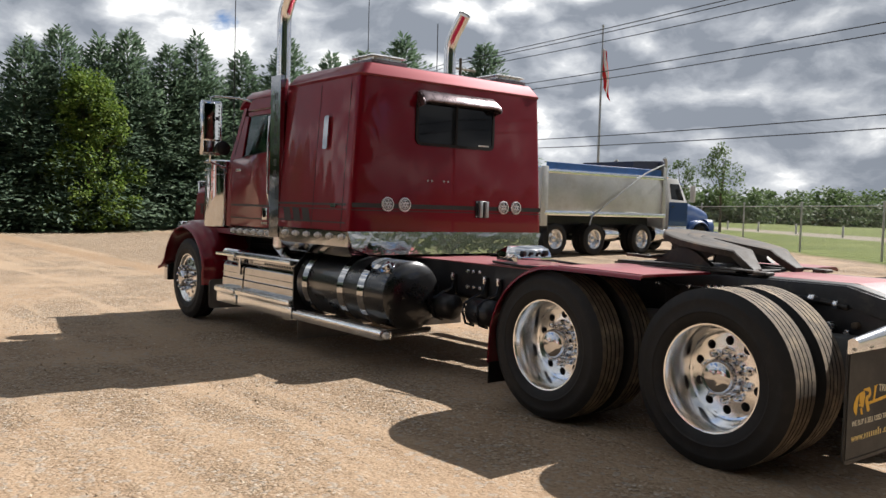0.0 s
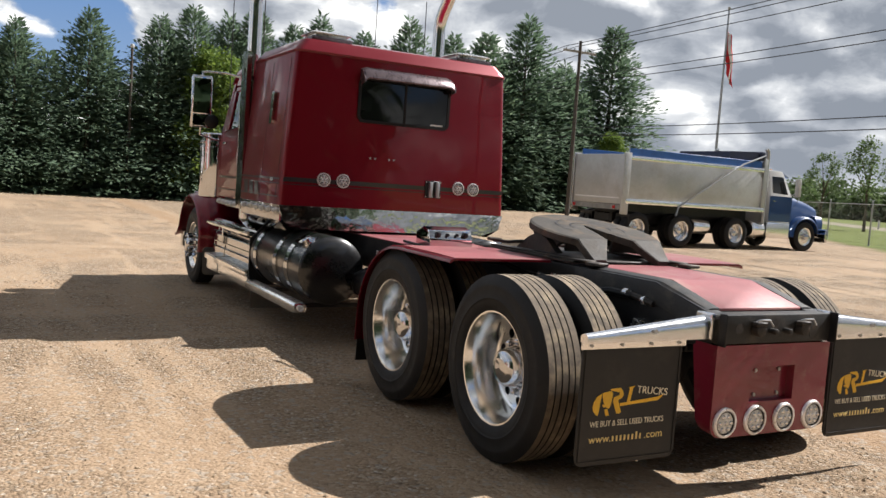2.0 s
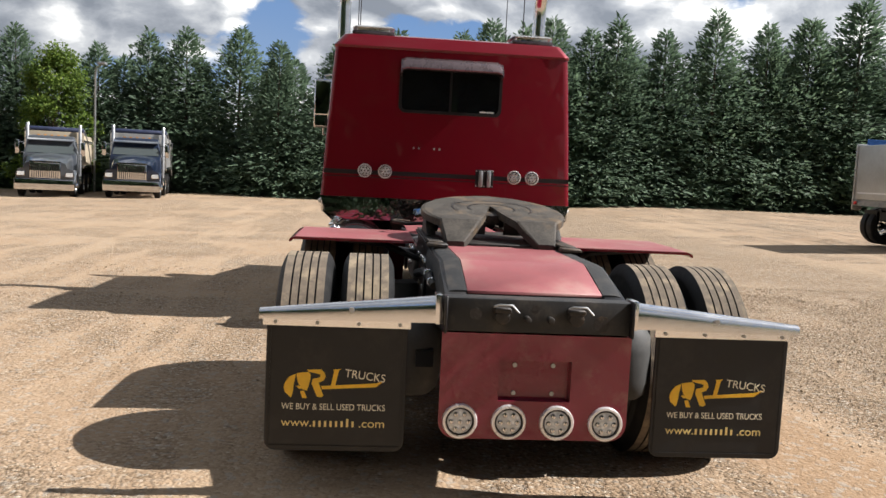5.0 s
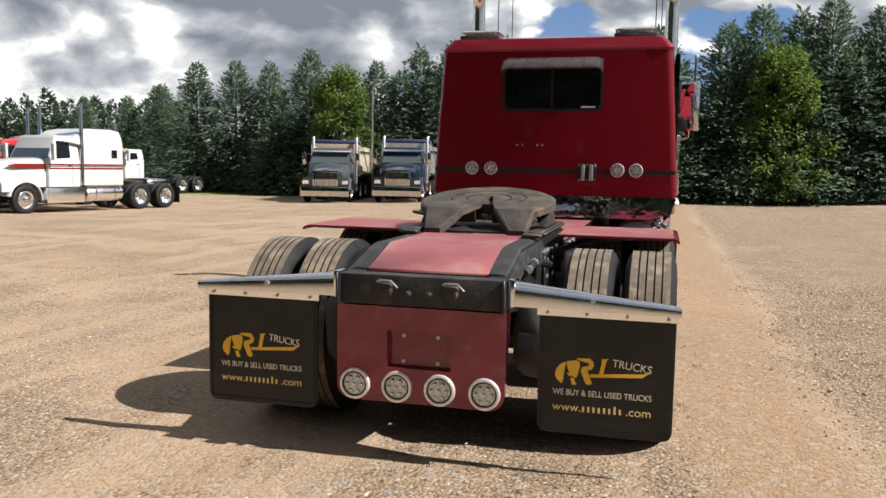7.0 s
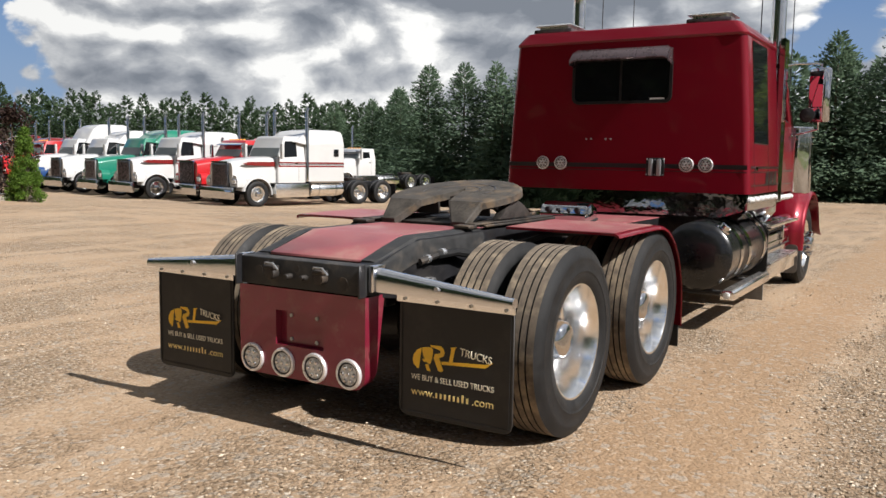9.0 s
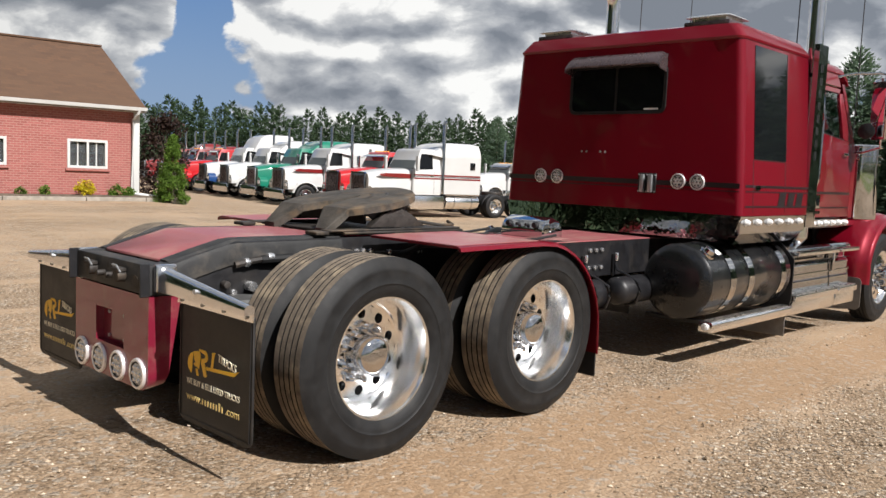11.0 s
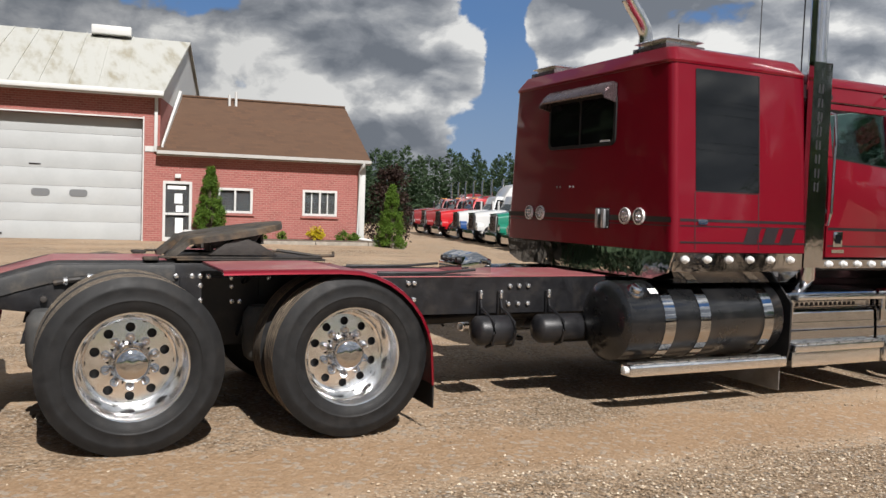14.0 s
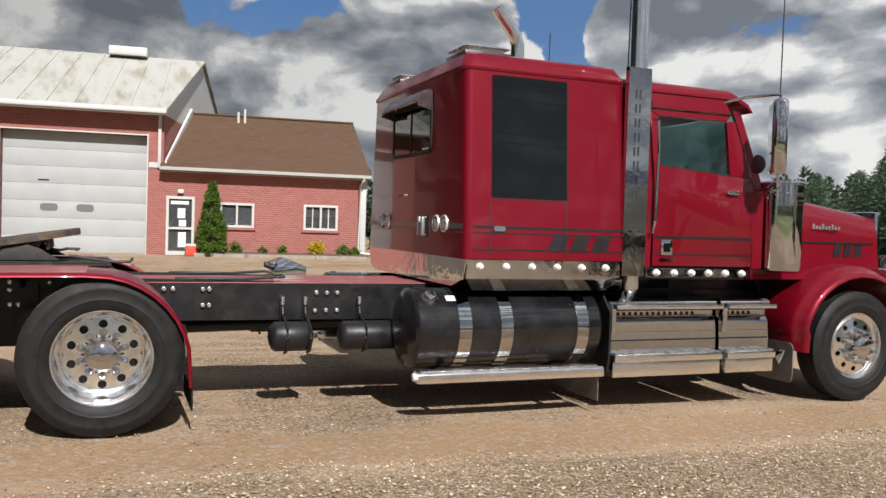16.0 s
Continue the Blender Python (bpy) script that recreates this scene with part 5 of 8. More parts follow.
def fw_top():
    """A round plate cut by a fold line behind, with two ramps bent down beside the open throat."""
    tilt = Matrix.Translation((0, 3.66, 1.312)) @ Matrix.Rotation(radians(9.5), 4, "X")
    bm = nb()
    R, FOLD, TIP, N = 0.47, -0.29, -0.46, 22
    for s in (-1, 1):
        # rows from the front edge back to the ramp tips, each from the throat side outward
        rows = []
        for k in range(N + 1):
            v = R - 0.004 - k * (R - 0.004 - TIP) / N
            past = max(0.0, FOLD - v) / (FOLD - TIP)
            out = math.sqrt(max(1e-4, R * R - max(v, FOLD) ** 2)) - 0.035 * past
            slot = max(0.0, 0.09 - v) / (0.09 - FOLD)
            inn_ = 0.0 if v > 0.09 else 0.022 + 0.09 * min(1.0, slot) ** 1.3 + 0.115 * past
            rows.append((v, inn_, max(out, inn_ + 0.02), -0.098 * past - 0.006 * min(1.0, past * 8)))
        up, dn = [], []
        for v, a, b, dz in rows:
            line = [a + (b - a) * t for t in (0, 0.06, 0.35, 0.7, 0.95, 1.0)]
            edge = [-0.005 if a > 0 else 0, 0, 0, 0, -0.002, -0.010]
            up.append([bm.verts.new(tilt @ Vector((s * x, v, dz + e))) for x, e in zip(line, edge)])
            dn.append([bm.verts.new(tilt @ Vector((s * x, v, dz - (0.032 if 0 < j < 5 else 0.052)))) for j, x in enumerate(line)])
        for i in range(N):
            for j in range(5):
                bm.faces.new((up[i][j], up[i][j + 1], up[i + 1][j + 1], up[i + 1][j]))
                bm.faces.new((dn[i][j], dn[i + 1][j], dn[i + 1][j + 1], dn[i][j + 1]))
            bm.faces.new((up[i][5], dn[i][5], dn[i + 1][5], up[i + 1][5]))
            if rows[i + 1][1] > 0:
                bm.faces.new((up[i][0], up[i + 1][0], dn[i + 1][0], dn[i][0]))
        for rr in (0, -1):
            for j in range(5):
                bm.faces.new((up[rr][j], dn[rr][j], dn[rr][j + 1], up[rr][j + 1]))
    part("top_plate", bm, "fw_plate", fw, "worn greasy round plate tilted back", angle=14)
    # side webs under the plate
    for s in (-1, 1):
        bm = nb()
        pts = [(-0.24, -0.034), (0.28, -0.034), (0.22, -0.06), (0.10, -0.15), (-0.04, -0.15), (-0.16, -0.06)]
        lo = [bm.verts.new(tilt @ Vector((s * 0.36, y, z))) for y, z in pts]
        hi = [bm.verts.new(tilt @ Vector((s * 0.39, y, z))) for y, z in pts]
        bm.faces.new(lo)
        bm.faces.new(hi[::-1])
        for i in range(6):
            bm.faces.new((lo[i], lo[(i + 1) % 6], hi[(i + 1) % 6], hi[i]))
        part("side_web", bm, "steel", fw)
    for y in (0.22, 0.05, -0.15):
        for x0, x1 in ((-0.34, -0.06), (0.06, 0.34)):
            part("rib", boxed(x0, x1, y, y + 0.02, -0.13, -0.047, m=tilt), "steel", fw)
    part("lock_jaw", boxed(-0.05, 0.05, -0.02, 0.10, -0.10, -0.03, 0.01, m=tilt), "steel", fw)
    # grease groove rings worn bright around the throat
    bm = nb()
    for r, w in ((0.15, 0.010), (0.26, 0.008)):
        ring = []
        for k in range(25):
            a = radians(-30 + 240 * k / 24)
            ring.append([tilt @ Vector((q * math.cos(a), 0.05 + q * math.sin(a) * 0.9, 0.003)) for q in (r, r + w)])
        vs = [[bm.verts.new(p) for p in q] for q in ring]
        for q, w2 in zip(vs, vs[1:]):
            bm.faces.new((q[0], q[1], w2[1], w2[0]))
    part("wear_ring", bm, "black", fw)
    part("release_handle", tube(nb(), [(-0.30, 3.9, 1.20), (-0.55, 3.95, 1.18), (-0.64, 4.0, 1.19), (-0.62, 4.1, 1.19), (-0.52, 4.08, 1.185)], 0.012, 8), "steel", fw)
    part("release_bar", tube(nb(), [(0.2, 4.05, 1.17), (0.25, 4.35, 1.13), (0.22, 4.50, 1.13), (0.15, 4.52, 1.15)], 0.012, 8), "steel", fw)


fw_top()

# sleeper: tapered box with rounded corners and a raised roof cap
def slp_w(z):
    return 1.315 - (z - 1.245) * 0.066


def ring_at(z, w, ya, yb, r):
    return [(x, y, z) for x, y in rrect(-w, w, ya, yb, r, 5)]


SR, SF = 6.955, 8.46
bm = nb()
loft(bm, [ring_at(1.245, slp_w(1.245), SR, SF, 0.06), ring_at(1.9, slp_w(1.9) + 0.004, SR, SF, 0.065), ring_at(2.5, slp_w(2.5) + 0.003, SR, SF, 0.07), ring_at(2.77, slp_w(2.77), SR, SF, 0.07)])
sleeper = part("sleeper_box", bm, "red", truck, "maroon sleeper with rear window")
bm = nb()
loft(bm, [ring_at(2.768, 1.222, SR - 0.012, SF, 0.08), ring_at(2.79, 1.226, SR - 0.016, SF, 0.08), ring_at(2.80, 1.222, SR - 0.012, SF, 0.08), ring_at(2.905, 1.135, SR + 0.042, SF - 0.03, 0.08),
          ring_at(2.922, 1.10, SR + 0.085, SF - 0.07, 0.09), ring_at(2.945, 0.9, SR + 0.45, SF - 0.3, 0.2)])
part("roof_cap", bm, "red", sleeper, angle=24)


def side_panel(parent, name, s, y0, y1, z0, z1, mat, proud=0.004, r=0.0, label=""):
    """A thin panel that follows the sleeper's leaning side."""
    bm = nb()
    pts = rrect(y0, y1, z0, z1, r, 4) if r else [(y0, z0), (y1, z0), (y1, z1), (y0, z1)]
    a = [bm.verts.new((s * (slp_w(z) + 0.003), y, z)) for y, z in pts]
    b = [bm.verts.new((s * (slp_w(z) + 0.004 + proud), y, z)) for y, z in pts]
    n = len(pts)
    bm.faces.new(b)
    bm.faces.new(a[::-1])
    for i in range(n):
        bm.faces.new((a[i], a[(i + 1) % n], b[(i + 1) % n], b[i]))
    return part(name, bm, mat, parent, label)


for s in (-1, 1):
    for y in ((7.185, 7.88) if s > 0 else (7.10, 7.68)):
        side_panel(sleeper, "panel_gap", s, y - 0.004, y + 0.004, 1.27, 1.735 if s > 0 else 2.72, "seam", 0.0005)
    if s > 0:
        side_panel(sleeper, "panel_gap", s, 7.19, 7.876, 1.735, 1.741, "seam", 0.0005)
        side_panel(sleeper, "side_window", s, 7.19, 7.875, 1.745, 2.735, "glass_dark", 0.003, 0.012, "tall dark tinted side window")
        side_panel(sleeper, "window_trim", s, 7.877, 7.888, 1.745, 2.735, "rubber", 0.004)
    side_panel(sleeper, "hatch_handle", s, 7.21, 7.31, 1.472, 1.512, "chrome", 0.012, 0.012)
    for z0, z1 in ((1.493, 1.515), (1.452, 1.462), (1.318, 1.332)):
        side_panel(sleeper, "pinstripe", s, 7.03, SF - 0.02, z0, z1, "stripe", 0.0006)
    for k in range(3):
        bm = nb()
        y = 7.70 + k * 0.205
        pts = [(y, 1.315), (y + 0.15, 1.315), (y + 0.215, 1.462), (y + 0.065, 1.462)]
        vs = [bm.verts.new((s * (slp_w(z) + 0.0055), yy, z)) for yy, z in pts]
        bm.faces.new(vs)
        part("slanted_bar", bm, "stripe", sleeper)
side_panel(sleeper, "side_vent", -1, 7.44, 7.53, 2.06, 2.40, "chrome", 0.03, 0.02, "upright chrome side vent")

# the rear wall's window with its visor, lamps, hinge plate and pinstripe
RY = SR - 0.003
fr = nb()
o, i_ = rrect(-0.545, 0.525, 2.135, 2.60, 0.07, 5), rrect(-0.515, 0.495, 2.165, 2.57, 0.05, 5)
ov, iv = [fr.verts.new((x, RY - 0.014, z)) for x, z in o], [fr.verts.new((x, RY - 0.014, z)) for x, z in i_]
ob_, ib_ = [fr.verts.new((x, RY + 0.002, z)) for x, z in o], [fr.verts.new((x, RY + 0.002, z)) for x, z in i_]
n = len(o)
for k in range(n):
    j = (k + 1) % n
    fr.faces.new((ov[k], ov[j], iv[j], iv[k]))
    fr.faces.new((ov[k], ob_[k], ob_[j], ov[j]))
    fr.faces.new((iv[k], iv[j], ib_[j], ib_[k]))
rw = part("rear_window", fr, "rubber", sleeper, "tinted sliding rear window under a visor")
gl = nb()
prism(gl, i_, "y", RY - 0.006, RY - 0.001)
part("pane", gl, "glass_dark", rw)
part("centre_bar", boxed(-0.022, 0.002, RY - 0.012, RY - 0.0065, 2.165, 2.57), "rubber", rw)
part("latch_sticker", boxed(0.30, 0.45, RY - 0.0075, RY - 0.0065, 2.172, 2.188), "paper", rw)
bm = nb()
ln = [(RY - 0.001, 2.70), (RY - 0.05, 2.69), (RY - 0.10, 2.655), (RY - 0.135, 2.60), (RY - 0.140, 2.585)]
loft(bm, [[(x, y, z + dz) for y, z in ln] + [(x, y + 0.012, z - 0.012 + dz) for y, z in reversed(ln)] for x, dz in ((-0.52, -0.02), (-0.48, 0), (0.46, 0), (0.50, -0.02))], True, True)
part("visor", bm, "visor_metal", rw, "brushed metal window visor")
for s, x in ((-1, -0.535), (1, 0.505)):
    vb = nb()
    prism(vb, [(RY - 0.001, 2.68), (RY - 0.06, 2.66), (RY - 0.135, 2.58), (RY - 0.14, 2.54), (RY - 0.05, 2.52), (RY - 0.001, 2.50)], "x", x, x + 0.012)
    part("visor_cheek", vb, "visor_metal", rw)
for x in (-0.865, -0.655, 0.70, 0.89):
    round_lamp(truck, x, RY, 1.52, 0.068)
hp = part("hinge_plate", boxed(0.29, 0.48, RY - 0.012, RY, 1.40, 1.585, 0.004, 1), "black", sleeper, "black plate with two upright chrome bars")
for x in (0.345, 0.43):
    part("bar", boxed(x - 0.022, x + 0.022, RY - 0.045, RY - 0.013, 1.405, 1.575, 0.012), "galv", hp)
for x in (0.30, 0.385, 0.47):
    for z in (1.415, 1.57):
        part("rivet", cyl(nb(), "y", (x, RY - 0.012, z), 0.008, -0.006, 0, 8), "galv", hp)
for x in (-0.37, -0.315, -0.155, -0.10):
    part("rivet", cyl(nb(), "y", (x, RY, 1.775), 0.011, -0.006, 0, 8), "galv", sleeper)
for z0, z1 in ((1.480, 1.525), (1.45, 1.458)):
    part("pinstripe", boxed(-1.285, 1.285, RY - 0.0012, RY - 0.0002, z0, z1), "stripe", sleeper)
for s in (-1, 1):
    cx = s * 0.83
    v = part("roof_vent", boxed(cx - 0.22, cx + 0.22, 7.02, 7.44, 2.88, 2.955, 0.02), "visor_metal", sleeper, "low silver roof ventilator")
    bm = nb()
    loft(bm, [ring for ring in ([(x, y, 2.956) for x, y in rrect(cx - 0.17, cx + 0.17, 7.06, 7.40, 0.02, 2)], [(x, y, 2.985) for x, y in rrect(cx - 0.17, cx + 0.17, 7.06, 7.40, 0.02, 2)],
                                [(x, y, 2.99) for x, y in rrect(cx - 0.215, cx + 0.215, 7.02, 7.44, 0.03, 2)], [(x, y, 3.008) for x, y in rrect(cx - 0.19, cx + 0.19, 7.05, 7.41, 0.03, 2)], [(x, y, 3.02) for x, y in rrect(cx - 0.12, cx + 0.12, 7.12, 7.34, 0.03, 2)])])
    part("vent_cover", bm, "silver_vent", v)

# polished skirts with clear marker lamps
bm = nb()
prism(bm, [(-1.315, 1.242), (1.315, 1.242), (1.255, 1.075), (1.06, 1.012), (-1.06, 1.012), (-1.255, 1.075)], "y", SR + 0.012, SR + 0.03)
for v in bm.verts:
    v.co.y -= 0.008 * (1.242 - v.co.z) / 0.23
part("rear_skirt", bm, "wavy_chrome", truck, "mirror-polished panel below the sleeper")


def marker(parent, s, x, y, z):
    m = Matrix.Translation((x, y, z)) @ (Matrix() if s > 0 else Matrix.Rotation(math.pi, 4, "Z"))
    bm = nb()
    lathe(bm, [(0, 0.034), (0.006, 0.034), (0.014, 0.028), (0.03, 0.024), (0.04, 0.014), (0.043, 0.001)], 16, m)
    part("marker_lamp", bm, "lens", parent)


for s in (-1, 1):
    bm = nb()
    prism(bm, [(SR + 0.032, 1.242), (8.42, 1.242), (8.42, 1.105), (8.30, 1.085), (SR + 0.032, 1.085)], "x", s * 1.275, s * 1.30, 0.003, 1)
    sk = part("sleeper_skirt", bm, "sheet_chrome", truck, "chrome skirt with six marker lamps")
    low = nb()
    loft(low, [[(s * 1.297, y0, 1.086), (s * 1.19, y0 + dy, 0.985), (s * 1.186, y0 + dy, 0.988), (s * 1.293, y0, 1.089)] for y0, dy in ((SR + 0.034, 0.10), (8.40, -0.04))])
    part("lower_skirt", low, "sheet_chrome", sk)
    for k in range(6):
        marker(sk, s, s * 1.30, 7.10 + k * 0.235, 1.185)
    bm = nb()
    prism(bm, [(8.75, 1.185), (9.90, 1.185), (9.90, 1.105), (8.75, 1.105)], "x", s * 1.185, s * 1.21, 0.003, 1)
    sk = part("cab_skirt", bm, "sheet_chrome", truck, "chrome skirt with marker lamps")
    for k in range(6):
        marker(sk, s, s * 1.21, 8.86 + k * 0.19, 1.145)
part("sleeper_floor", boxed(-1.20, 1.20, SR + 0.05, SF, 1.16, 1.244, 0.01), "black", truck)
part("cab_floor", boxed(-1.12, 1.12, SF + 0.003, 9.92, 1.08, 1.20, 0.01), "black", truck)
for yy in (7.3, 8.2, 9.3):
    part("cab_mount", boxed(-0.40, 0.40, yy - 0.06, yy + 0.06, 0.986, 1.158, 0.01, 1), "black", truck)

# cab: side walls with door openings, roof, pillars, glass
def cab_x(z):
    return 1.20 - max(0.0, z - 1.9) * 0.16


cab = part("cab_back_wall", boxed(-1.10, 1.10, SF + 0.006, SF + 0.05, 1.21, 2.78, 0.02), "red", truck, "maroon day cab")
for s in (-1, 1):
    def strip(name, pts, mat="red", t=0.045, lab="", off=0.0, bev=0.004):
        bm = nb()
        a = [bm.verts.new((s * (cab_x(z) + off), y, z)) for y, z in pts]
        b = [bm.verts.new((s * (cab_x(z) + off - t), y, z)) for y, z in pts]
        k = len(pts)
        fs = [bm.faces.new(a), bm.faces.new(b[::-1])]
        for i in range(k):
            fs.append(bm.faces.new((a[i], b[i], b[(i + 1) % k], a[(i + 1) % k])))
        if bev:
            bmesh.ops.bevel(bm, geom=list({e for f in fs for e in f.edges}), offset=bev, segments=1, affect="EDGES")
        return part(name, bm, mat, cab, lab)

    # wall behind the door, sill, roof rail, windscreen pillar
    strip("rear_pillar", [(8.51, 1.19), (8.80, 1.19), (8.80, 1.9), (8.80, 2.56), (8.82, 2.62), (8.51, 2.62), (8.51, 1.9)])
    strip("roof_rail", [(8.51, 2.622), (9.72, 2.622), (9.66, 2.76), (8.51, 2.80)])
    strip("cowl_side", [(9.93, 1.19), (10.05, 1.19), (10.05, 1.93), (9.935, 2.0)])
    door = strip("door", [(8.815, 1.205), (9.92, 1.205), (9.93, 1.9), (9.90, 2.02), (9.66, 2.045), (8.90, 2.10), (8.815, 2.12), (8.812, 1.9)], "red", 0.05, "maroon cab door", 0.004)
    strip("window_frame", [(8.815, 2.122), (8.89, 2.108), (8.90, 2.545), (8.815, 2.60)])
    strip("window_frame", [(8.815, 2.602), (8.90, 2.55), (9.66, 2.55), (9.705, 2.602)])
    strip("window_frame", [(9.66, 2.048), (9.90, 2.023), (9.76, 2.56), (9.665, 2.548)])
    strip("door_glass", [(8.893, 2.11), (9.657, 2.05), (9.657, 2.545), (8.903, 2.543)], "glass_cab", 0.006, "", -0.018, 0).visible_shadow = False
    strip("glass_seal", [(8.897, 2.098), (9.66, 2.040), (9.66, 2.052), (8.897, 2.11)], "rubber", 0.01, "", 0.006, 0)
    for z0, z1 in ((1.45, 1.475), (1.30, 1.315)):
        strip("pinstripe", [(8.83, z0), (9.91, z0), (9.91, z1), (8.83, z1)], "stripe", 0.001, "", 0.0062, 0)
    part("door_handle", boxed(min(s * 1.205, s * 1.225), max(s * 1.205, s * 1.225), 9.60, 9.74, 1.87, 1.905, 0.008), "chrome", door)
    part("door_window_lamp", boxed(min(s * 1.205, s * 1.215), max(s * 1.205, s * 1.215), 8.90, 9.02, 1.30, 1.44, 0.006), "chrome", door)
    part("door_window_glass", boxed(min(s * 1.2155, s * 1.217), max(s * 1.2155, s * 1.217), 8.925, 8.995, 1.33, 1.41), "glass_dark", door)
    part("badge", boxed(min(s * 1.205, s * 1.21), max(s * 1.205, s * 1.21), 8.89, 9.05, 1.245, 1.275), "chrome", door)
    part("grab_rail", tube(nb(), [(s * 1.19, 8.80, 2.50), (s * 1.25, 8.80, 2.48), (s * 1.265, 8.795, 2.2), (s * 1.265, 8.79, 1.6), (s * 1.25, 8.77, 1.50), (s * 1.19, 8.77, 1.49)], 0.014, 10), "chrome", cab)
    # windscreen pillar and windscreen half
    bm = nb()
    loft(bm, [[(s * x, y, z) for x, y in ((1.19, 9.94), (1.19, 10.04), (1.10, 10.10), (1.10, 10.0))] for z in (1.93,)] + [[(s * x, y, z) for x, y in ((1.085, 9.74), (1.085, 9.82), (1.0, 9.87), (1.0, 9.78))] for z in (2.66,)])
    part("windscreen_pillar", bm, "red", cab)
    bm = nb()
    loft(bm, [[(0, 10.22, 1.93), (s * 1.12, 10.055, 1.93), (s * 1.12, 10.045, 1.93), (0, 10.21, 1.93)], [(0, 9.98, 2.64), (s * 1.02, 9.845, 2.64), (s * 1.02, 9.835, 2.64), (0, 9.97, 2.64)]])
    part("windscreen", bm, "glass_cab", cab).visible_shadow = False
    # mirror on its chrome arms
    m0 = s * 1.475
    rings = [[(m0 + x, y, z) for x, y in rrect(-0.13, 0.13, 9.86, 9.99, 0.045, 3)] for z in (2.09, 2.70)]
    rings.insert(0, [(m0 + x * 0.9, 9.925 + (y - 9.925) * 0.8, 2.065) for x, y in rrect(-0.13, 0.13, 9.86, 9.99, 0.045, 3)])
    rings.append([(m0 + x * 0.9, 9.925 + (y - 9.925) * 0.8, 2.725) for x, y in rrect(-0.13, 0.13, 9.86, 9.99, 0.045, 3)])
    turn = Matrix.Translation((m0, 9.925, 0)) @ Matrix.Rotation(radians(-34 if s > 0 else -8), 4, "Z") @ Matrix.Translation((-m0, -9.925, 0))
    mir = part("mirror", loft(nb(), [[turn @ Vector(q) for q in r] for r in rings]), "chrome", truck, "tall chrome mirror head")
    part("mirror_glass", boxed(m0 - 0.105, m0 + 0.105, 9.852, 9.858, 2.25, 2.69, 0.002, 1, m=turn), "mirror", mir)
    part("convex_glass", boxed(m0 - 0.105, m0 + 0.105, 9.852, 9.858, 2.09, 2.235, 0.002, 1, m=turn), "mirror", mir)
    part("mirror_arm", tube(nb(), [(s * 1.02, 9.62, 2.72), (s * 1.20, 9.78, 2.775), (s * 1.42, 9.93, 2.785), (s * 1.475, 9.935, 2.77), (s * 1.475, 9.93, 2.72)], 0.014, 10), "chrome", mir)
    part("mirror_arm", tube(nb(), [(s * 1.475, 9.93, 2.07), (s * 1.47, 9.94, 1.98), (s * 1.30, 9.97, 1.93), (s * 1.18, 9.98, 1.92)], 0.014, 10), "chrome", mir)
    bm = nb()
    lathe(bm, [(-0.05, 0.001), (-0.045, 0.06), (-0.02, 0.085), (0.0, 0.088), (0.004, 0.08), (0.006, 0.001)], 20, Matrix.Translation((s * 1.36, 9.80, 2.15)) @ Matrix.Rotation(radians(-90), 4, "Z"))
    part("spot_mirror", bm, "black", mir)
# roof, sun visor, marker lamps, horns, aerials
bm = nb()
loft(bm, [[(x, y, z) for x, y in rrect(-w, w, SF + 0.01, yb, 0.10, 4)] for z, w, yb in ((2.76, 1.075, 9.86), (2.80, 1.075, 9.86), (2.85, 1.03, 9.80), (2.875, 0.92, 9.66))])
part("roof", bm, "red", cab, angle=60)
bm = nb()
prism(bm, [(9.80, 2.79), (9.93, 2.735), (9.99, 2.66), (9.97, 2.655), (9.91, 2.71), (9.80, 2.745)], "x", -1.07, 1.07, 0.004, 1)
part("sun_visor", bm, "red", cab)
part("headliner", boxed(-1.0, 1.0, SF + 0.06, 9.78, 2.735, 2.757), "interior", cab)
for x in (-0.6, -0.3, 0, 0.3, 0.6):
    part("roof_lamp", boxed(x - 0.05, x + 0.05, 9.66, 9.78, 2.862, 2.895, 0.012), "amber", cab)
part("air_horn", tube(nb(), [(0.45, 8.9, 2.92), (0.45, 9.5, 2.92), (0.45, 9.62, 2.92)], 0.025, 10, True, [0.02, 0.03, 0.055]), "chrome", cab)
for x, y, z0, z1 in ((-1.05, 10.2, 1.95, 4.6), (1.05, 10.32, 1.95, 4.6), (1.0, 8.62, 2.85, 3.85), (-1.0, 8.9, 2.85, 3.7)):
    part("aerial", tube(nb(), [(x, y, z0), (x, y + 0.01, z1)], 0.006, 6), "cable", cab)
for s in (-1, 1):
    seat = nb()
    box(seat, s * 0.5 - 0.26, s * 0.5 + 0.26, 8.95, 9.45, 1.65, 1.80, 0.05)
    box(seat, s * 0.5 - 0.25, s * 0.5 + 0.25, 8.85, 9.0, 1.80, 2.38, 0.06)
    box(seat, s * 0.5 - 0.13, s * 0.5 + 0.13, 8.86, 8.96, 2.39, 2.55, 0.04)
    part("seat", seat, "interior", cab)
part("dashboard", boxed(-1.05, 1.05, 9.70, 10.0, 1.55, 1.98, 0.06), "interior", cab)
bm = nb()
for k in range(24):
    a0, a1 = 2 * math.pi * k / 24, 2 * math.pi * (k + 1) / 24
    tube(bm, [(-0.5 + 0.23 * math.cos(a0), 9.55 - 0.09 * math.sin(a0), 1.98 + 0.21 * math.sin(a0)), (-0.5 + 0.23 * math.cos(a1), 9.55 - 0.09 * math.sin(a1), 1.98 + 0.21 * math.sin(a1))], 0.016, 6, False)
part("steering_wheel", bm, "rubber", cab)

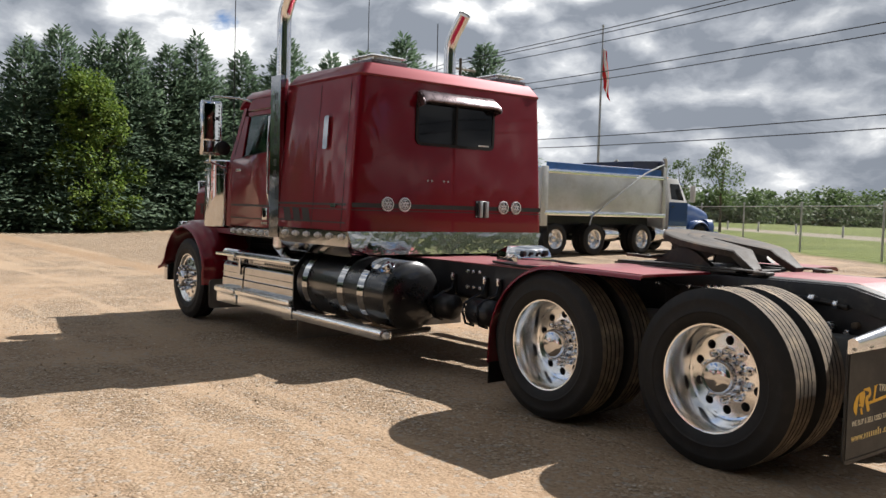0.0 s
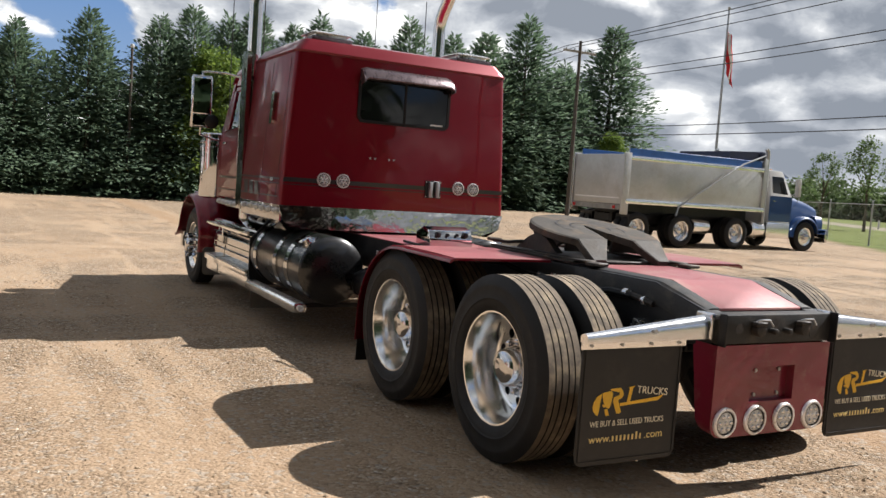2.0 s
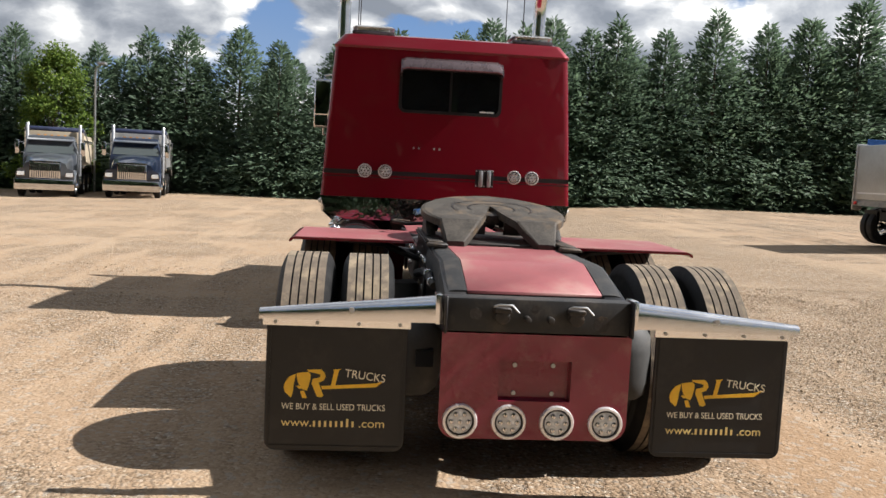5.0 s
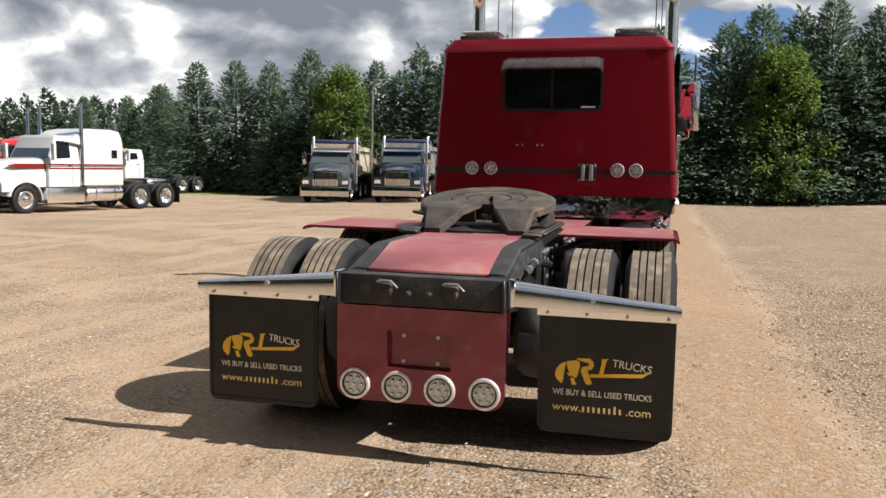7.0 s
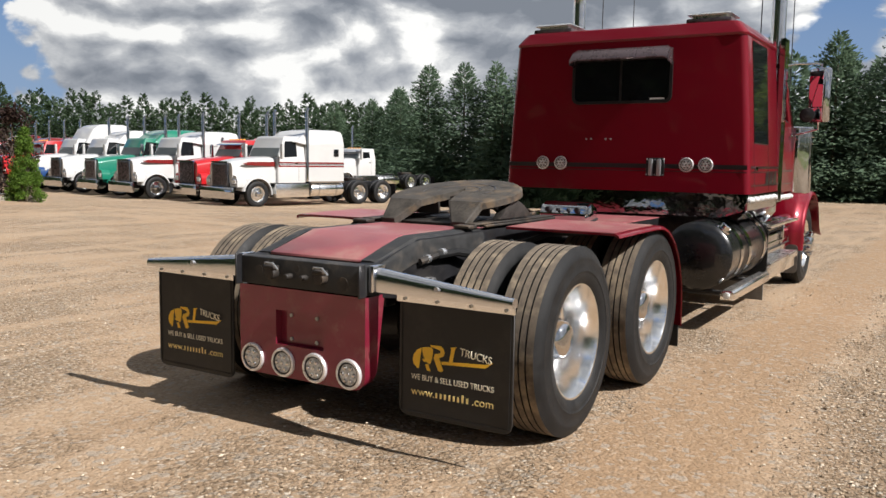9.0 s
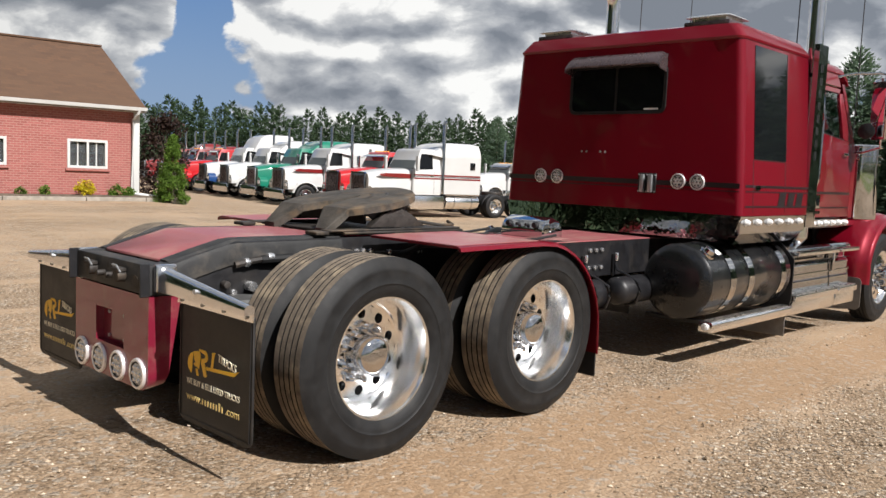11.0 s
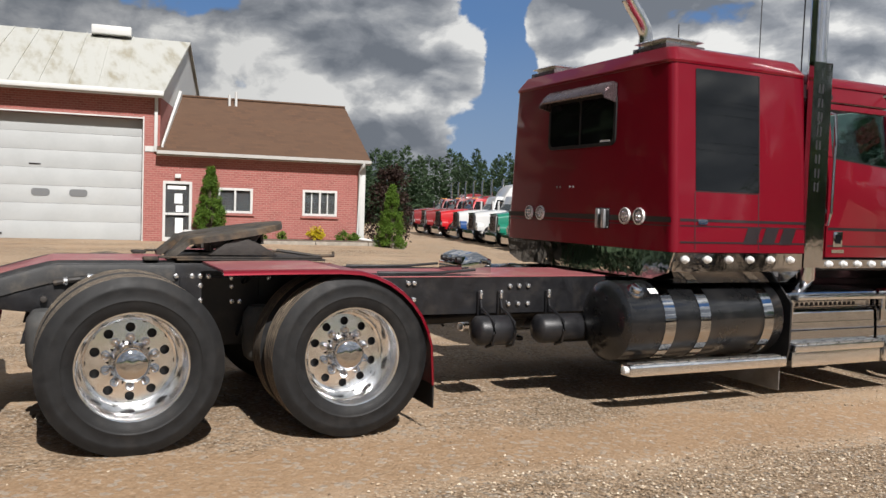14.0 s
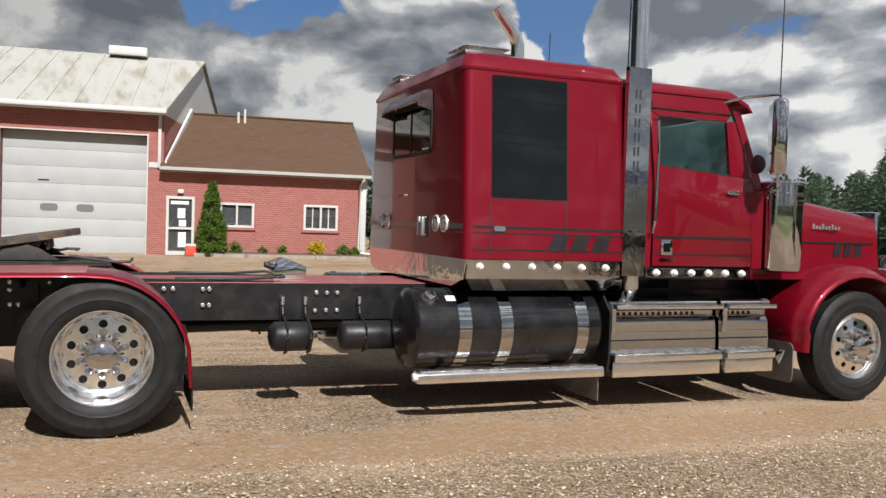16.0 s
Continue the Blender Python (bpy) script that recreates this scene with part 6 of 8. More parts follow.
# bonnet, grille and front fenders
bm = nb()
sec = []
for y, w, zt in ((9.99, 1.02, 1.93), (10.25, 0.99, 1.925), (10.9, 0.93, 1.87), (11.5, 0.87, 1.80), (11.92, 0.84, 1.745)):
    sec.append([(-w - 0.05, y, 1.08), (-w, y, 1.45), (-w + 0.01, y, zt - 0.16), (-w + 0.06, y, zt - 0.05), (-w + 0.18, y, zt), (-w * 0.4, y, zt + 0.045), (0, y, zt + 0.06),
                (w * 0.4, y, zt + 0.045), (w - 0.18, y, zt), (w - 0.06, y, zt - 0.05), (w - 0.01, y, zt - 0.16), (w, y, 1.45), (w + 0.05, y, 1.08)])
loft(bm, sec, True, True)
hood = part("bonnet", bm, "red", truck, "long maroon bonnet", angle=50)
for s in (-1, 1):
    for z0, z1 in ((1.44, 1.46), (1.31, 1.325)):
        bm = nb()
        vs = [bm.verts.new((s * (w + 0.0035), y, z)) for y, w, z in ((10.30, 0.99, z0), (11.85, 0.85, z0), (11.85, 0.85, z1), (10.30, 0.99, z1))]
        bm.faces.new(vs)
        part("pinstripe", bm, "stripe", hood)
    for k in range(3):
        y = 11.22 + k * 0.16
        bm = nb()
        wv = lambda yy, z: s * (0.93 - (yy - 10.9) * 0.098 + 0.006 + (0.05 * (1.45 - z) / 0.37 if z < 1.45 else 0))
        bm.faces.new([bm.verts.new((wv(yy, z), yy, z)) for yy, z in ((y, 1.31), (y + 0.11, 1.31), (y + 0.155, 1.44), (y + 0.045, 1.44))])
        part("slanted_bar", bm, "stripe", hood)
    # script badge as a row of chrome bars
    bm = nb()
    for k in range(9):
        y = 10.92 + k * 0.042
        box(bm, s * 0.928 - 0.012, s * 0.928 + 0.012, y, y + 0.026, 1.585, 1.62 + 0.02 * (k % 3 == 0))
    part("script_badge", bm, "bolt", hood)
grille = part("grille_surround", boxed(-0.80, 0.80, 11.921, 12.02, 0.80, 1.79, 0.03), "chrome", truck, "chrome grille surround")
for k in range(14):
    part("grille_bar", boxed(-0.66 + k * 0.10, -0.62 + k * 0.10, 12.021, 12.04, 0.88, 1.70, 0.006, 1), "chrome", grille)
part("bumper", boxed(-1.20, 1.20, 12.10, 12.24, 0.32, 0.74, 0.05), "chrome", truck, "wide chrome front bumper")
part("bumper_bracket", boxed(-0.44, 0.44, 11.9, 12.098, 0.55, 0.70), "black", truck)
for s in (-1, 1):
    bm = nb()
    rings = []
    C, Rf = (FRONT, 0.46), 0.75
    line = [(C[0] - 0.80, 0.40), (C[0] - 0.79, 0.55)]
    for k in range(13):
        a = radians(168 - 150 * k / 12)
        line.append((C[0] - 0.02 + (Rf + 0.06) * math.cos(a), C[1] + 0.02 + Rf * math.sin(a)))
    line += [(C[0] + 0.86, 0.62), (C[0] + 0.95, 0.60)]
    for i, (y, z) in enumerate(line):
        j, l = min(i + 1, len(line) - 1), max(i - 1, 0)
        d = Vector((0, line[j][0] - line[l][0], line[j][1] - line[l][1])).normalized()
        nr = Vector((0, -d.z, d.y))
        p = Vector((0, y, z))
        q = [(0.62, -0.02), (0.80, 0.0), (1.02, 0.012), (1.13, 0.0), (1.18, -0.02), (1.20, -0.045), (1.255, -0.055), (1.285, -0.075), (1.29, -0.105), (1.27, -0.11), (1.18, -0.08), (1.0, -0.03), (0.62, -0.035)]
        rings.append([Vector((s * x, 0, 0)) + p + nr * h for x, h in q])
    loft(bm, rings, True, True)
    fen = part("front_fender", bm, "red", truck, "flared maroon front fender", angle=60)
    part("inner_guard", prism(nb(), [(FRONT - 0.70, 0.85), (FRONT + 0.75, 0.85), (FRONT + 0.85, 1.2), (FRONT - 0.85, 1.2)], "x", s * 0.60, s * 0.62), "black", fen)
    part("splash_flap", prism(nb(), rrect(s * 1.0 - 0.25, s * 1.0 + 0.25, 0.10, 0.48, 0.05, 3), "y", FRONT - 0.86, FRONT - 0.85), "grey_flap", fen)
    bm = nb()
    prism(bm, [(s * 1.0 - 0.15, 0.40), (s * 1.0 - 0.08, 0.26), (s * 1.0, 0.36), (s * 1.0 + 0.08, 0.26), (s * 1.0 + 0.15, 0.40), (s * 1.0 + 0.09, 0.40), (s * 1.0, 0.30), (s * 1.0 - 0.09, 0.40)], "y", FRONT - 0.865, FRONT - 0.8605)
    part("flap_mark", bm, "paper", fen)
    hl = part("headlamp", boxed(min(s * 0.86, s * 1.12), max(s * 0.86, s * 1.12), 11.75, 11.95, 1.02, 1.2, 0.04), "chrome", truck, "chrome headlamp pod")
    part("lens", boxed(min(s * 0.88, s * 1.10), max(s * 0.88, s * 1.10), 11.951, 11.96, 1.04, 1.18), "lens", hl)
    # air cleaner canister
    bm = nb()
    m = Matrix.Translation((s * 1.18, 10.27, 0)) @ AX["z"]
    lathe(bm, [(1.155, 0.001), (1.16, 0.15), (1.18, 0.195), (1.21, 0.200), (1.80, 0.200), (1.805, 0.207), (1.835, 0.207), (1.84, 0.200), (1.885, 0.200), (1.89, 0.212), (1.905, 0.212), (1.91, 0.20), (1.985, 0.20), (1.99, 0.213), (2.005, 0.213), (2.02, 0.19), (2.03, 0.001)], 48, m)
    ac = part("air_cleaner", bm, "chrome", truck, "tall chrome air cleaner canister")
    part("clamp", cyl(nb(), "x", (s * 1.18, 10.27 - 0.20, 1.86), 0.02, -0.05, 0.05, 10), "chrome", ac)
    part("intake_pipe", tube(nb(), [(s * 1.02, 10.27, 1.60), (s * 0.90, 10.27, 1.60)], 0.07, 12), "black", ac)
    # stack with perforated guard plate
    sx, sy = s * 1.19, 8.60
    pts = [(sx, sy, 1.0), (sx, sy, 3.45), (sx, sy, 3.56), (sx, sy - 0.03, 3.65), (sx, sy - 0.09, 3.74), (sx, sy - 0.20, 3.86), (sx, sy - 0.27, 3.95)]
    bm = nb()
    tube(bm, pts, 0.078, 28, False)
    st = part("exhaust_pipe", bm, "stack_chrome", truck, "tall chrome exhaust stack with curved tip", angle=60)
    part("stack_bore", tube(nb(), [(sx, sy - 0.19, 3.85), (sx, sy - 0.262, 3.94)], 0.07, 20), "seam", st)
    part("stack_elbow", tube(nb(), [(sx, sy, 1.12), (sx, sy, 1.02), (sx - s * 0.05, sy, 0.95), (sx - s * 0.25, sy, 0.93), (sx - s * 0.6, sy, 0.93)], 0.075, 20), "chrome", st)
    bm = nb()
    gx = s * 1.305
    prism(bm, [(gx - s * 0.05, sy - 0.165), (gx, sy - 0.165), (gx, sy + 0.065), (gx - s * 0.12, sy + 0.12), (gx - s * 0.122, sy + 0.116), (gx - s * 0.004, sy + 0.061), (gx - s * 0.004, sy - 0.161), (gx - s * 0.05, sy - 0.161)], "z", 1.12, 2.91)
    g = part("stack_guard", bm, "sheet_chrome", st, "polished guard plate with cut-outs")
    # plain dark cut-out bars down the face, and round perforations along the edge
    for k in range(8):
        z = 2.68 - k * 0.122
        cb = nb()
        for q in (-0.094, -0.054):
            box(cb, gx, gx + s * 0.0015, sy + q, sy + q + 0.017, z - 0.038, z + 0.038)
        part("cut_out", cb, "letter", g)
    cb = finish(cyl(nb(), "y", (0, 0, 0), 0.013, 0, 0.0022, 8), "perforation", "letter")
    for k in range(34):
        part("perforation", cb, None, g, "", Matrix.Translation((gx - s * 0.05, sy + 0.089, 1.25 + k * 0.048)))
    part("guard_bracket", boxed(min(s * 1.20, gx - s * 0.005), max(s * 1.20, gx - s * 0.005), sy - 0.09, sy + 0.09, 1.6, 1.64), "black", g)
    part("guard_bracket", boxed(min(s * 1.20, gx - s * 0.005), max(s * 1.20, gx - s * 0.005), sy - 0.09, sy + 0.09, 2.6, 2.64), "black", g)

# fuel tanks with straps and step bars
for s in (-1, 1):
    dy = 0.0 if s > 0 else -0.22
    ta, tb, tr, tx, tz = 6.60 + dy, 8.30 + dy, 0.33, s * 0.935, 0.655
    bm = nb()
    lathe(bm, [(ta - 0.045, 0.001), (ta - 0.042, 0.10), (ta - 0.03, 0.22), (ta - 0.003, 0.30), (ta + 0.02, tr - 0.008), (ta + 0.03, tr), (tb - 0.03, tr), (tb - 0.015, tr - 0.01), (tb + 0.02, 0.28), (tb + 0.05, 0.12), (tb + 0.055, 0.001)], 64, Matrix.Translation((tx, 0, tz)) @ AX["y"])
    tank = part("fuel_tank", bm, "tank", truck, "black cylindrical fuel tank with chrome straps", angle=35)
    for yy in (7.015, 7.385, 8.10):
        yy += dy
        bm = nb()
        lathe(bm, [(yy - 0.055, tr + 0.001), (yy - 0.055, tr + 0.006), (yy + 0.055, tr + 0.006), (yy + 0.055, tr + 0.001)], 64, Matrix.Translation((tx, 0, tz)) @ AX["y"])
        part("strap", bm, "sheet_chrome", tank)
    mm = Matrix.Translation((tx, 6.74 + dy, tz)) @ Matrix.Rotation(radians(s * 38), 4, "Y")
    bm = nb()
    lathe(bm, [(tr - 0.02, 0.075), (tr + 0.012, 0.072), (tr + 0.014, 0.05), (tr + 0.05, 0.048), (tr + 0.055, 0.04), (tr + 0.057, 0.001)], 24, mm @ AX["z"])
    part("filler_cap", bm, "chrome", tank)
    part("warning_label", boxed(-0.03, 0.03, 0.14, 0.22, tr + 0.001, tr + 0.0025, m=mm), "paper", tank)
    bm = nb()
    x0, x1 = s * 1.17, s * 1.30
    prism(bm, [(min(x0, x1), 0.255), (max(x0, x1), 0.255), (max(x0, x1), 0.325), (max(x0, x1) - 0.02, 0.345), (min(x0, x1) + 0.02, 0.345), (min(x0, x1), 0.325)], "y", ta + 0.01, tb + 0.0, 0.006)
    stp = part("tank_step", bm, "alu", truck, "polished step bar below the fuel tank")
    part("step_lamp", cyl(nb(), "y", (s * 1.235, ta + 0.01, 0.30), 0.032, -0.03, 0.0, 16, 0.006), "lens", stp)
    part("step_tread", boxed(min(x0, x1) + 0.025, max(x0, x1) - 0.025, ta + 0.05, tb - 0.05, 0.3455, 0.352), "tread_plate", stp)
    for yy in (ta + 0.3, tb - 0.3):
        part("step_bracket", boxed(min(s * 0.5, s * 1.20), max(s * 0.5, s * 1.20), yy - 0.03, yy + 0.03, 0.262, 0.30, 0.005, 1), "black", stp)
    part("under_flap", boxed(min(s * 0.40, s * 1.24), max(s * 0.40, s * 1.24), tb - 0.02, tb - 0.008, 0.03, 0.27, 0.004, 1), "grey_flap", stp)
    part("heat_shield", prism(nb(), [(s * 0.55, 0.28), (s * 1.22, 0.28), (s * 1.25, 0.40), (s * 1.25, 0.80), (s * 1.10, 0.96), (s * 0.55, 0.96)], "y", tb + 0.07, tb + 0.09), "black", truck)
    # step boxes under the door
    ba = tb + 0.11
    for k, (b0, b1) in enumerate(((ba, 9.58), (9.62, 10.20))):
        bm = nb()
        pts = [(0.60, 0.30), (1.15, 0.30), (1.17, 0.40), (1.17, 0.54), (1.155, 0.545), (1.155, 0.70), (1.10, 0.74), (1.10, 0.80), (1.17, 0.81), (1.17, 0.88), (1.13, 0.905), (0.60, 0.905)]
        prism(bm, [(s * x, z) for x, z in pts], "y", b0, b1, 0.006, 1)
        bx = part("step_box", bm, "sheet_chrome", truck, "polished battery and tool step box", angle=4)
        hole = None
        for j in range(14 if k == 0 else 5):
            yy = b0 + 0.14 + j * 0.062
            if yy < b1 - 0.08:
                hole = hole or finish(cyl(nb(), "x", (0, 0, 0), 0.016, -0.003, 0.003, 8), "vent_hole", "seam")
                part("vent_hole", hole, None, bx, "", Matrix.Translation((s * 1.102, yy, 0.77)))
        part("upper_rail", boxed(min(s * 1.175, s * 1.275), max(s * 1.175, s * 1.275), b0 + 0.02, b1 - 0.01, 0.825, 0.865, 0.008), "alu", bx)
        part("lower_step", boxed(min(s * 1.152, s * 1.285), max(s * 1.152, s * 1.285), b0 + 0.01, b1 - 0.01, 0.365, 0.43, 0.010), "alu", bx)
        part("step_tread", boxed(min(s * 1.165, s * 1.275), max(s * 1.165, s * 1.275), b0 + 0.03, b1 - 0.03, 0.4303, 0.440), "tread_plate", bx)
        part("kick_panel", boxed(min(s * 1.13, s * 1.25), max(s * 1.13, s * 1.25), b0 + 0.01, b1 - 0.01, 0.23, 0.362, 0.006), "alu", bx)
        part("rail_post", boxed(min(s * 1.10, s * 1.19), max(s * 1.10, s * 1.19), b0 + 0.02, b0 + 0.07, 0.60, 0.824, 0.006, 1), "chrome", bx)
        for z0 in (0.542, 0.742):
            part("panel_gap", boxed(min(s * 1.156, s * 1.1735), max(s * 1.156, s * 1.1735), b0 + 0.008, b1 - 0.008, z0, z0 + 0.006), "seam", bx)
        part("ridge", boxed(min(s * 1.158, s * 1.172), max(s * 1.158, s * 1.172), b0 + 0.01, b1 - 0.01, 0.60, 0.612), "chrome", bx)
part("engine_block", boxed(-0.40, 0.40, 9.6, 11.5, 0.55, 1.30, 0.05), "black", truck)
part("gearbox", boxed(-0.28, 0.28, 8.4, 9.55, 0.50, 0.95, 0.08), "black", truck)


# ---- parked vehicles ----
def add_wheel(parent, x, y, z, side, dual, k=0.95):
    """A lighter wheel for far trucks, on the shared meshes."""
    m = Matrix.Translation((x, y, z)) @ (Matrix() if side > 0 else Matrix.Rotation(math.pi, 4, "Z")) @ Matrix.Scale(k, 4)
    w = part("wheel", MESH["far_rear" if dual else "far_front"], None, parent, "", m)
    part("tyre", MESH["far_tyre"], None, w, "", m)
    if dual:
        part("inner_tyre", MESH["far_tyre"], None, w, "", m @ Matrix.Translation((-0.335, 0, 0)))
    part("hub_cover", MESH["rear_hub" if dual else "front_hub"], None, w, "", m)
    return w


def nose(t, paint, fender, grille, L, hz, w0, w1, drop=0.32):
    """Bonnet, grille, lamps, fenders and bumper, ahead of the cab at y = -0.95; L is how far the grille stands before the axle."""
    bm = nb()
    sec = []
    for f in (0.0, 0.3, 0.7, 1.0):
        y = -0.95 + (L + 0.95) * f
        w, zt = w0 + (w1 - w0) * f, hz - drop * f * f - 0.05 * f
        sec.append([(-w, y, 0.95), (-w, y, zt - 0.22), (-w + 0.08, y, zt - 0.06), (-w * 0.55, y, zt), (0, y, zt + 0.04), (w * 0.55, y, zt), (w - 0.08, y, zt - 0.06), (w, y, zt - 0.22), (w, y, 0.95)])
    loft(bm, sec, True, True)
    part("bonnet", bm, paint, t, angle=55)
    gz = hz - drop - 0.09
    g = part("grille", boxed(-w1 * 0.72, w1 * 0.72, L + 0.003, L + 0.07, 0.78, gz, 0.04), grille, t, "upright grille")
    for k in range(13):
        x = -w1 * 0.60 + k * w1 * 0.1
        part("grille_bar", boxed(x - 0.012, x + 0.012, L + 0.071, L + 0.085, 0.86, gz - 0.08), "visor_metal" if grille != "chrome" else "seam", g)
    part("grille_frame", prism(nb(), [(-w1 * 0.75, gz), (w1 * 0.75, gz), (w1 * 0.70, gz + 0.06), (-w1 * 0.70, gz + 0.06)], "y", L, L + 0.09), "chrome", g)
    part("bumper", boxed(-1.20, 1.20, L + 0.13, L + 0.28, 0.32, 0.80, 0.05), "chrome", t, "chrome bumper")
    part("chassis_nose", boxed(-0.5, 0.5, L - 0.5, L + 0.129, 0.5, 0.8), "black", t)
    for s in (-1, 1):
        bm = nb()
        rings = []
        for k in range(13):
            a = radians(185 - 175 * k / 12)
            y, z = 0.66 * math.cos(a), 0.53 + 0.64 * math.sin(a)
            d = Vector((0, math.cos(a), math.sin(a)))
            rings.append([Vector((s * x, y, z)) + d * h for x, h in ((0.6, 0.03), (1.05, 0.05), (1.17, 0.03), (1.21, -0.03), (1.19, -0.05), (1.05, 0.0), (0.6, -0.02))])
        # carry the arch forward to the lamp
        loft(bm, rings, True, True)
        f = part("fender", bm, fender, t, angle=60)
        bm = nb()
        loft(bm, [[(s * x, y, z) for x, z in ((w1 * 0.72, 0.80), (1.16, 0.80), (1.17, 1.02), (1.08, 1.22), (w1 * 0.72, 1.30))] for y in (0.52, L - 0.02)], True, True)
        part("fender_front", bm, fender, f, angle=60)
        hl = part("headlamp", boxed(min(s * 0.80, s * 1.13), max(s * 0.80, s * 1.13), L - 0.019, L + 0.02, 0.90, 1.12, 0.03), "chrome", t)
        part("lens", boxed(min(s * 0.83, s * 1.10), max(s * 0.83, s * 1.10), L + 0.0205, L + 0.03, 0.93, 1.09, 0.01, 1), "lens", hl)
        add_wheel(t, s * 1.04, 0, 0.51, s, False)


def cab_shell(t, paint, zr, zc, w=1.15, y0=-0.96, y1=-2.35, visor=True):
    """Cab with a slanted windscreen; side glass is set into the doors."""
    bm = nb()
    lean = 0.35
    loft(bm, [[(x, y, z) for x, y in rrect(-ww, ww, y1, yf, 0.06, 3)] for z, ww, yf in ((0.95, w, y0), (zc, w, y0), (zc + 0.02, w - 0.01, y0 - 0.02), (zr - 0.12, w - 0.14, y0 - lean), (zr - 0.03, w - 0.17, y0 - lean - 0.06), (zr, w - 0.3, y0 - lean - 0.2))])
    c = part("cab", bm, paint, t, angle=50)
    k = (zr - 0.2 - zc)
    bm = nb()
    loft(bm, [[(x, y0 - 0.02 - lean * f + 0.012, z) for x in (-(w - 0.10 - 0.13 * f), w - 0.10 - 0.13 * f)] + [(x, y0 - 0.02 - lean * f + 0.002, z) for x in (w - 0.10 - 0.13 * f, -(w - 0.10 - 0.13 * f))] for f, z in ((0.06, zc + 0.08), (0.97, zr - 0.16))])
    part("windscreen", bm, "screen", c)
    for s in (-1, 1):
        bm = nb()
        pts = [(y0 - 0.22, zc + 0.06), (y0 - 0.95, zc + 0.10), (y0 - 0.95, zr - 0.22), (y0 - 0.42, zr - 0.22)]
        xx = lambda z: s * (w - 0.01 - 0.13 * max(0, z - zc) / max(0.1, zr - 0.12 - zc) + 0.006)
        bm.faces.new([bm.verts.new((xx(z), y, z)) for y, z in pts])
        part("door_glass", bm, "glass_dark", c)
        part("door_gap", boxed(min(s * w, s * (w + 0.004)), max(s * w, s * (w + 0.004)), y0 - 1.02, y0 - 1.01, 1.0, zc), "seam", c)
        part("door_handle", boxed(min(s * w, s * (w + 0.02)), max(s * w, s * (w + 0.02)), y0 - 0.95, y0 - 0.82, zc - 0.2, zc - 0.16), "chrome", c)
        m = part("mirror", boxed(min(s * 1.27, s * 1.45), max(s * 1.27, s * 1.45), y0 - 0.12, y0 + 0.0, zc + 0.0, zc + 0.62, 0.04), paint if paint == "white_paint" else "chrome", t)
        part("mirror_arm", tube(nb(), [(s * 1.02, y0 - 0.2, zc + 0.55), (s * 1.30, y0 - 0.06, zc + 0.5)], 0.015, 6), "chrome", m)
        part("mirror_arm", tube(nb(), [(s * 1.1, y0 - 0.1, zc + 0.05), (s * 1.30, y0 - 0.06, zc + 0.1)], 0.015, 6), "chrome", m)
    if visor:
        part("sun_visor", prism(nb(), [(y0 - lean - 0.05, zr - 0.10), (y0 - lean + 0.22, zr - 0.20), (y0 - lean + 0.23, zr - 0.24), (y0 - lean - 0.03, zr - 0.16)], "x", -(w - 0.14), w - 0.14), "chrome", c)
    for x in (-0.55, -0.28, 0, 0.28, 0.55) if visor else ():
        part("roof_lamp", boxed(x - 0.05, x + 0.05, y0 - lean - 0.30, y0 - lean - 0.18, zr - 0.01, zr + 0.04, 0.01), "amber", c)
    return c


def chassis(t, y_end, axles, dual=True):
    for s in (-1, 1):
        part("frame_rail", boxed(min(s * 0.34, s * 0.44), max(s * 0.34, s * 0.44), y_end, 0.4, 0.66, 0.95, 0.008, 1), "black", t)
        for y in axles:
            add_wheel(t, s * 1.07, y, 0.51, s, dual)
    for y in axles:
        part("axle", cyl(nb(), "x", (0, y, 0.51), 0.09, -0.75, 0.75, 12), "black", t)
    part("rear_cross_member", boxed(-0.339, 0.339, y_end, y_end + 0.12, 0.70, 0.92), "black", t)
    part("front_axle", cyl(nb(), "x", (0, 0, 0.51), 0.06, -0.95, 0.95, 10), "black", t)


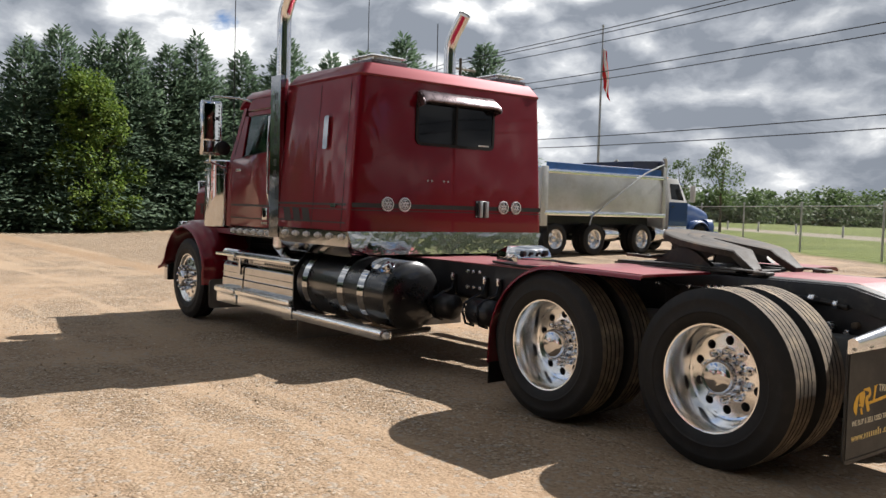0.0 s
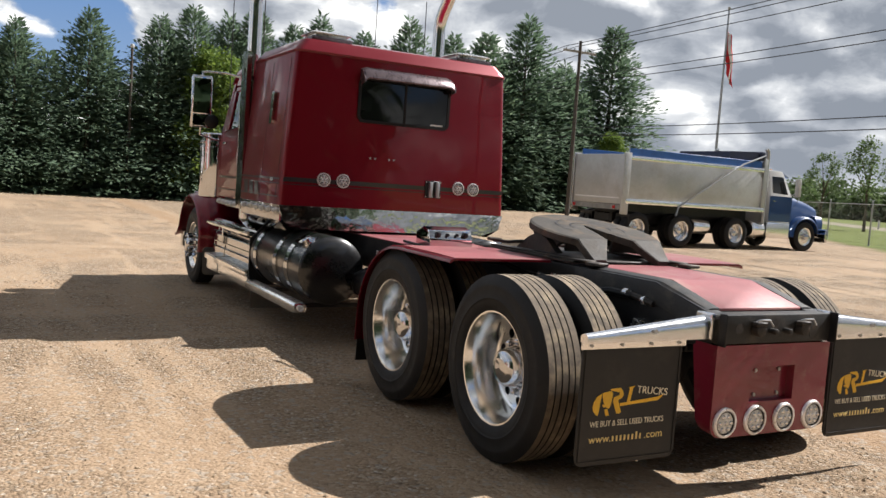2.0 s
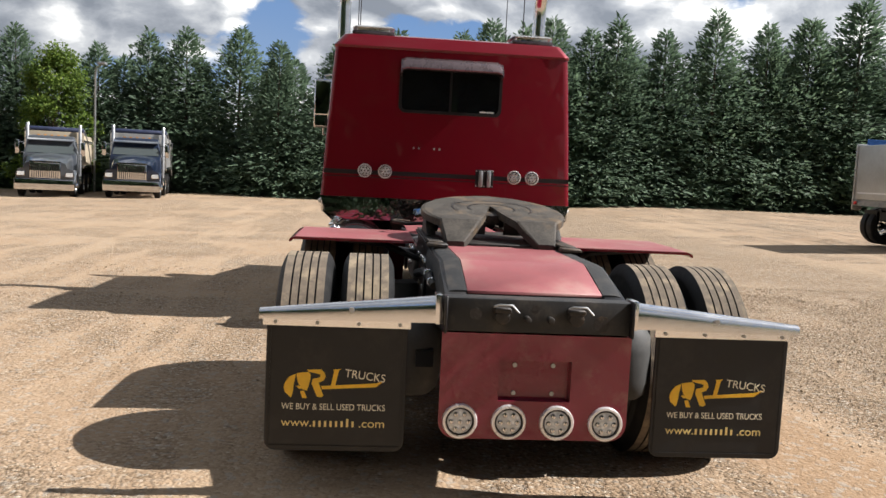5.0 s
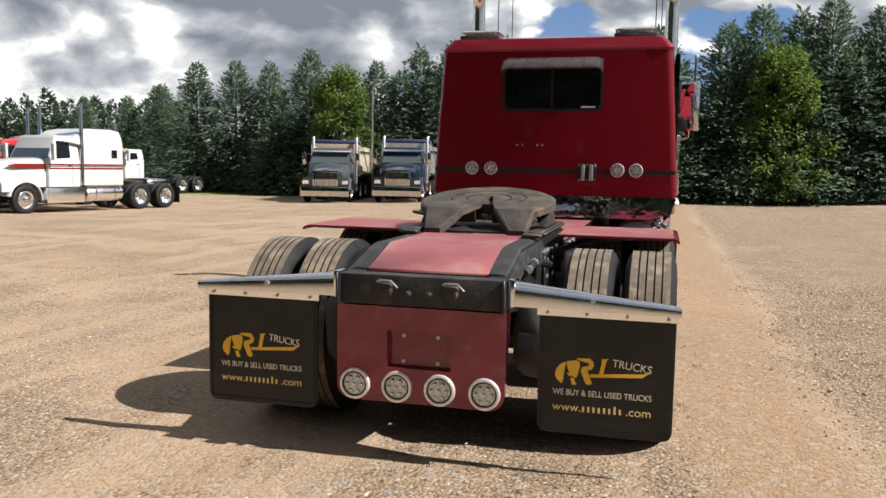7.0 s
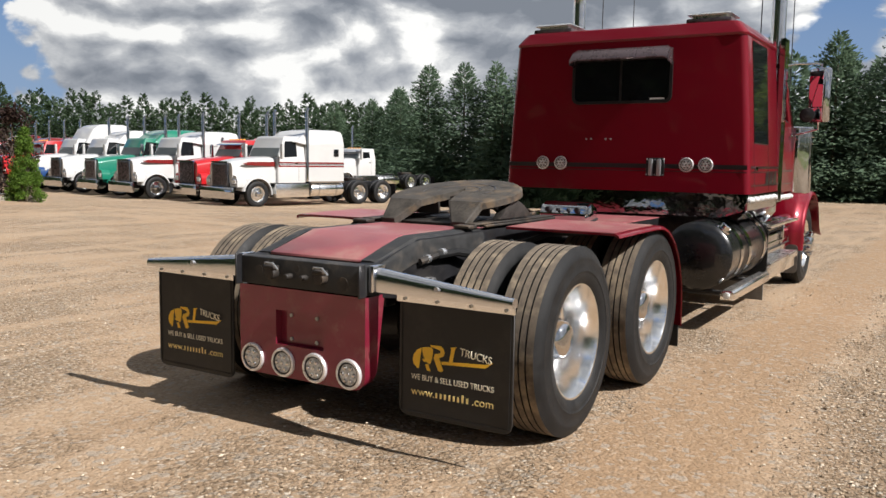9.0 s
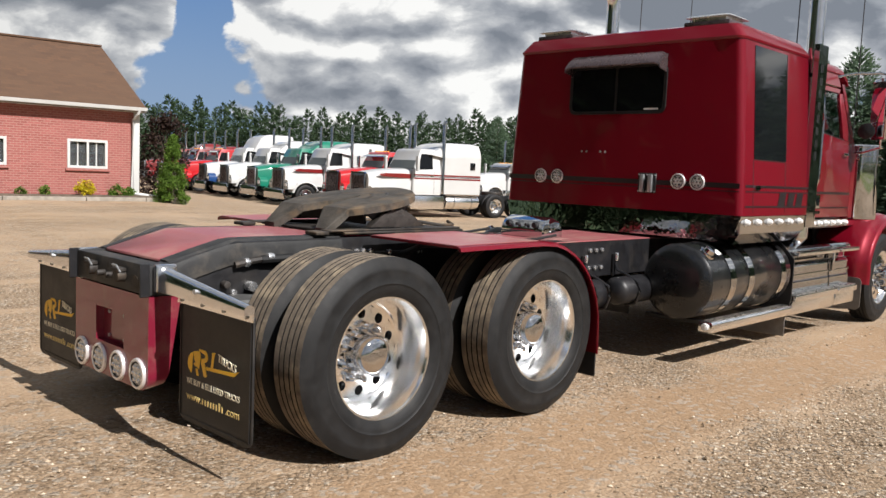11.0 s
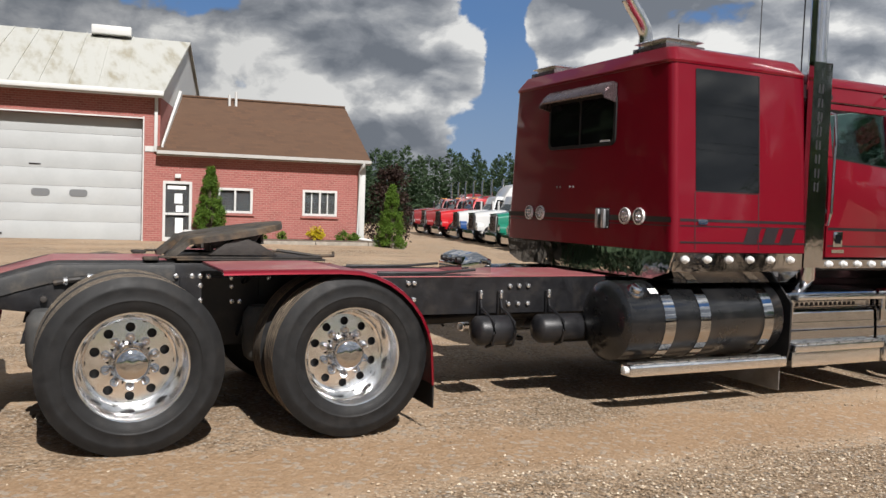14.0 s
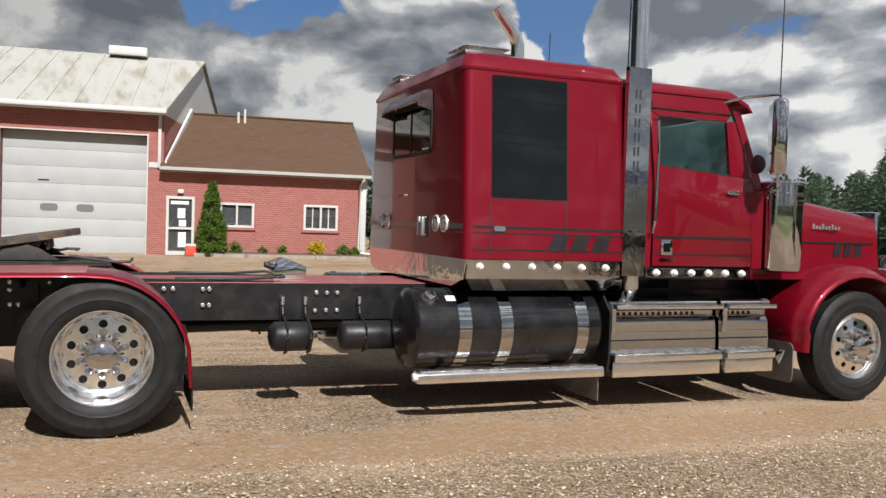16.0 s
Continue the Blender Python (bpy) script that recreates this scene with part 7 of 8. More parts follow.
def highway_tractor(label, paint, fender, grille, roof, stripes, at, tall=True, stack=2, sleeper=True, end=-7.3, axles=(-5.2, -6.55)):
    t = thing("parked_truck", label, "truck", at, "row of parked trucks")
    base = WORLD[t]
    WORLD[t] = Matrix()
    nose(t, paint, fender, grille, 0.95, 2.0, 1.0, 0.84, 0.17)
    cab_shell(t, paint, 2.86 if tall else (2.75 if sleeper else 2.6), 1.92, visor=not tall)
    if sleeper:
        zt = roof
        bm = nb()
        yf = -1.75 if tall else -2.36
        loft(bm, [[(x, y, z) for x, y in rrect(-w, w, ya, yb, 0.10, 4)] for z, w, ya, yb in ((1.0, 1.20, -4.35, -2.37), (2.5, 1.19, -4.35, -2.37), (2.62, 1.18, -4.35, yf + 0.05 if tall else -2.37), (zt - 0.30, 1.12, -4.34, yf - 0.42), (zt - 0.08, 1.03, -4.30, yf - 0.75), (zt, 0.8, -4.1, yf - 1.1))])
        sl = part("sleeper", bm, paint, t, angle=50)
        for s in (-1, 1):
            part("side_window", boxed(min(s * 1.196, s * 1.205), max(s * 1.196, s * 1.205), -4.0, -3.75, 2.05, 2.35, 0.02), "glass_dark", sl)
            if stripes:
                for k, (z0, z1, mt) in enumerate(((1.60, 1.66, "rust_paint"), (1.69, 1.72, "dark_paint"), (1.74, 1.80, "rust_paint"))):
                    part("side_stripe", boxed(min(s * 1.2005, s * 1.206), max(s * 1.2005, s * 1.206), -4.3, -2.4, z0, z1), mt, sl)
                    part("side_stripe", boxed(min(s * 1.1505, s * 1.156), max(s * 1.1505, s * 1.156), -2.3, -0.99, z0, z1), mt, t)
                bm = nb()
                prism(bm, [(-0.93, 1.60), (0.35, 1.66), (0.62, 1.74), (0.30, 1.76), (0.55, 1.79), (-0.93, 1.80)], "x", s * 0.97, s * 1.005)
                part("swoosh", bm, "rust_paint", t)
    chassis(t, end, axles)
    for s in (-1, 1):
        if stack > 1 or s > 0:
            part("exhaust_pipe", tube(nb(), [(s * 1.17, -2.38, 1.0), (s * 1.17, -2.38, 3.9), (s * 1.17, -2.45, 4.02)], 0.075, 14), "chrome", t)
        tank = part("fuel_tank", cyl(nb(), "y", (s * 0.92, 0, 0.66), 0.30, -4.3, -2.6, 28, 0.05), "alu", t)
        for y in (-3.9, -3.0):
            part("strap", cyl(nb(), "y", (s * 0.92, 0, 0.66), 0.304, y - 0.04, y + 0.04, 28), "chrome", tank)
        part("step_box", boxed(min(s * 0.6, s * 1.17), max(s * 0.6, s * 1.17), -2.5, -0.85, 0.35, 0.92, 0.04), "alu", t)
        part("skirt", boxed(min(s * 1.12, s * 1.18), max(s * 1.12, s * 1.18), -4.3, -2.55, 0.94, 1.02), "chrome", t)
        part("mud_flap", boxed(min(s * 0.62, s * 1.24), max(s * 0.62, s * 1.24), end + 0.02, end + 0.035, 0.2, 0.85), "flap", t)
    part("fifth_wheel", cyl(nb(), "z", (0, -5.8, 0), 0.46, 0.97, 1.12, 24, 0.02), "steel", t)
    WORLD[t] = base
    return t


def parked(x, y, yaw):
    return pose(x, y, ground_z(x, y), 0, 0, yaw)


ROW_YAW = 167.0
highway_tractor("white sleeper tractor with maroon side stripes in the parked row", "white_paint", "white_paint", "dark_paint", 3.16, True, parked(-21.9, 23.35, ROW_YAW))
highway_tractor("bright red tractor with a black grille in the parked row", "bright_red", "bright_red", "seam", 2.95, False, parked(-25.7, 25.0, ROW_YAW), False)
highway_tractor("white sleeper tractor with striped sides and yellow-stained bumper", "white_paint", "white_paint", "dark_paint", 3.16, True, parked(-29.4, 24.6, ROW_YAW))
highway_tractor("green tractor with a chrome grille in the parked row", "green_paint", "green_paint", "galv", 3.3, False, parked(-33.2, 25.6, ROW_YAW), True)
highway_tractor("white tractor with a dark chrome grille in the parked row", "white_paint", "white_paint", "dark_paint", 3.3, False, parked(-36.9, 26.2, ROW_YAW), True)
highway_tractor("tall white sleeper tractor with blue fenders in the parked row", "white_paint", "navy", "dark_paint", 3.7, False, parked(-40.6, 27.0, ROW_YAW), True, 1)
highway_tractor("bright red tractor with a dark roof in the parked row", "bright_red", "bright_red", "seam", 3.0, False, parked(-44.5, 27.6, ROW_YAW), False)
highway_tractor("faded dark red tractor at the row's far end", "rust_paint", "rust_paint", "galv", 3.0, False, parked(-48.6, 28.4, ROW_YAW), False)
highway_tractor("old dark red tractor at the row's far end", "rust_paint", "rust_paint", "galv", 3.2, False, parked(-52.6, 29.2, ROW_YAW), False)
highway_tractor("white day-cab truck on a long bare chassis", "white_paint", "white_paint", "seam", 2.6, False, parked(-29.6, 38.7, ROW_YAW), False, 1, False, -7.4, (-5.3, -6.6))


def dump_truck(label, paint, fender, box_mat, tarp, at, axles, front=-1.9, rear=-8.3, ztop=2.72, stripe=None):
    t = thing("dump_truck", label, "dump truck", at, "parked dump trucks")
    base = WORLD[t]
    WORLD[t] = Matrix()
    nose(t, stripe or paint, fender, "chrome", 0.85, 1.92, 0.98, 0.86)
    c = cab_shell(t, paint, 2.72, 1.85, 1.12, -0.75, -1.85)
    if stripe:
        for s in (-1, 1):
            part("lower_band", boxed(min(s * 1.1205, s * 1.127), max(s * 1.1205, s * 1.127), -1.84, -0.77, 0.98, 1.84), stripe, c)
    chassis(t, rear + 0.3, axles)
    f, r = front - 0.30, rear
    bm = nb()
    # open-topped box: floor, two sides, headboard, tailgate
    z0, z1, w, th = 1.28, ztop, 1.22, 0.07
    b = part("dump_body", boxed(-w + th, w - th, r + th, f - th, z0, z0 + 0.10, 0.01, 1), box_mat, t, "aluminium dump body with ribbed rails")
    for s in (-1, 1):
        part("side_wall", boxed(min(s * (w - th), s * w), max(s * (w - th), s * w), r, f, z0, z1, 0.015), box_mat, b)
        part("top_rail", boxed(min(s * (w - th - 0.01), s * (w + 0.05)), max(s * (w - th - 0.01), s * (w + 0.05)), r, f, z1 - 0.13, z1 + 0.0, 0.03), "alu", b)
        part("bottom_rail", boxed(min(s * (w + 0.002), s * (w + 0.07)), max(s * (w + 0.002), s * (w + 0.07)), r + 0.1, f, z0 - 0.02, z0 + 0.13, 0.03), "alu", b)
        part("corner_post", boxed(min(s * (w + 0.003), s * (w + 0.06)), max(s * (w + 0.003), s * (w + 0.06)), r - 0.06, r + 0.22, z0 - 0.35, z1 + 0.08, 0.02), box_mat, b)
        part("front_post", boxed(min(s * (w + 0.003), s * (w + 0.05)), max(s * (w + 0.003), s * (w + 0.05)), f - 0.16, f, z0, z1 + 0.30, 0.015), box_mat, b)
        part("tarp_arm", tube(nb(), [(s * (w + 0.10), f - 3.9, z0 - 0.30), (s * (w + 0.10), f - 3.8, z0 - 0.02), (s * (w + 0.09), f - 1.2, z1 + 0.05), (s * (w + 0.06), f - 0.15, z1 + 0.42)], 0.028, 8), "galv", b)
        part("tarp_edge", boxed(min(s * (w - 0.05), s * (w - 0.01)), max(s * (w - 0.05), s * (w - 0.01)), r + 0.2, f - 0.2, z1 + 0.003, z1 + 0.22, 0.01, 1), tarp, b)
        part("exhaust_pipe", tube(nb(), [(s * 1.12, f + 0.12, 0.9), (s * 1.12, f + 0.12, z1 + 0.55), (s * 1.12, f + 0.04, z1 + 0.66)], 0.075, 12), "galv", t)
        tk = part("fuel_tank", cyl(nb(), "y", (s * 0.90, 0, 0.68), 0.29, axles[0] + 0.75, axles[0] + 1.35, 24, 0.04), "alu", t)
        part("step", boxed(min(s * 0.7, s * 1.16), max(s * 0.7, s * 1.16), axles[0] + 1.45, -0.80, 0.42, 0.95, 0.05), "alu", t)
        part("air_tank", cyl(nb(), "y", (s * 0.85, 0, 0.66), 0.24, axles[0] - 1.75, axles[0] - 1.05, 20, 0.04), "alu", t)
        part("mud_flap", boxed(min(s * 0.60, s * 1.22), max(s * 0.60, s * 1.22), r + 0.32, r + 0.335, 0.25, 0.95), "flap", t)
    part("headboard", boxed(-w + 0.002, w - 0.002, f - th, f, z0, z1 + 0.34, 0.015), box_mat, b)
    part("tailgate", boxed(-w + 0.005, w - 0.005, r - 0.02, r + th - 0.02, z0 - 0.05, z1 + 0.03, 0.02), box_mat, b)
    part("tail_apron", prism(nb(), [(r - 0.10, z0 - 0.22), (r + 0.15, z0 - 0.22), (r + 0.15, z0 - 0.06), (r - 0.03, z0 - 0.06)], "x", -w, w), "wood", b)
    part("tarp_roll", cyl(nb(), "x", (0, f - 0.22, z1 + 0.42), 0.13, -w - 0.02, w + 0.02, 20, 0.03), "tarp_dark", b)
    part("tarp_hood", prism(nb(), [(f - 1.7, z1 + 0.20), (f - 0.30, z1 + 0.22), (f - 0.12, z1 + 0.40), (f - 0.5, z1 + 0.52), (f - 1.65, z1 + 0.46)], "x", -w + 0.05, w - 0.05), "tarp_dark", b)
    part("subframe", boxed(-0.5, 0.5, r + 0.4, f, 0.96, 1.26), "black", t)
    for s in (-1, 1):
        part("tail_lamp", boxed(s * 1.0 - 0.06, s * 1.0 + 0.06, r - 0.125, r - 0.105, z0 - 0.19, z0 - 0.10), "red_lens", b)
    part("reflector_strip", boxed(-1.1, 1.1, r - 0.024, r - 0.021, z0 + 0.12, z0 + 0.16), "flag_white", b)
    WORLD[t] = base
    return t


dump_truck("blue and white dump truck with aluminium box and blue tarp", "white_paint", "navy", "dump_alu", "tarp_blue", pose(21.25, 19.72, 0.10, 0, 0, -91.0), (-3.35, -5.75, -7.55), -1.95, -8.25, 2.72, "navy")
dump_truck("charcoal dump truck with chrome grille and tan dump box", "dark_paint", "dark_paint", "dump_tan", "dump_tan", parked(-15.0, 37.0, 193.0), (-3.3, -5.6, -7.0), -1.9, -7.6, 2.6)
dump_truck("dark blue dump truck with red bumper ends and aluminium box", "blue_paint", "blue_paint", "dump_alu", "dump_alu", parked(-11.4, 37.4, 190.0), (-3.3, -5.6, -7.0), -1.9, -7.6, 2.6)


# ---- trees and planting ----
def leaf_card(verts, faces, c, d, n, length, width):
    """One spray: a folded kite along d with its face towards n."""
    s = d.cross(n)
    if s.length < 1e-4:
        s = Vector((1, 0, 0))
    s.normalize()
    b = len(verts)
    tip = c + d * length
    mid = c + d * (length * 0.45)
    verts += [c, mid + s * width + n * (width * 0.15), tip, mid - s * width + n * (width * 0.15)]
    faces.append((b, b + 1, b + 2, b + 3))


def mesh_of(name, verts, faces, mat):
    me = bpy.data.meshes.new(name)
    me.from_pydata([tuple(v) for v in verts], [], faces)
    me.materials.append(M[mat])
    return me


def spruce_meshes(h, spread, seed, cards=11500, card=0.30, mat="spruce", tiers=17, wide=0.20):
    """A broad cone in uneven tiers; its boughs are lumps of short needle sprays that hang out from dark hollows."""
    rng = random.Random(seed)
    verts, faces = [], []
    bv = nb()
    tube(bv, [(0, 0, -0.2), (0.02, 0, h * 0.5), (0, 0.02, h * 0.97)], 0.15, 8, True, [0.17, 0.08, 0.010])
    trunk = finish(bv, "trunk", "bark")
    off = seed * 7.3
    made = 0
    while made < cards:
        f = 1 - rng.random() ** 0.60 * 0.985
        a = rng.uniform(0, 2 * math.pi)
        ca, sa = math.cos(a), math.sin(a)
        z = h * f
        big = noise.noise((ca * 1.1 + off, sa * 1.1, f * 3.0))
        bough = noise.noise((ca * 2.6, sa * 2.6 + off, f * 9.0))
        tier = (f * tiers + 0.35 * big + 0.5 * noise.noise((ca * 1.7, sa * 1.7, off))) % 1.0
        full = spread * ((1 - f) ** 0.80 + 0.03) * (1.0 + 0.18 * big + 0.42 * bough) * (1.10 - 0.40 * tier)
        full *= 1 - 0.25 * max(0.0, 0.10 - f) / 0.10
        # boughs carry the sprays; the hollows between them stay bare
        if bough < -0.22 and rng.random() < 0.7:
            continue
        inner = rng.random() < 0.24
        u = rng.uniform(0.06, 0.6) if inner else 1.14 - 0.56 * rng.random() ** 1.3
        rad, tang = Vector((ca, sa, 0)), Vector((-sa, ca, 0))
        p = rad * (full * u) + Vector((0, 0, z - 0.20 * full * u * (1 - f) + 0.12 * full * u * u))
        d = (rad * rng.uniform(0.4, 1.0) + tang * rng.uniform(-0.7, 0.7) + Vector((0, 0, rng.uniform(-0.40, 0.20) + 0.7 * f * f))).normalized()
        nrm = (Vector((0, 0, rng.uniform(0.5, 0.9))) + rad * rng.uniform(0.4, 0.9) + tang * rng.uniform(-0.25, 0.25)).normalized()
        size = card * rng.uniform(0.65, 1.3) * (1.7 if inner else 1.0) * (0.62 + 0.38 * (1 - f))
        leaf_card(verts, faces, p, d, nrm, size * 1.25, size * wide)
        made += 1
    for k in range(14):
        d = Vector((rng.uniform(-0.4, 0.4), rng.uniform(-0.4, 0.4), 1)).normalized()
        leaf_card(verts, faces, Vector((0, 0, h * (0.90 + 0.07 * rng.random()))), d, Vector((1, 0, 0)), 0.30, 0.05)
    return trunk, mesh_of("crown", verts, faces, mat)


SPRUCES = [spruce_meshes(9.0, 3.2, 1), spruce_meshes(9.0, 3.5, 2), spruce_meshes(9.0, 3.0, 3), spruce_meshes(9.0, 3.3, 4),
           spruce_meshes(9.0, 3.3, 5, 4200, 0.46, "spruce", 15, 0.24), spruce_meshes(9.0, 3.1, 6, 4200, 0.46, "spruce", 15, 0.24)]


def spruce(x, y, h, k, turn, lab="dark green spruce with drooping branches along the yard", wide=1.0):
    s = h / 8.75
    t = thing("spruce_tree", lab, "tree", pose(x, y, ground_z(x, y) - 0.05, 0, 0, turn) @ Matrix.Diagonal((s * wide, s * wide, s, 1)), "spruce row")
    at = WORLD[t]
    part("trunk", SPRUCES[k][0], None, t, "", at)
    part("crown", SPRUCES[k][1], None, t, "", at)


def plant_row():
    rng = random.Random(21)
    # the row behind the yard, from west to east: place along it and height
    row = ((-8.4, 8.4), (-5.9, 7.9), (-2.8, 8.0), (0.6, 9.0), (4.2, 9.3), (6.0, 10.1), (8.0, 9.9), (9.6, 10.5), (12.1, 10.1), (13.8, 10.9), (16.9, 10.4),
           (20.3, 11.8), (23.9, 11.4), (26.9, 12.0), (30.6, 13.6), (34.6, 11.0), (39.9, 14.6), (-11.3, 8.1), (-13.3, 7.8), (-15.9, 7.0))
    for x, h in row:
        y = 46.3 + 0.16 * x + (3.0 if -16.5 < x < -8 else 0.0)
        spruce(x, y, (h - ground_z(x, y)) * (1.06 if -16.5 < x < -8 else 1.0), rng.randrange(4), rng.uniform(0, 360), wide=1.0 if x < 25 else 1.15)
    # westwards the row falls back
    for x, y, h in ((-20.7, 47.8, 8.3), (-24.4, 49.6, 7.8), (-26.7, 49.3, 7.9), (-29.4, 48.9, 7.8), (-36.0, 55.0, 7.0), (-39.4, 59.4, 7.3), (-41.8, 59.0, 6.5), (-45.6, 58.4, 6.4)):
        spruce(x, y, h - ground_z(x, y), rng.randrange(4), rng.uniform(0, 360))
    # a second, lower rank behind closes the gaps
    for k in range(27):
        x = -22 + k * 2.4 + rng.uniform(-0.8, 0.8)
        spruce(x, 50.6 + 0.16 * x + rng.uniform(-0.7, 0.7), 6.9 + 0.085 * max(0, x + 10) + rng.uniform(-0.6, 0.6), 4 + rng.randrange(2), rng.uniform(0, 360))


plant_row()


def leafy_meshes(h, crown_r, seed, mat, clumps=70, per=70, leaf=0.11, low=0.22, trunk_r=0.14, taper=1.0):
    """Trunk with limbs, and a crown of many leaves gathered in uneven clumps."""
    rng = random.Random(seed)
    bm = nb()
    tube(bm, [(0, 0, -0.2), (0.04, 0.02, h * 0.3), (-0.03, 0.05, h * 0.62)], trunk_r, 8, True, [trunk_r, trunk_r * 0.75, trunk_r * 0.35])
    verts, faces = [], []
    for k in range(clumps):
        f = low + (1 - low) * rng.random() ** 0.9
        a = rng.uniform(0, 6.28)
        bulge = math.sin(math.pi * min(1, (f - low) / (1 - low) * 0.86 + 0.12)) ** 0.6
        if taper != 1.0:
            bulge = (1 - (f - low) / (1 - low)) ** taper + 0.06
        r = crown_r * bulge * rng.uniform(0.45, 1.0)
        c = Vector((r * math.cos(a), r * math.sin(a), h * f))
        if k % 5 == 0:
            tube(bm, [(0, 0, h * f * 0.55), tuple(c * 0.5 + Vector((0, 0, h * f * 0.32))), tuple(c)], 0.03, 5, True, [trunk_r * 0.4, trunk_r * 0.2, 0.008])
        cr = crown_r * (rng.uniform(0.16, 0.34) if taper == 1.0 else rng.uniform(0.12, 0.22))
        for j in range(per):
            o = Vector((rng.gauss(0, 1), rng.gauss(0, 1), rng.gauss(0, 0.8)))
            o *= cr * rng.random() ** 0.33 / max(o.length, 1e-3)
            d = (o.normalized() + Vector((rng.uniform(-1, 1), rng.uniform(-1, 1), rng.uniform(-0.9, 0.5)))).normalized()
            nrm = (o.normalized() + Vector((0, 0, 0.7)) + Vector((rng.uniform(-.5, .5), rng.uniform(-.5, .5), 0))).normalized()
            s = leaf * rng.uniform(0.6, 1.3)
            leaf_card(verts, faces, c + o, d, nrm, s * 1.5, s * 0.55)
    return finish(bm, "trunk", "bark"), mesh_of("crown", verts, faces, mat)


def leafy(name, meshes, x, y, z, label, cat, group="", turn=0, s=1.0):
    t = thing(name, label, cat, pose(x, y, z, 0, 0, turn) @ Matrix.Scale(s, 4), group)
    part("trunk", meshes[0], None, t, "", WORLD[t])
    part("crown", meshes[1], None, t, "", WORLD[t])


MAPLE = leafy_meshes(8.4, 2.8, 31, "leaf", 150, 120, 0.115, 0.06, 0.12, 0.5)
leafy("maple_tree", MAPLE, 6.95, 45.6, -0.45, "bright yellow-green leafy tree before the spruces", "tree")
leafy("maple_tree", MAPLE, 36.5, 48.0, 0.0, "bright yellow-green leafy tree beyond the dump truck", "tree", "", 70, 0.72)
leafy("maple_tree", MAPLE, -17.5, 44.8, -0.5, "yellow-green leafy tree among the spruces", "tree", "", 140, 0.9)


def by_office(x, y):
    """From the office's own axes to the yard's."""
    v = pose(-23.0, 9.5, 0, 0, 0, -7.0) @ Vector((x + 23.0, y - 9.5, 0))
    return v.x, v.y


THUJA = leafy_meshes(2.45, 0.62, 41, "thuja", 280, 70, 0.036, 0.03, 0.05, 0.85)
leafy("cedar_shrub", THUJA, *by_office(-22.66, 7.72), 0.15, "narrow conical green cedar beside the office door", "shrub", "cedars by the office")
leafy("cedar_shrub", THUJA, *by_office(-22.1, 14.0), -0.02, "broad conical green cedar on a short bare trunk", "shrub", "cedars by the office", 50, 0.92)
PLUM = leafy_meshes(2.9, 1.0, 43, "purple", 50, 60, 0.08, 0.05, 0.05)
leafy("plum_shrub", PLUM, *by_office(-24.3, 14.6), 0.0, "dark purple-leaved shrub at the office corner", "shrub")
LOW = leafy_meshes(0.42, 0.34, 44, "thuja", 22, 40, 0.05, 0.1, 0.02)
FLOWERS = leafy_meshes(0.42, 0.36, 45, "flower", 22, 44, 0.045, 0.25, 0.02)
for k, (yy, ms) in enumerate(((8.55, LOW), (9.5, LOW), (10.2, LOW), (11.35, FLOWERS), (12.35, LOW), (12.75, LOW))):
    leafy("bedding_plant", ms, *by_office(-22.66, yy), 0.22, "yellow flowering bedding plant" if ms is FLOWERS else "low green bedding plant in the timber bed", "plant", "bed plants", k * 57, (0.75, 0.5, 0.6, 0.95, 0.75, 0.6)[k])


def joined_trees(name, spots, base, mat, label, kind="stuff"):
    """Far woods as one object."""
    verts, faces = [], []
    me = base[1]
    src = [v.co.copy() for v in me.vertices]
    fc = [tuple(p.vertices) for p in me.polygons]
    for x, y, z, s, a, wide in spots:
        ca, sa = math.cos(a), math.sin(a)
        b = len(verts)
        verts += [(x + (v.x * ca - v.y * sa) * s * wide, y + (v.x * sa + v.y * ca) * s * wide, z + v.z * s) for v in src]
        faces += [tuple(b + i for i in f) for f in fc]
    m2 = bpy.data.meshes.new(name)
    m2.from_pydata(verts, [], faces)
    m2.materials.append(M[mat])
    return tagged(new(name, m2), label, "trees", kind=kind)


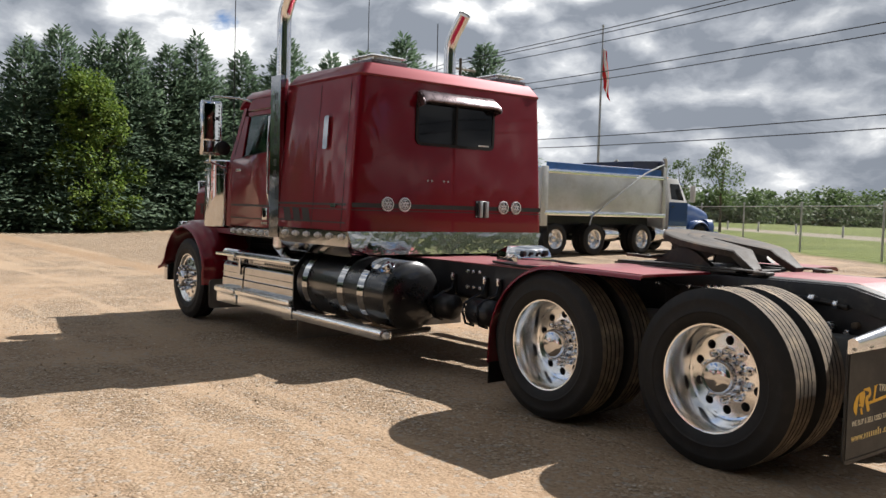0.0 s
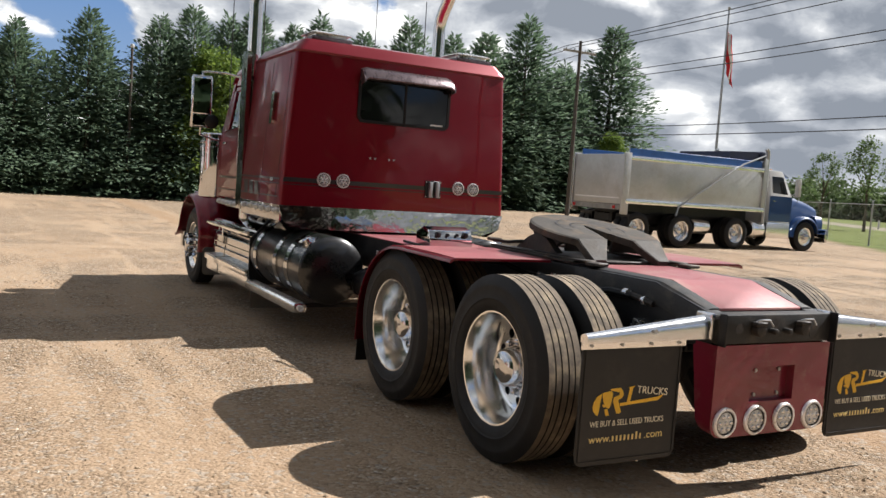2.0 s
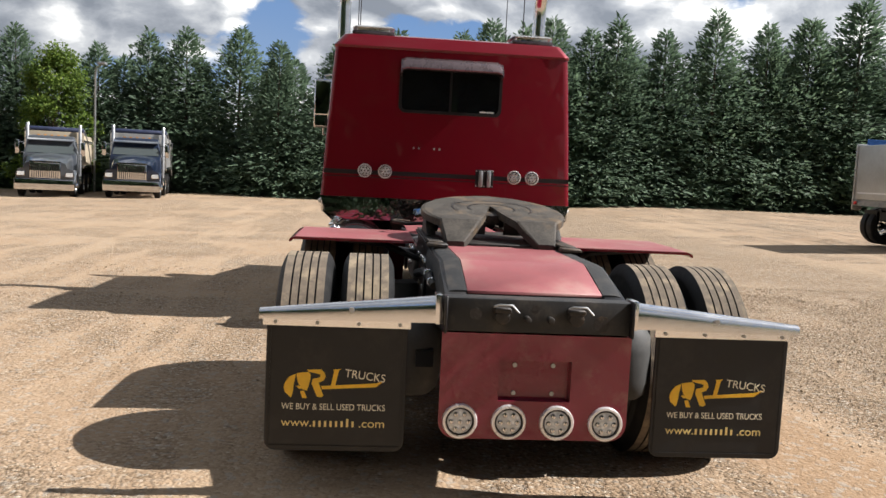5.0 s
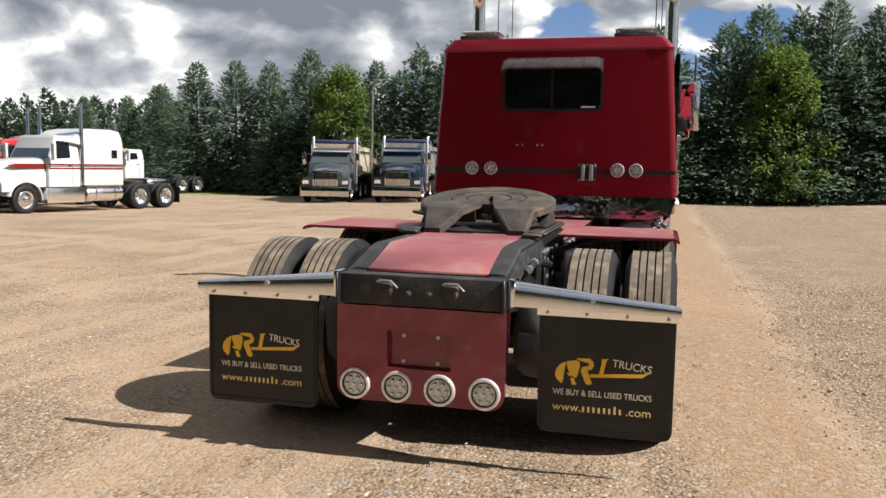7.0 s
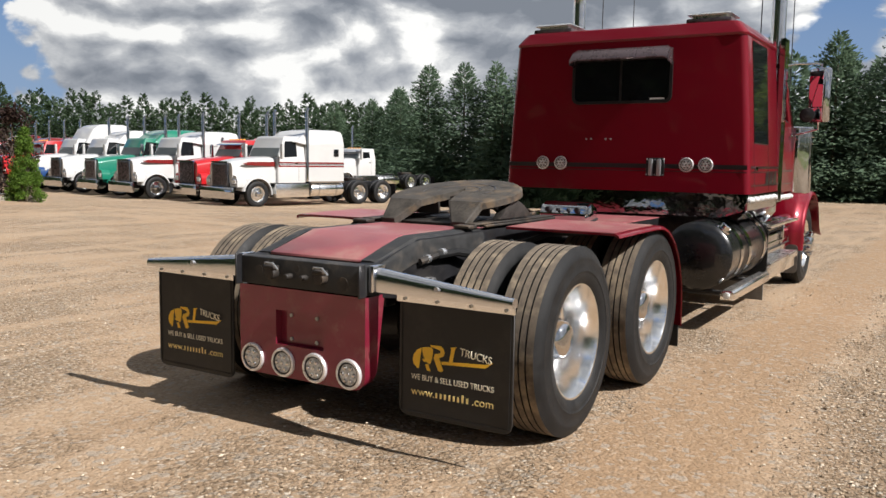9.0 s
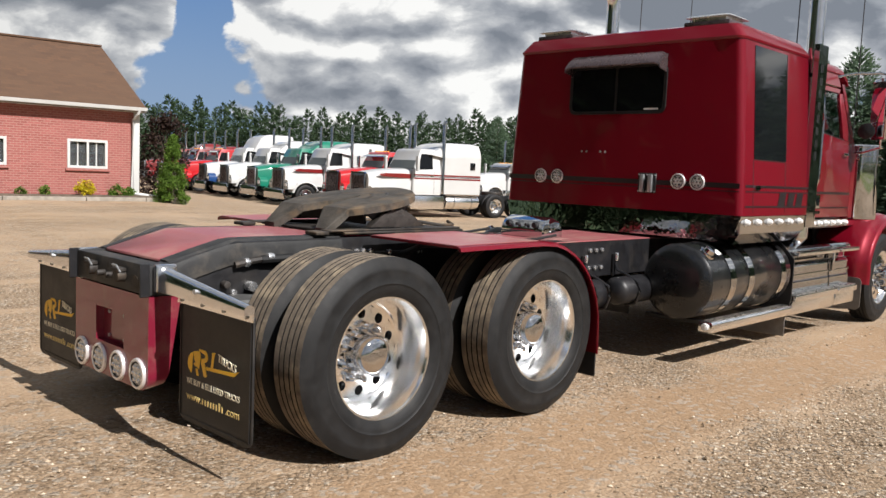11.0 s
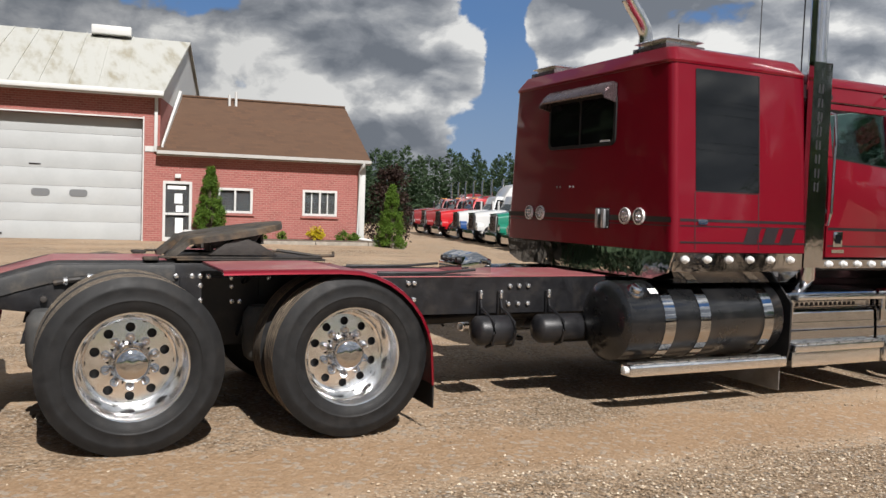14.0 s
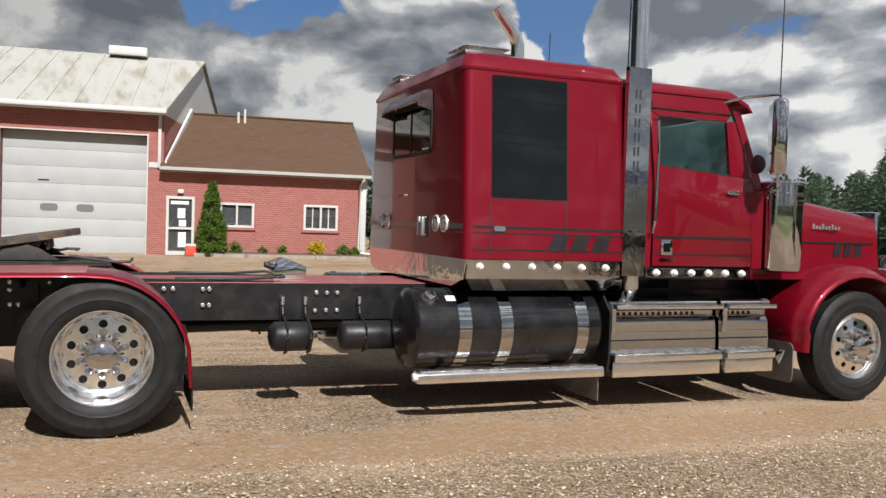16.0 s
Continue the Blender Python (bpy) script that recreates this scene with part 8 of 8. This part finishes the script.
def far_woods():
    rng = random.Random(8)
    low = spruce_meshes(9.0, 2.9, 9, 1750, 0.52, "pine", 12, 0.24)
    spots = []
    for k in range(150):
        a = radians(-98 + 67 * (k + rng.random()) / 150)
        d = (94, 99, 105)[k % 3] + rng.uniform(-1.5, 1.5)
        spots.append((d * math.sin(a), d * math.cos(a), -0.5, rng.uniform(0.80, 1.02), rng.uniform(0, 6), 0.85))
    joined_trees("pine_plantation", spots, low, "pine", "distant dark green pine plantation")
    hedge = leafy_meshes(6.0, 3.4, 12, "hedge", 34, 20, 0.42, 0.02, 0.1)
    coarse = leafy_meshes(6.0, 3.2, 13, "pine", 42, 16, 0.72, 0.02, 0.1)
    spots = []
    for k in range(90):
        a = radians(42 + 32 * (k + rng.random()) / 90)
        d = rng.uniform(170, 215)
        spots.append((d * math.sin(a), d * math.cos(a), -0.3, rng.uniform(0.8, 1.3), rng.uniform(0, 6), 1.25))
    for k in range(60):
        a = radians(74 + 72 * (k + rng.random()) / 60)
        d = rng.uniform(170, 215)
        spots.append((d * math.sin(a), d * math.cos(a), -0.3, rng.uniform(0.9, 1.4), rng.uniform(0, 6), 1.9))
    joined_trees("hedgerow", spots, hedge, "hedge", "distant green hedgerow past the fields")
    # an unseen wood added south of the yard, to darken what paint and chrome mirror
    spots = []
    for k in range(100):
        f = (k + rng.random()) / 100
        a = radians(165 + 77 * f)
        d = rng.uniform(32, 44)
        spots.append((d * math.sin(a), d * math.cos(a), -0.3, rng.uniform(2.1, 2.8) + 1.1 * step01(f, 0.3, 0.5), rng.uniform(0, 6), 0.95))
    joined_trees("roadside_wood", spots, coarse, "pine", "unseen wood added south of the yard to darken reflections")


far_woods()
BARE = leafy_meshes(6.5, 1.7, 61, "hedge", 46, 40, 0.13, 0.3, 0.12)
leafy("roadside_tree", BARE, 58.0, 42.0, 0, "thin-crowned tree beside the far road", "tree", "", 20, 1.15)
leafy("roadside_tree", BARE, 60.5, 48.0, 0, "thin-crowned tree beside the far road", "tree", "", 120, 1.0)


# ---- fence, poles, wires and flag ----
def build_fence():
    f = thing("chain_link_fence", "galvanised chain-link fence on round posts past the yard", "fence", pose(27.84, 18.25, 0.0))
    p0, d = Vector((27.84, 18.25, 0)), Vector((0.6, 0.8, 0))
    for k in range(-6, 9):
        p = p0 + d * (6.27 * k)
        z = ground_z(p.x, p.y)
        part("post", cyl(nb(), "z", (p.x, p.y, z), 0.04, -0.1, 2.05, 10), "galv", f)
        part("post_cap", cyl(nb(), "z", (p.x, p.y, z), 0.048, 2.05, 2.09, 10, 0.015), "galv", f)
    a, b = p0 + d * (-6 * 6.27), p0 + d * (8 * 6.27)
    part("top_rail", tube(nb(), [a + Vector((0, 0, 2.0)), b + Vector((0, 0, 2.0))], 0.022, 6), "galv", f)
    verts, faces = [], []
    n = int((b - a).length / 0.085)
    hgt = 1.95
    nrm = Vector((0.8, -0.6, 0))
    for k in range(n):
        for sgn in (1, -1):
            s = a + d * (0.085 * k)
            e = s + d * (sgn * 1.9) + Vector((0, 0, hgt))
            s = s + Vector((0, 0, 0.04))
            w = d * 0.0035
            i = len(verts)
            verts += [s - w + nrm * (0.003 * sgn), s + w + nrm * (0.003 * sgn), e + w + nrm * (0.003 * sgn), e - w + nrm * (0.003 * sgn)]
            faces.append((i, i + 1, i + 2, i + 3))
    part("wire_mesh", mesh_of("wire_mesh", verts, faces, "galv"), None, f)["kind"] = "stuff"
    for k in range(7):
        x, y = 44 + k * 5.0, 12 + k * 6.6
        q = solo("marker_post", cyl(nb(), "z", (x, y, 0), 0.09, -0.1, 1.0, 10, 0.02), "white_trim", "short pale marker post beside the far road", "post", group="roadside posts")


build_fence()


def pole_and_wires():
    fp = thing("flagpole", "tall grey flagpole with a limp red and white flag", "flagpole", pose(29.0, 30.5, 0))
    part("pole", tube(nb(), [(29.0, 30.5, -0.1), (29.0, 30.5, 11.4)], 0.07, 12, True, [0.085, 0.045]), "galv", fp)
    part("finial", cyl(nb(), "z", (29.0, 30.5, 11.4), 0.08, 0, 0.12, 12, 0.04), "galv", fp)
    # limp cloth: folded bands hanging from the halyard
    for k, (u0, u1, mt) in enumerate(((0.03, 0.24, "flag_red"), (0.24, 0.46, "flag_white"), (0.46, 0.66, "flag_red"))):
        verts, faces = [], []
        for i in range(13):
            t = i / 12
            for u in (u0, u1):
                x = 29.05 + u * (0.35 + 0.35 * t) + 0.05 * math.sin(9 * t + 5 * u)
                y = 30.5 - u * 0.5 * t + 0.10 * math.sin(7 * u + 4 * t)
                verts.append(Vector((x, y, 10.4 - 2.2 * t - u * 1.1 * (0.4 + 0.6 * t))))
        for i in range(12):
            faces.append((2 * i, 2 * i + 1, 2 * i + 3, 2 * i + 2))
        me = mesh_of("flag", verts, faces, mt)
        part("flag_band", me, None, fp)
    for (x, y, h) in ((27.0, 40.0, 10.6), (18.5, -16.0, 10.4), (10.0, -72.0, 10.4), (35.0, 96.0, 10.6)):
        up = thing("utility_pole", "weathered wooden utility pole with cross-arm", "utility pole", pose(x, y, 0))
        part("pole", tube(nb(), [(x, y, -0.3), (x, y, h)], 0.15, 10, True, [0.14, 0.09]), "old_pole", up)
        part("cross_arm", boxed(x - 1.2, x + 1.2, y - 0.05, y + 0.05, h - 0.7, h - 0.58, 0.01, 1), "wood", up)
        for q in (-1.0, -0.4, 0.4, 1.0):
            part("insulator", cyl(nb(), "z", (x + q, y, h - 0.58), 0.04, 0, 0.12, 8, 0.01), "galv", up)
    def sag(a, b, drop):
        return [tuple(Vector(a).lerp(Vector(b), t / 16) - Vector((0, 0, drop * 4 * (t / 16) * (1 - t / 16)))) for t in range(17)]
    stops = ((35.0, 96.0), (27.0, 40.0), (18.5, -16.0), (10.0, -72.0))
    for q, z in ((-1.0, 10.2), (-0.4, 10.2), (1.0, 10.2), (0.2, 8.55), (0.45, 8.25), (0.2, 5.5), (0.2, 5.05)):
        for (xa, ya), (xb, yb) in zip(stops, stops[1:]):
            solo("overhead_wire", tube(nb(), sag((xa + q, ya, z), (xb + q, yb, z), 0.5), 0.02, 5), "cable", "black overhead wire between utility poles", "wire", group="overhead wires")
    tp = thing("yard_pole", "weathered timber pole with a pale cap before the spruces", "pole", pose(2.53, 45.2, -0.5))
    part("pole", tube(nb(), [(2.53, 45.2, -0.7), (2.53, 45.2, 7.4)], 0.09, 10, True, [0.09, 0.06]), "old_pole", tp)
    part("pole_cap", cyl(nb(), "z", (2.53, 45.2, 0), 0.10, 7.4, 7.6, 12, 0.04), "white_trim", tp)
    lp = thing("street_lamp", "grey street lamp rising between the spruces", "street lamp", pose(-15.2, 44.0, -0.45))
    part("pole", tube(nb(), [(-15.2, 44.0, -0.6), (-15.2, 44.0, 5.6), (-15.1, 43.8, 6.0), (-14.6, 43.2, 6.15)], 0.06, 10), "galv", lp)
    part("lamp_head", boxed(-14.75, -14.35, 42.75, 43.2, 6.08, 6.22, 0.04), "galv", lp)


pole_and_wires()
bk = thing("water_bucket", "red and white plastic cooler on the ground by the door", "cooler", pose(-22.55, 7.05, 0.09))
part("body", prism(nb(), rrect(-22.72, -22.40, 6.86, 7.26, 0.04, 3), "z", 0.09, 0.42, 0.01), "plastic_red", bk)
part("lid", prism(nb(), rrect(-22.73, -22.39, 6.85, 7.27, 0.04, 3), "z", 0.421, 0.50, 0.02), "white_trim", bk)
bk.matrix_basis = pose(*by_office(-22.55, 7.05), 0.09, 0, 0, -7.0)
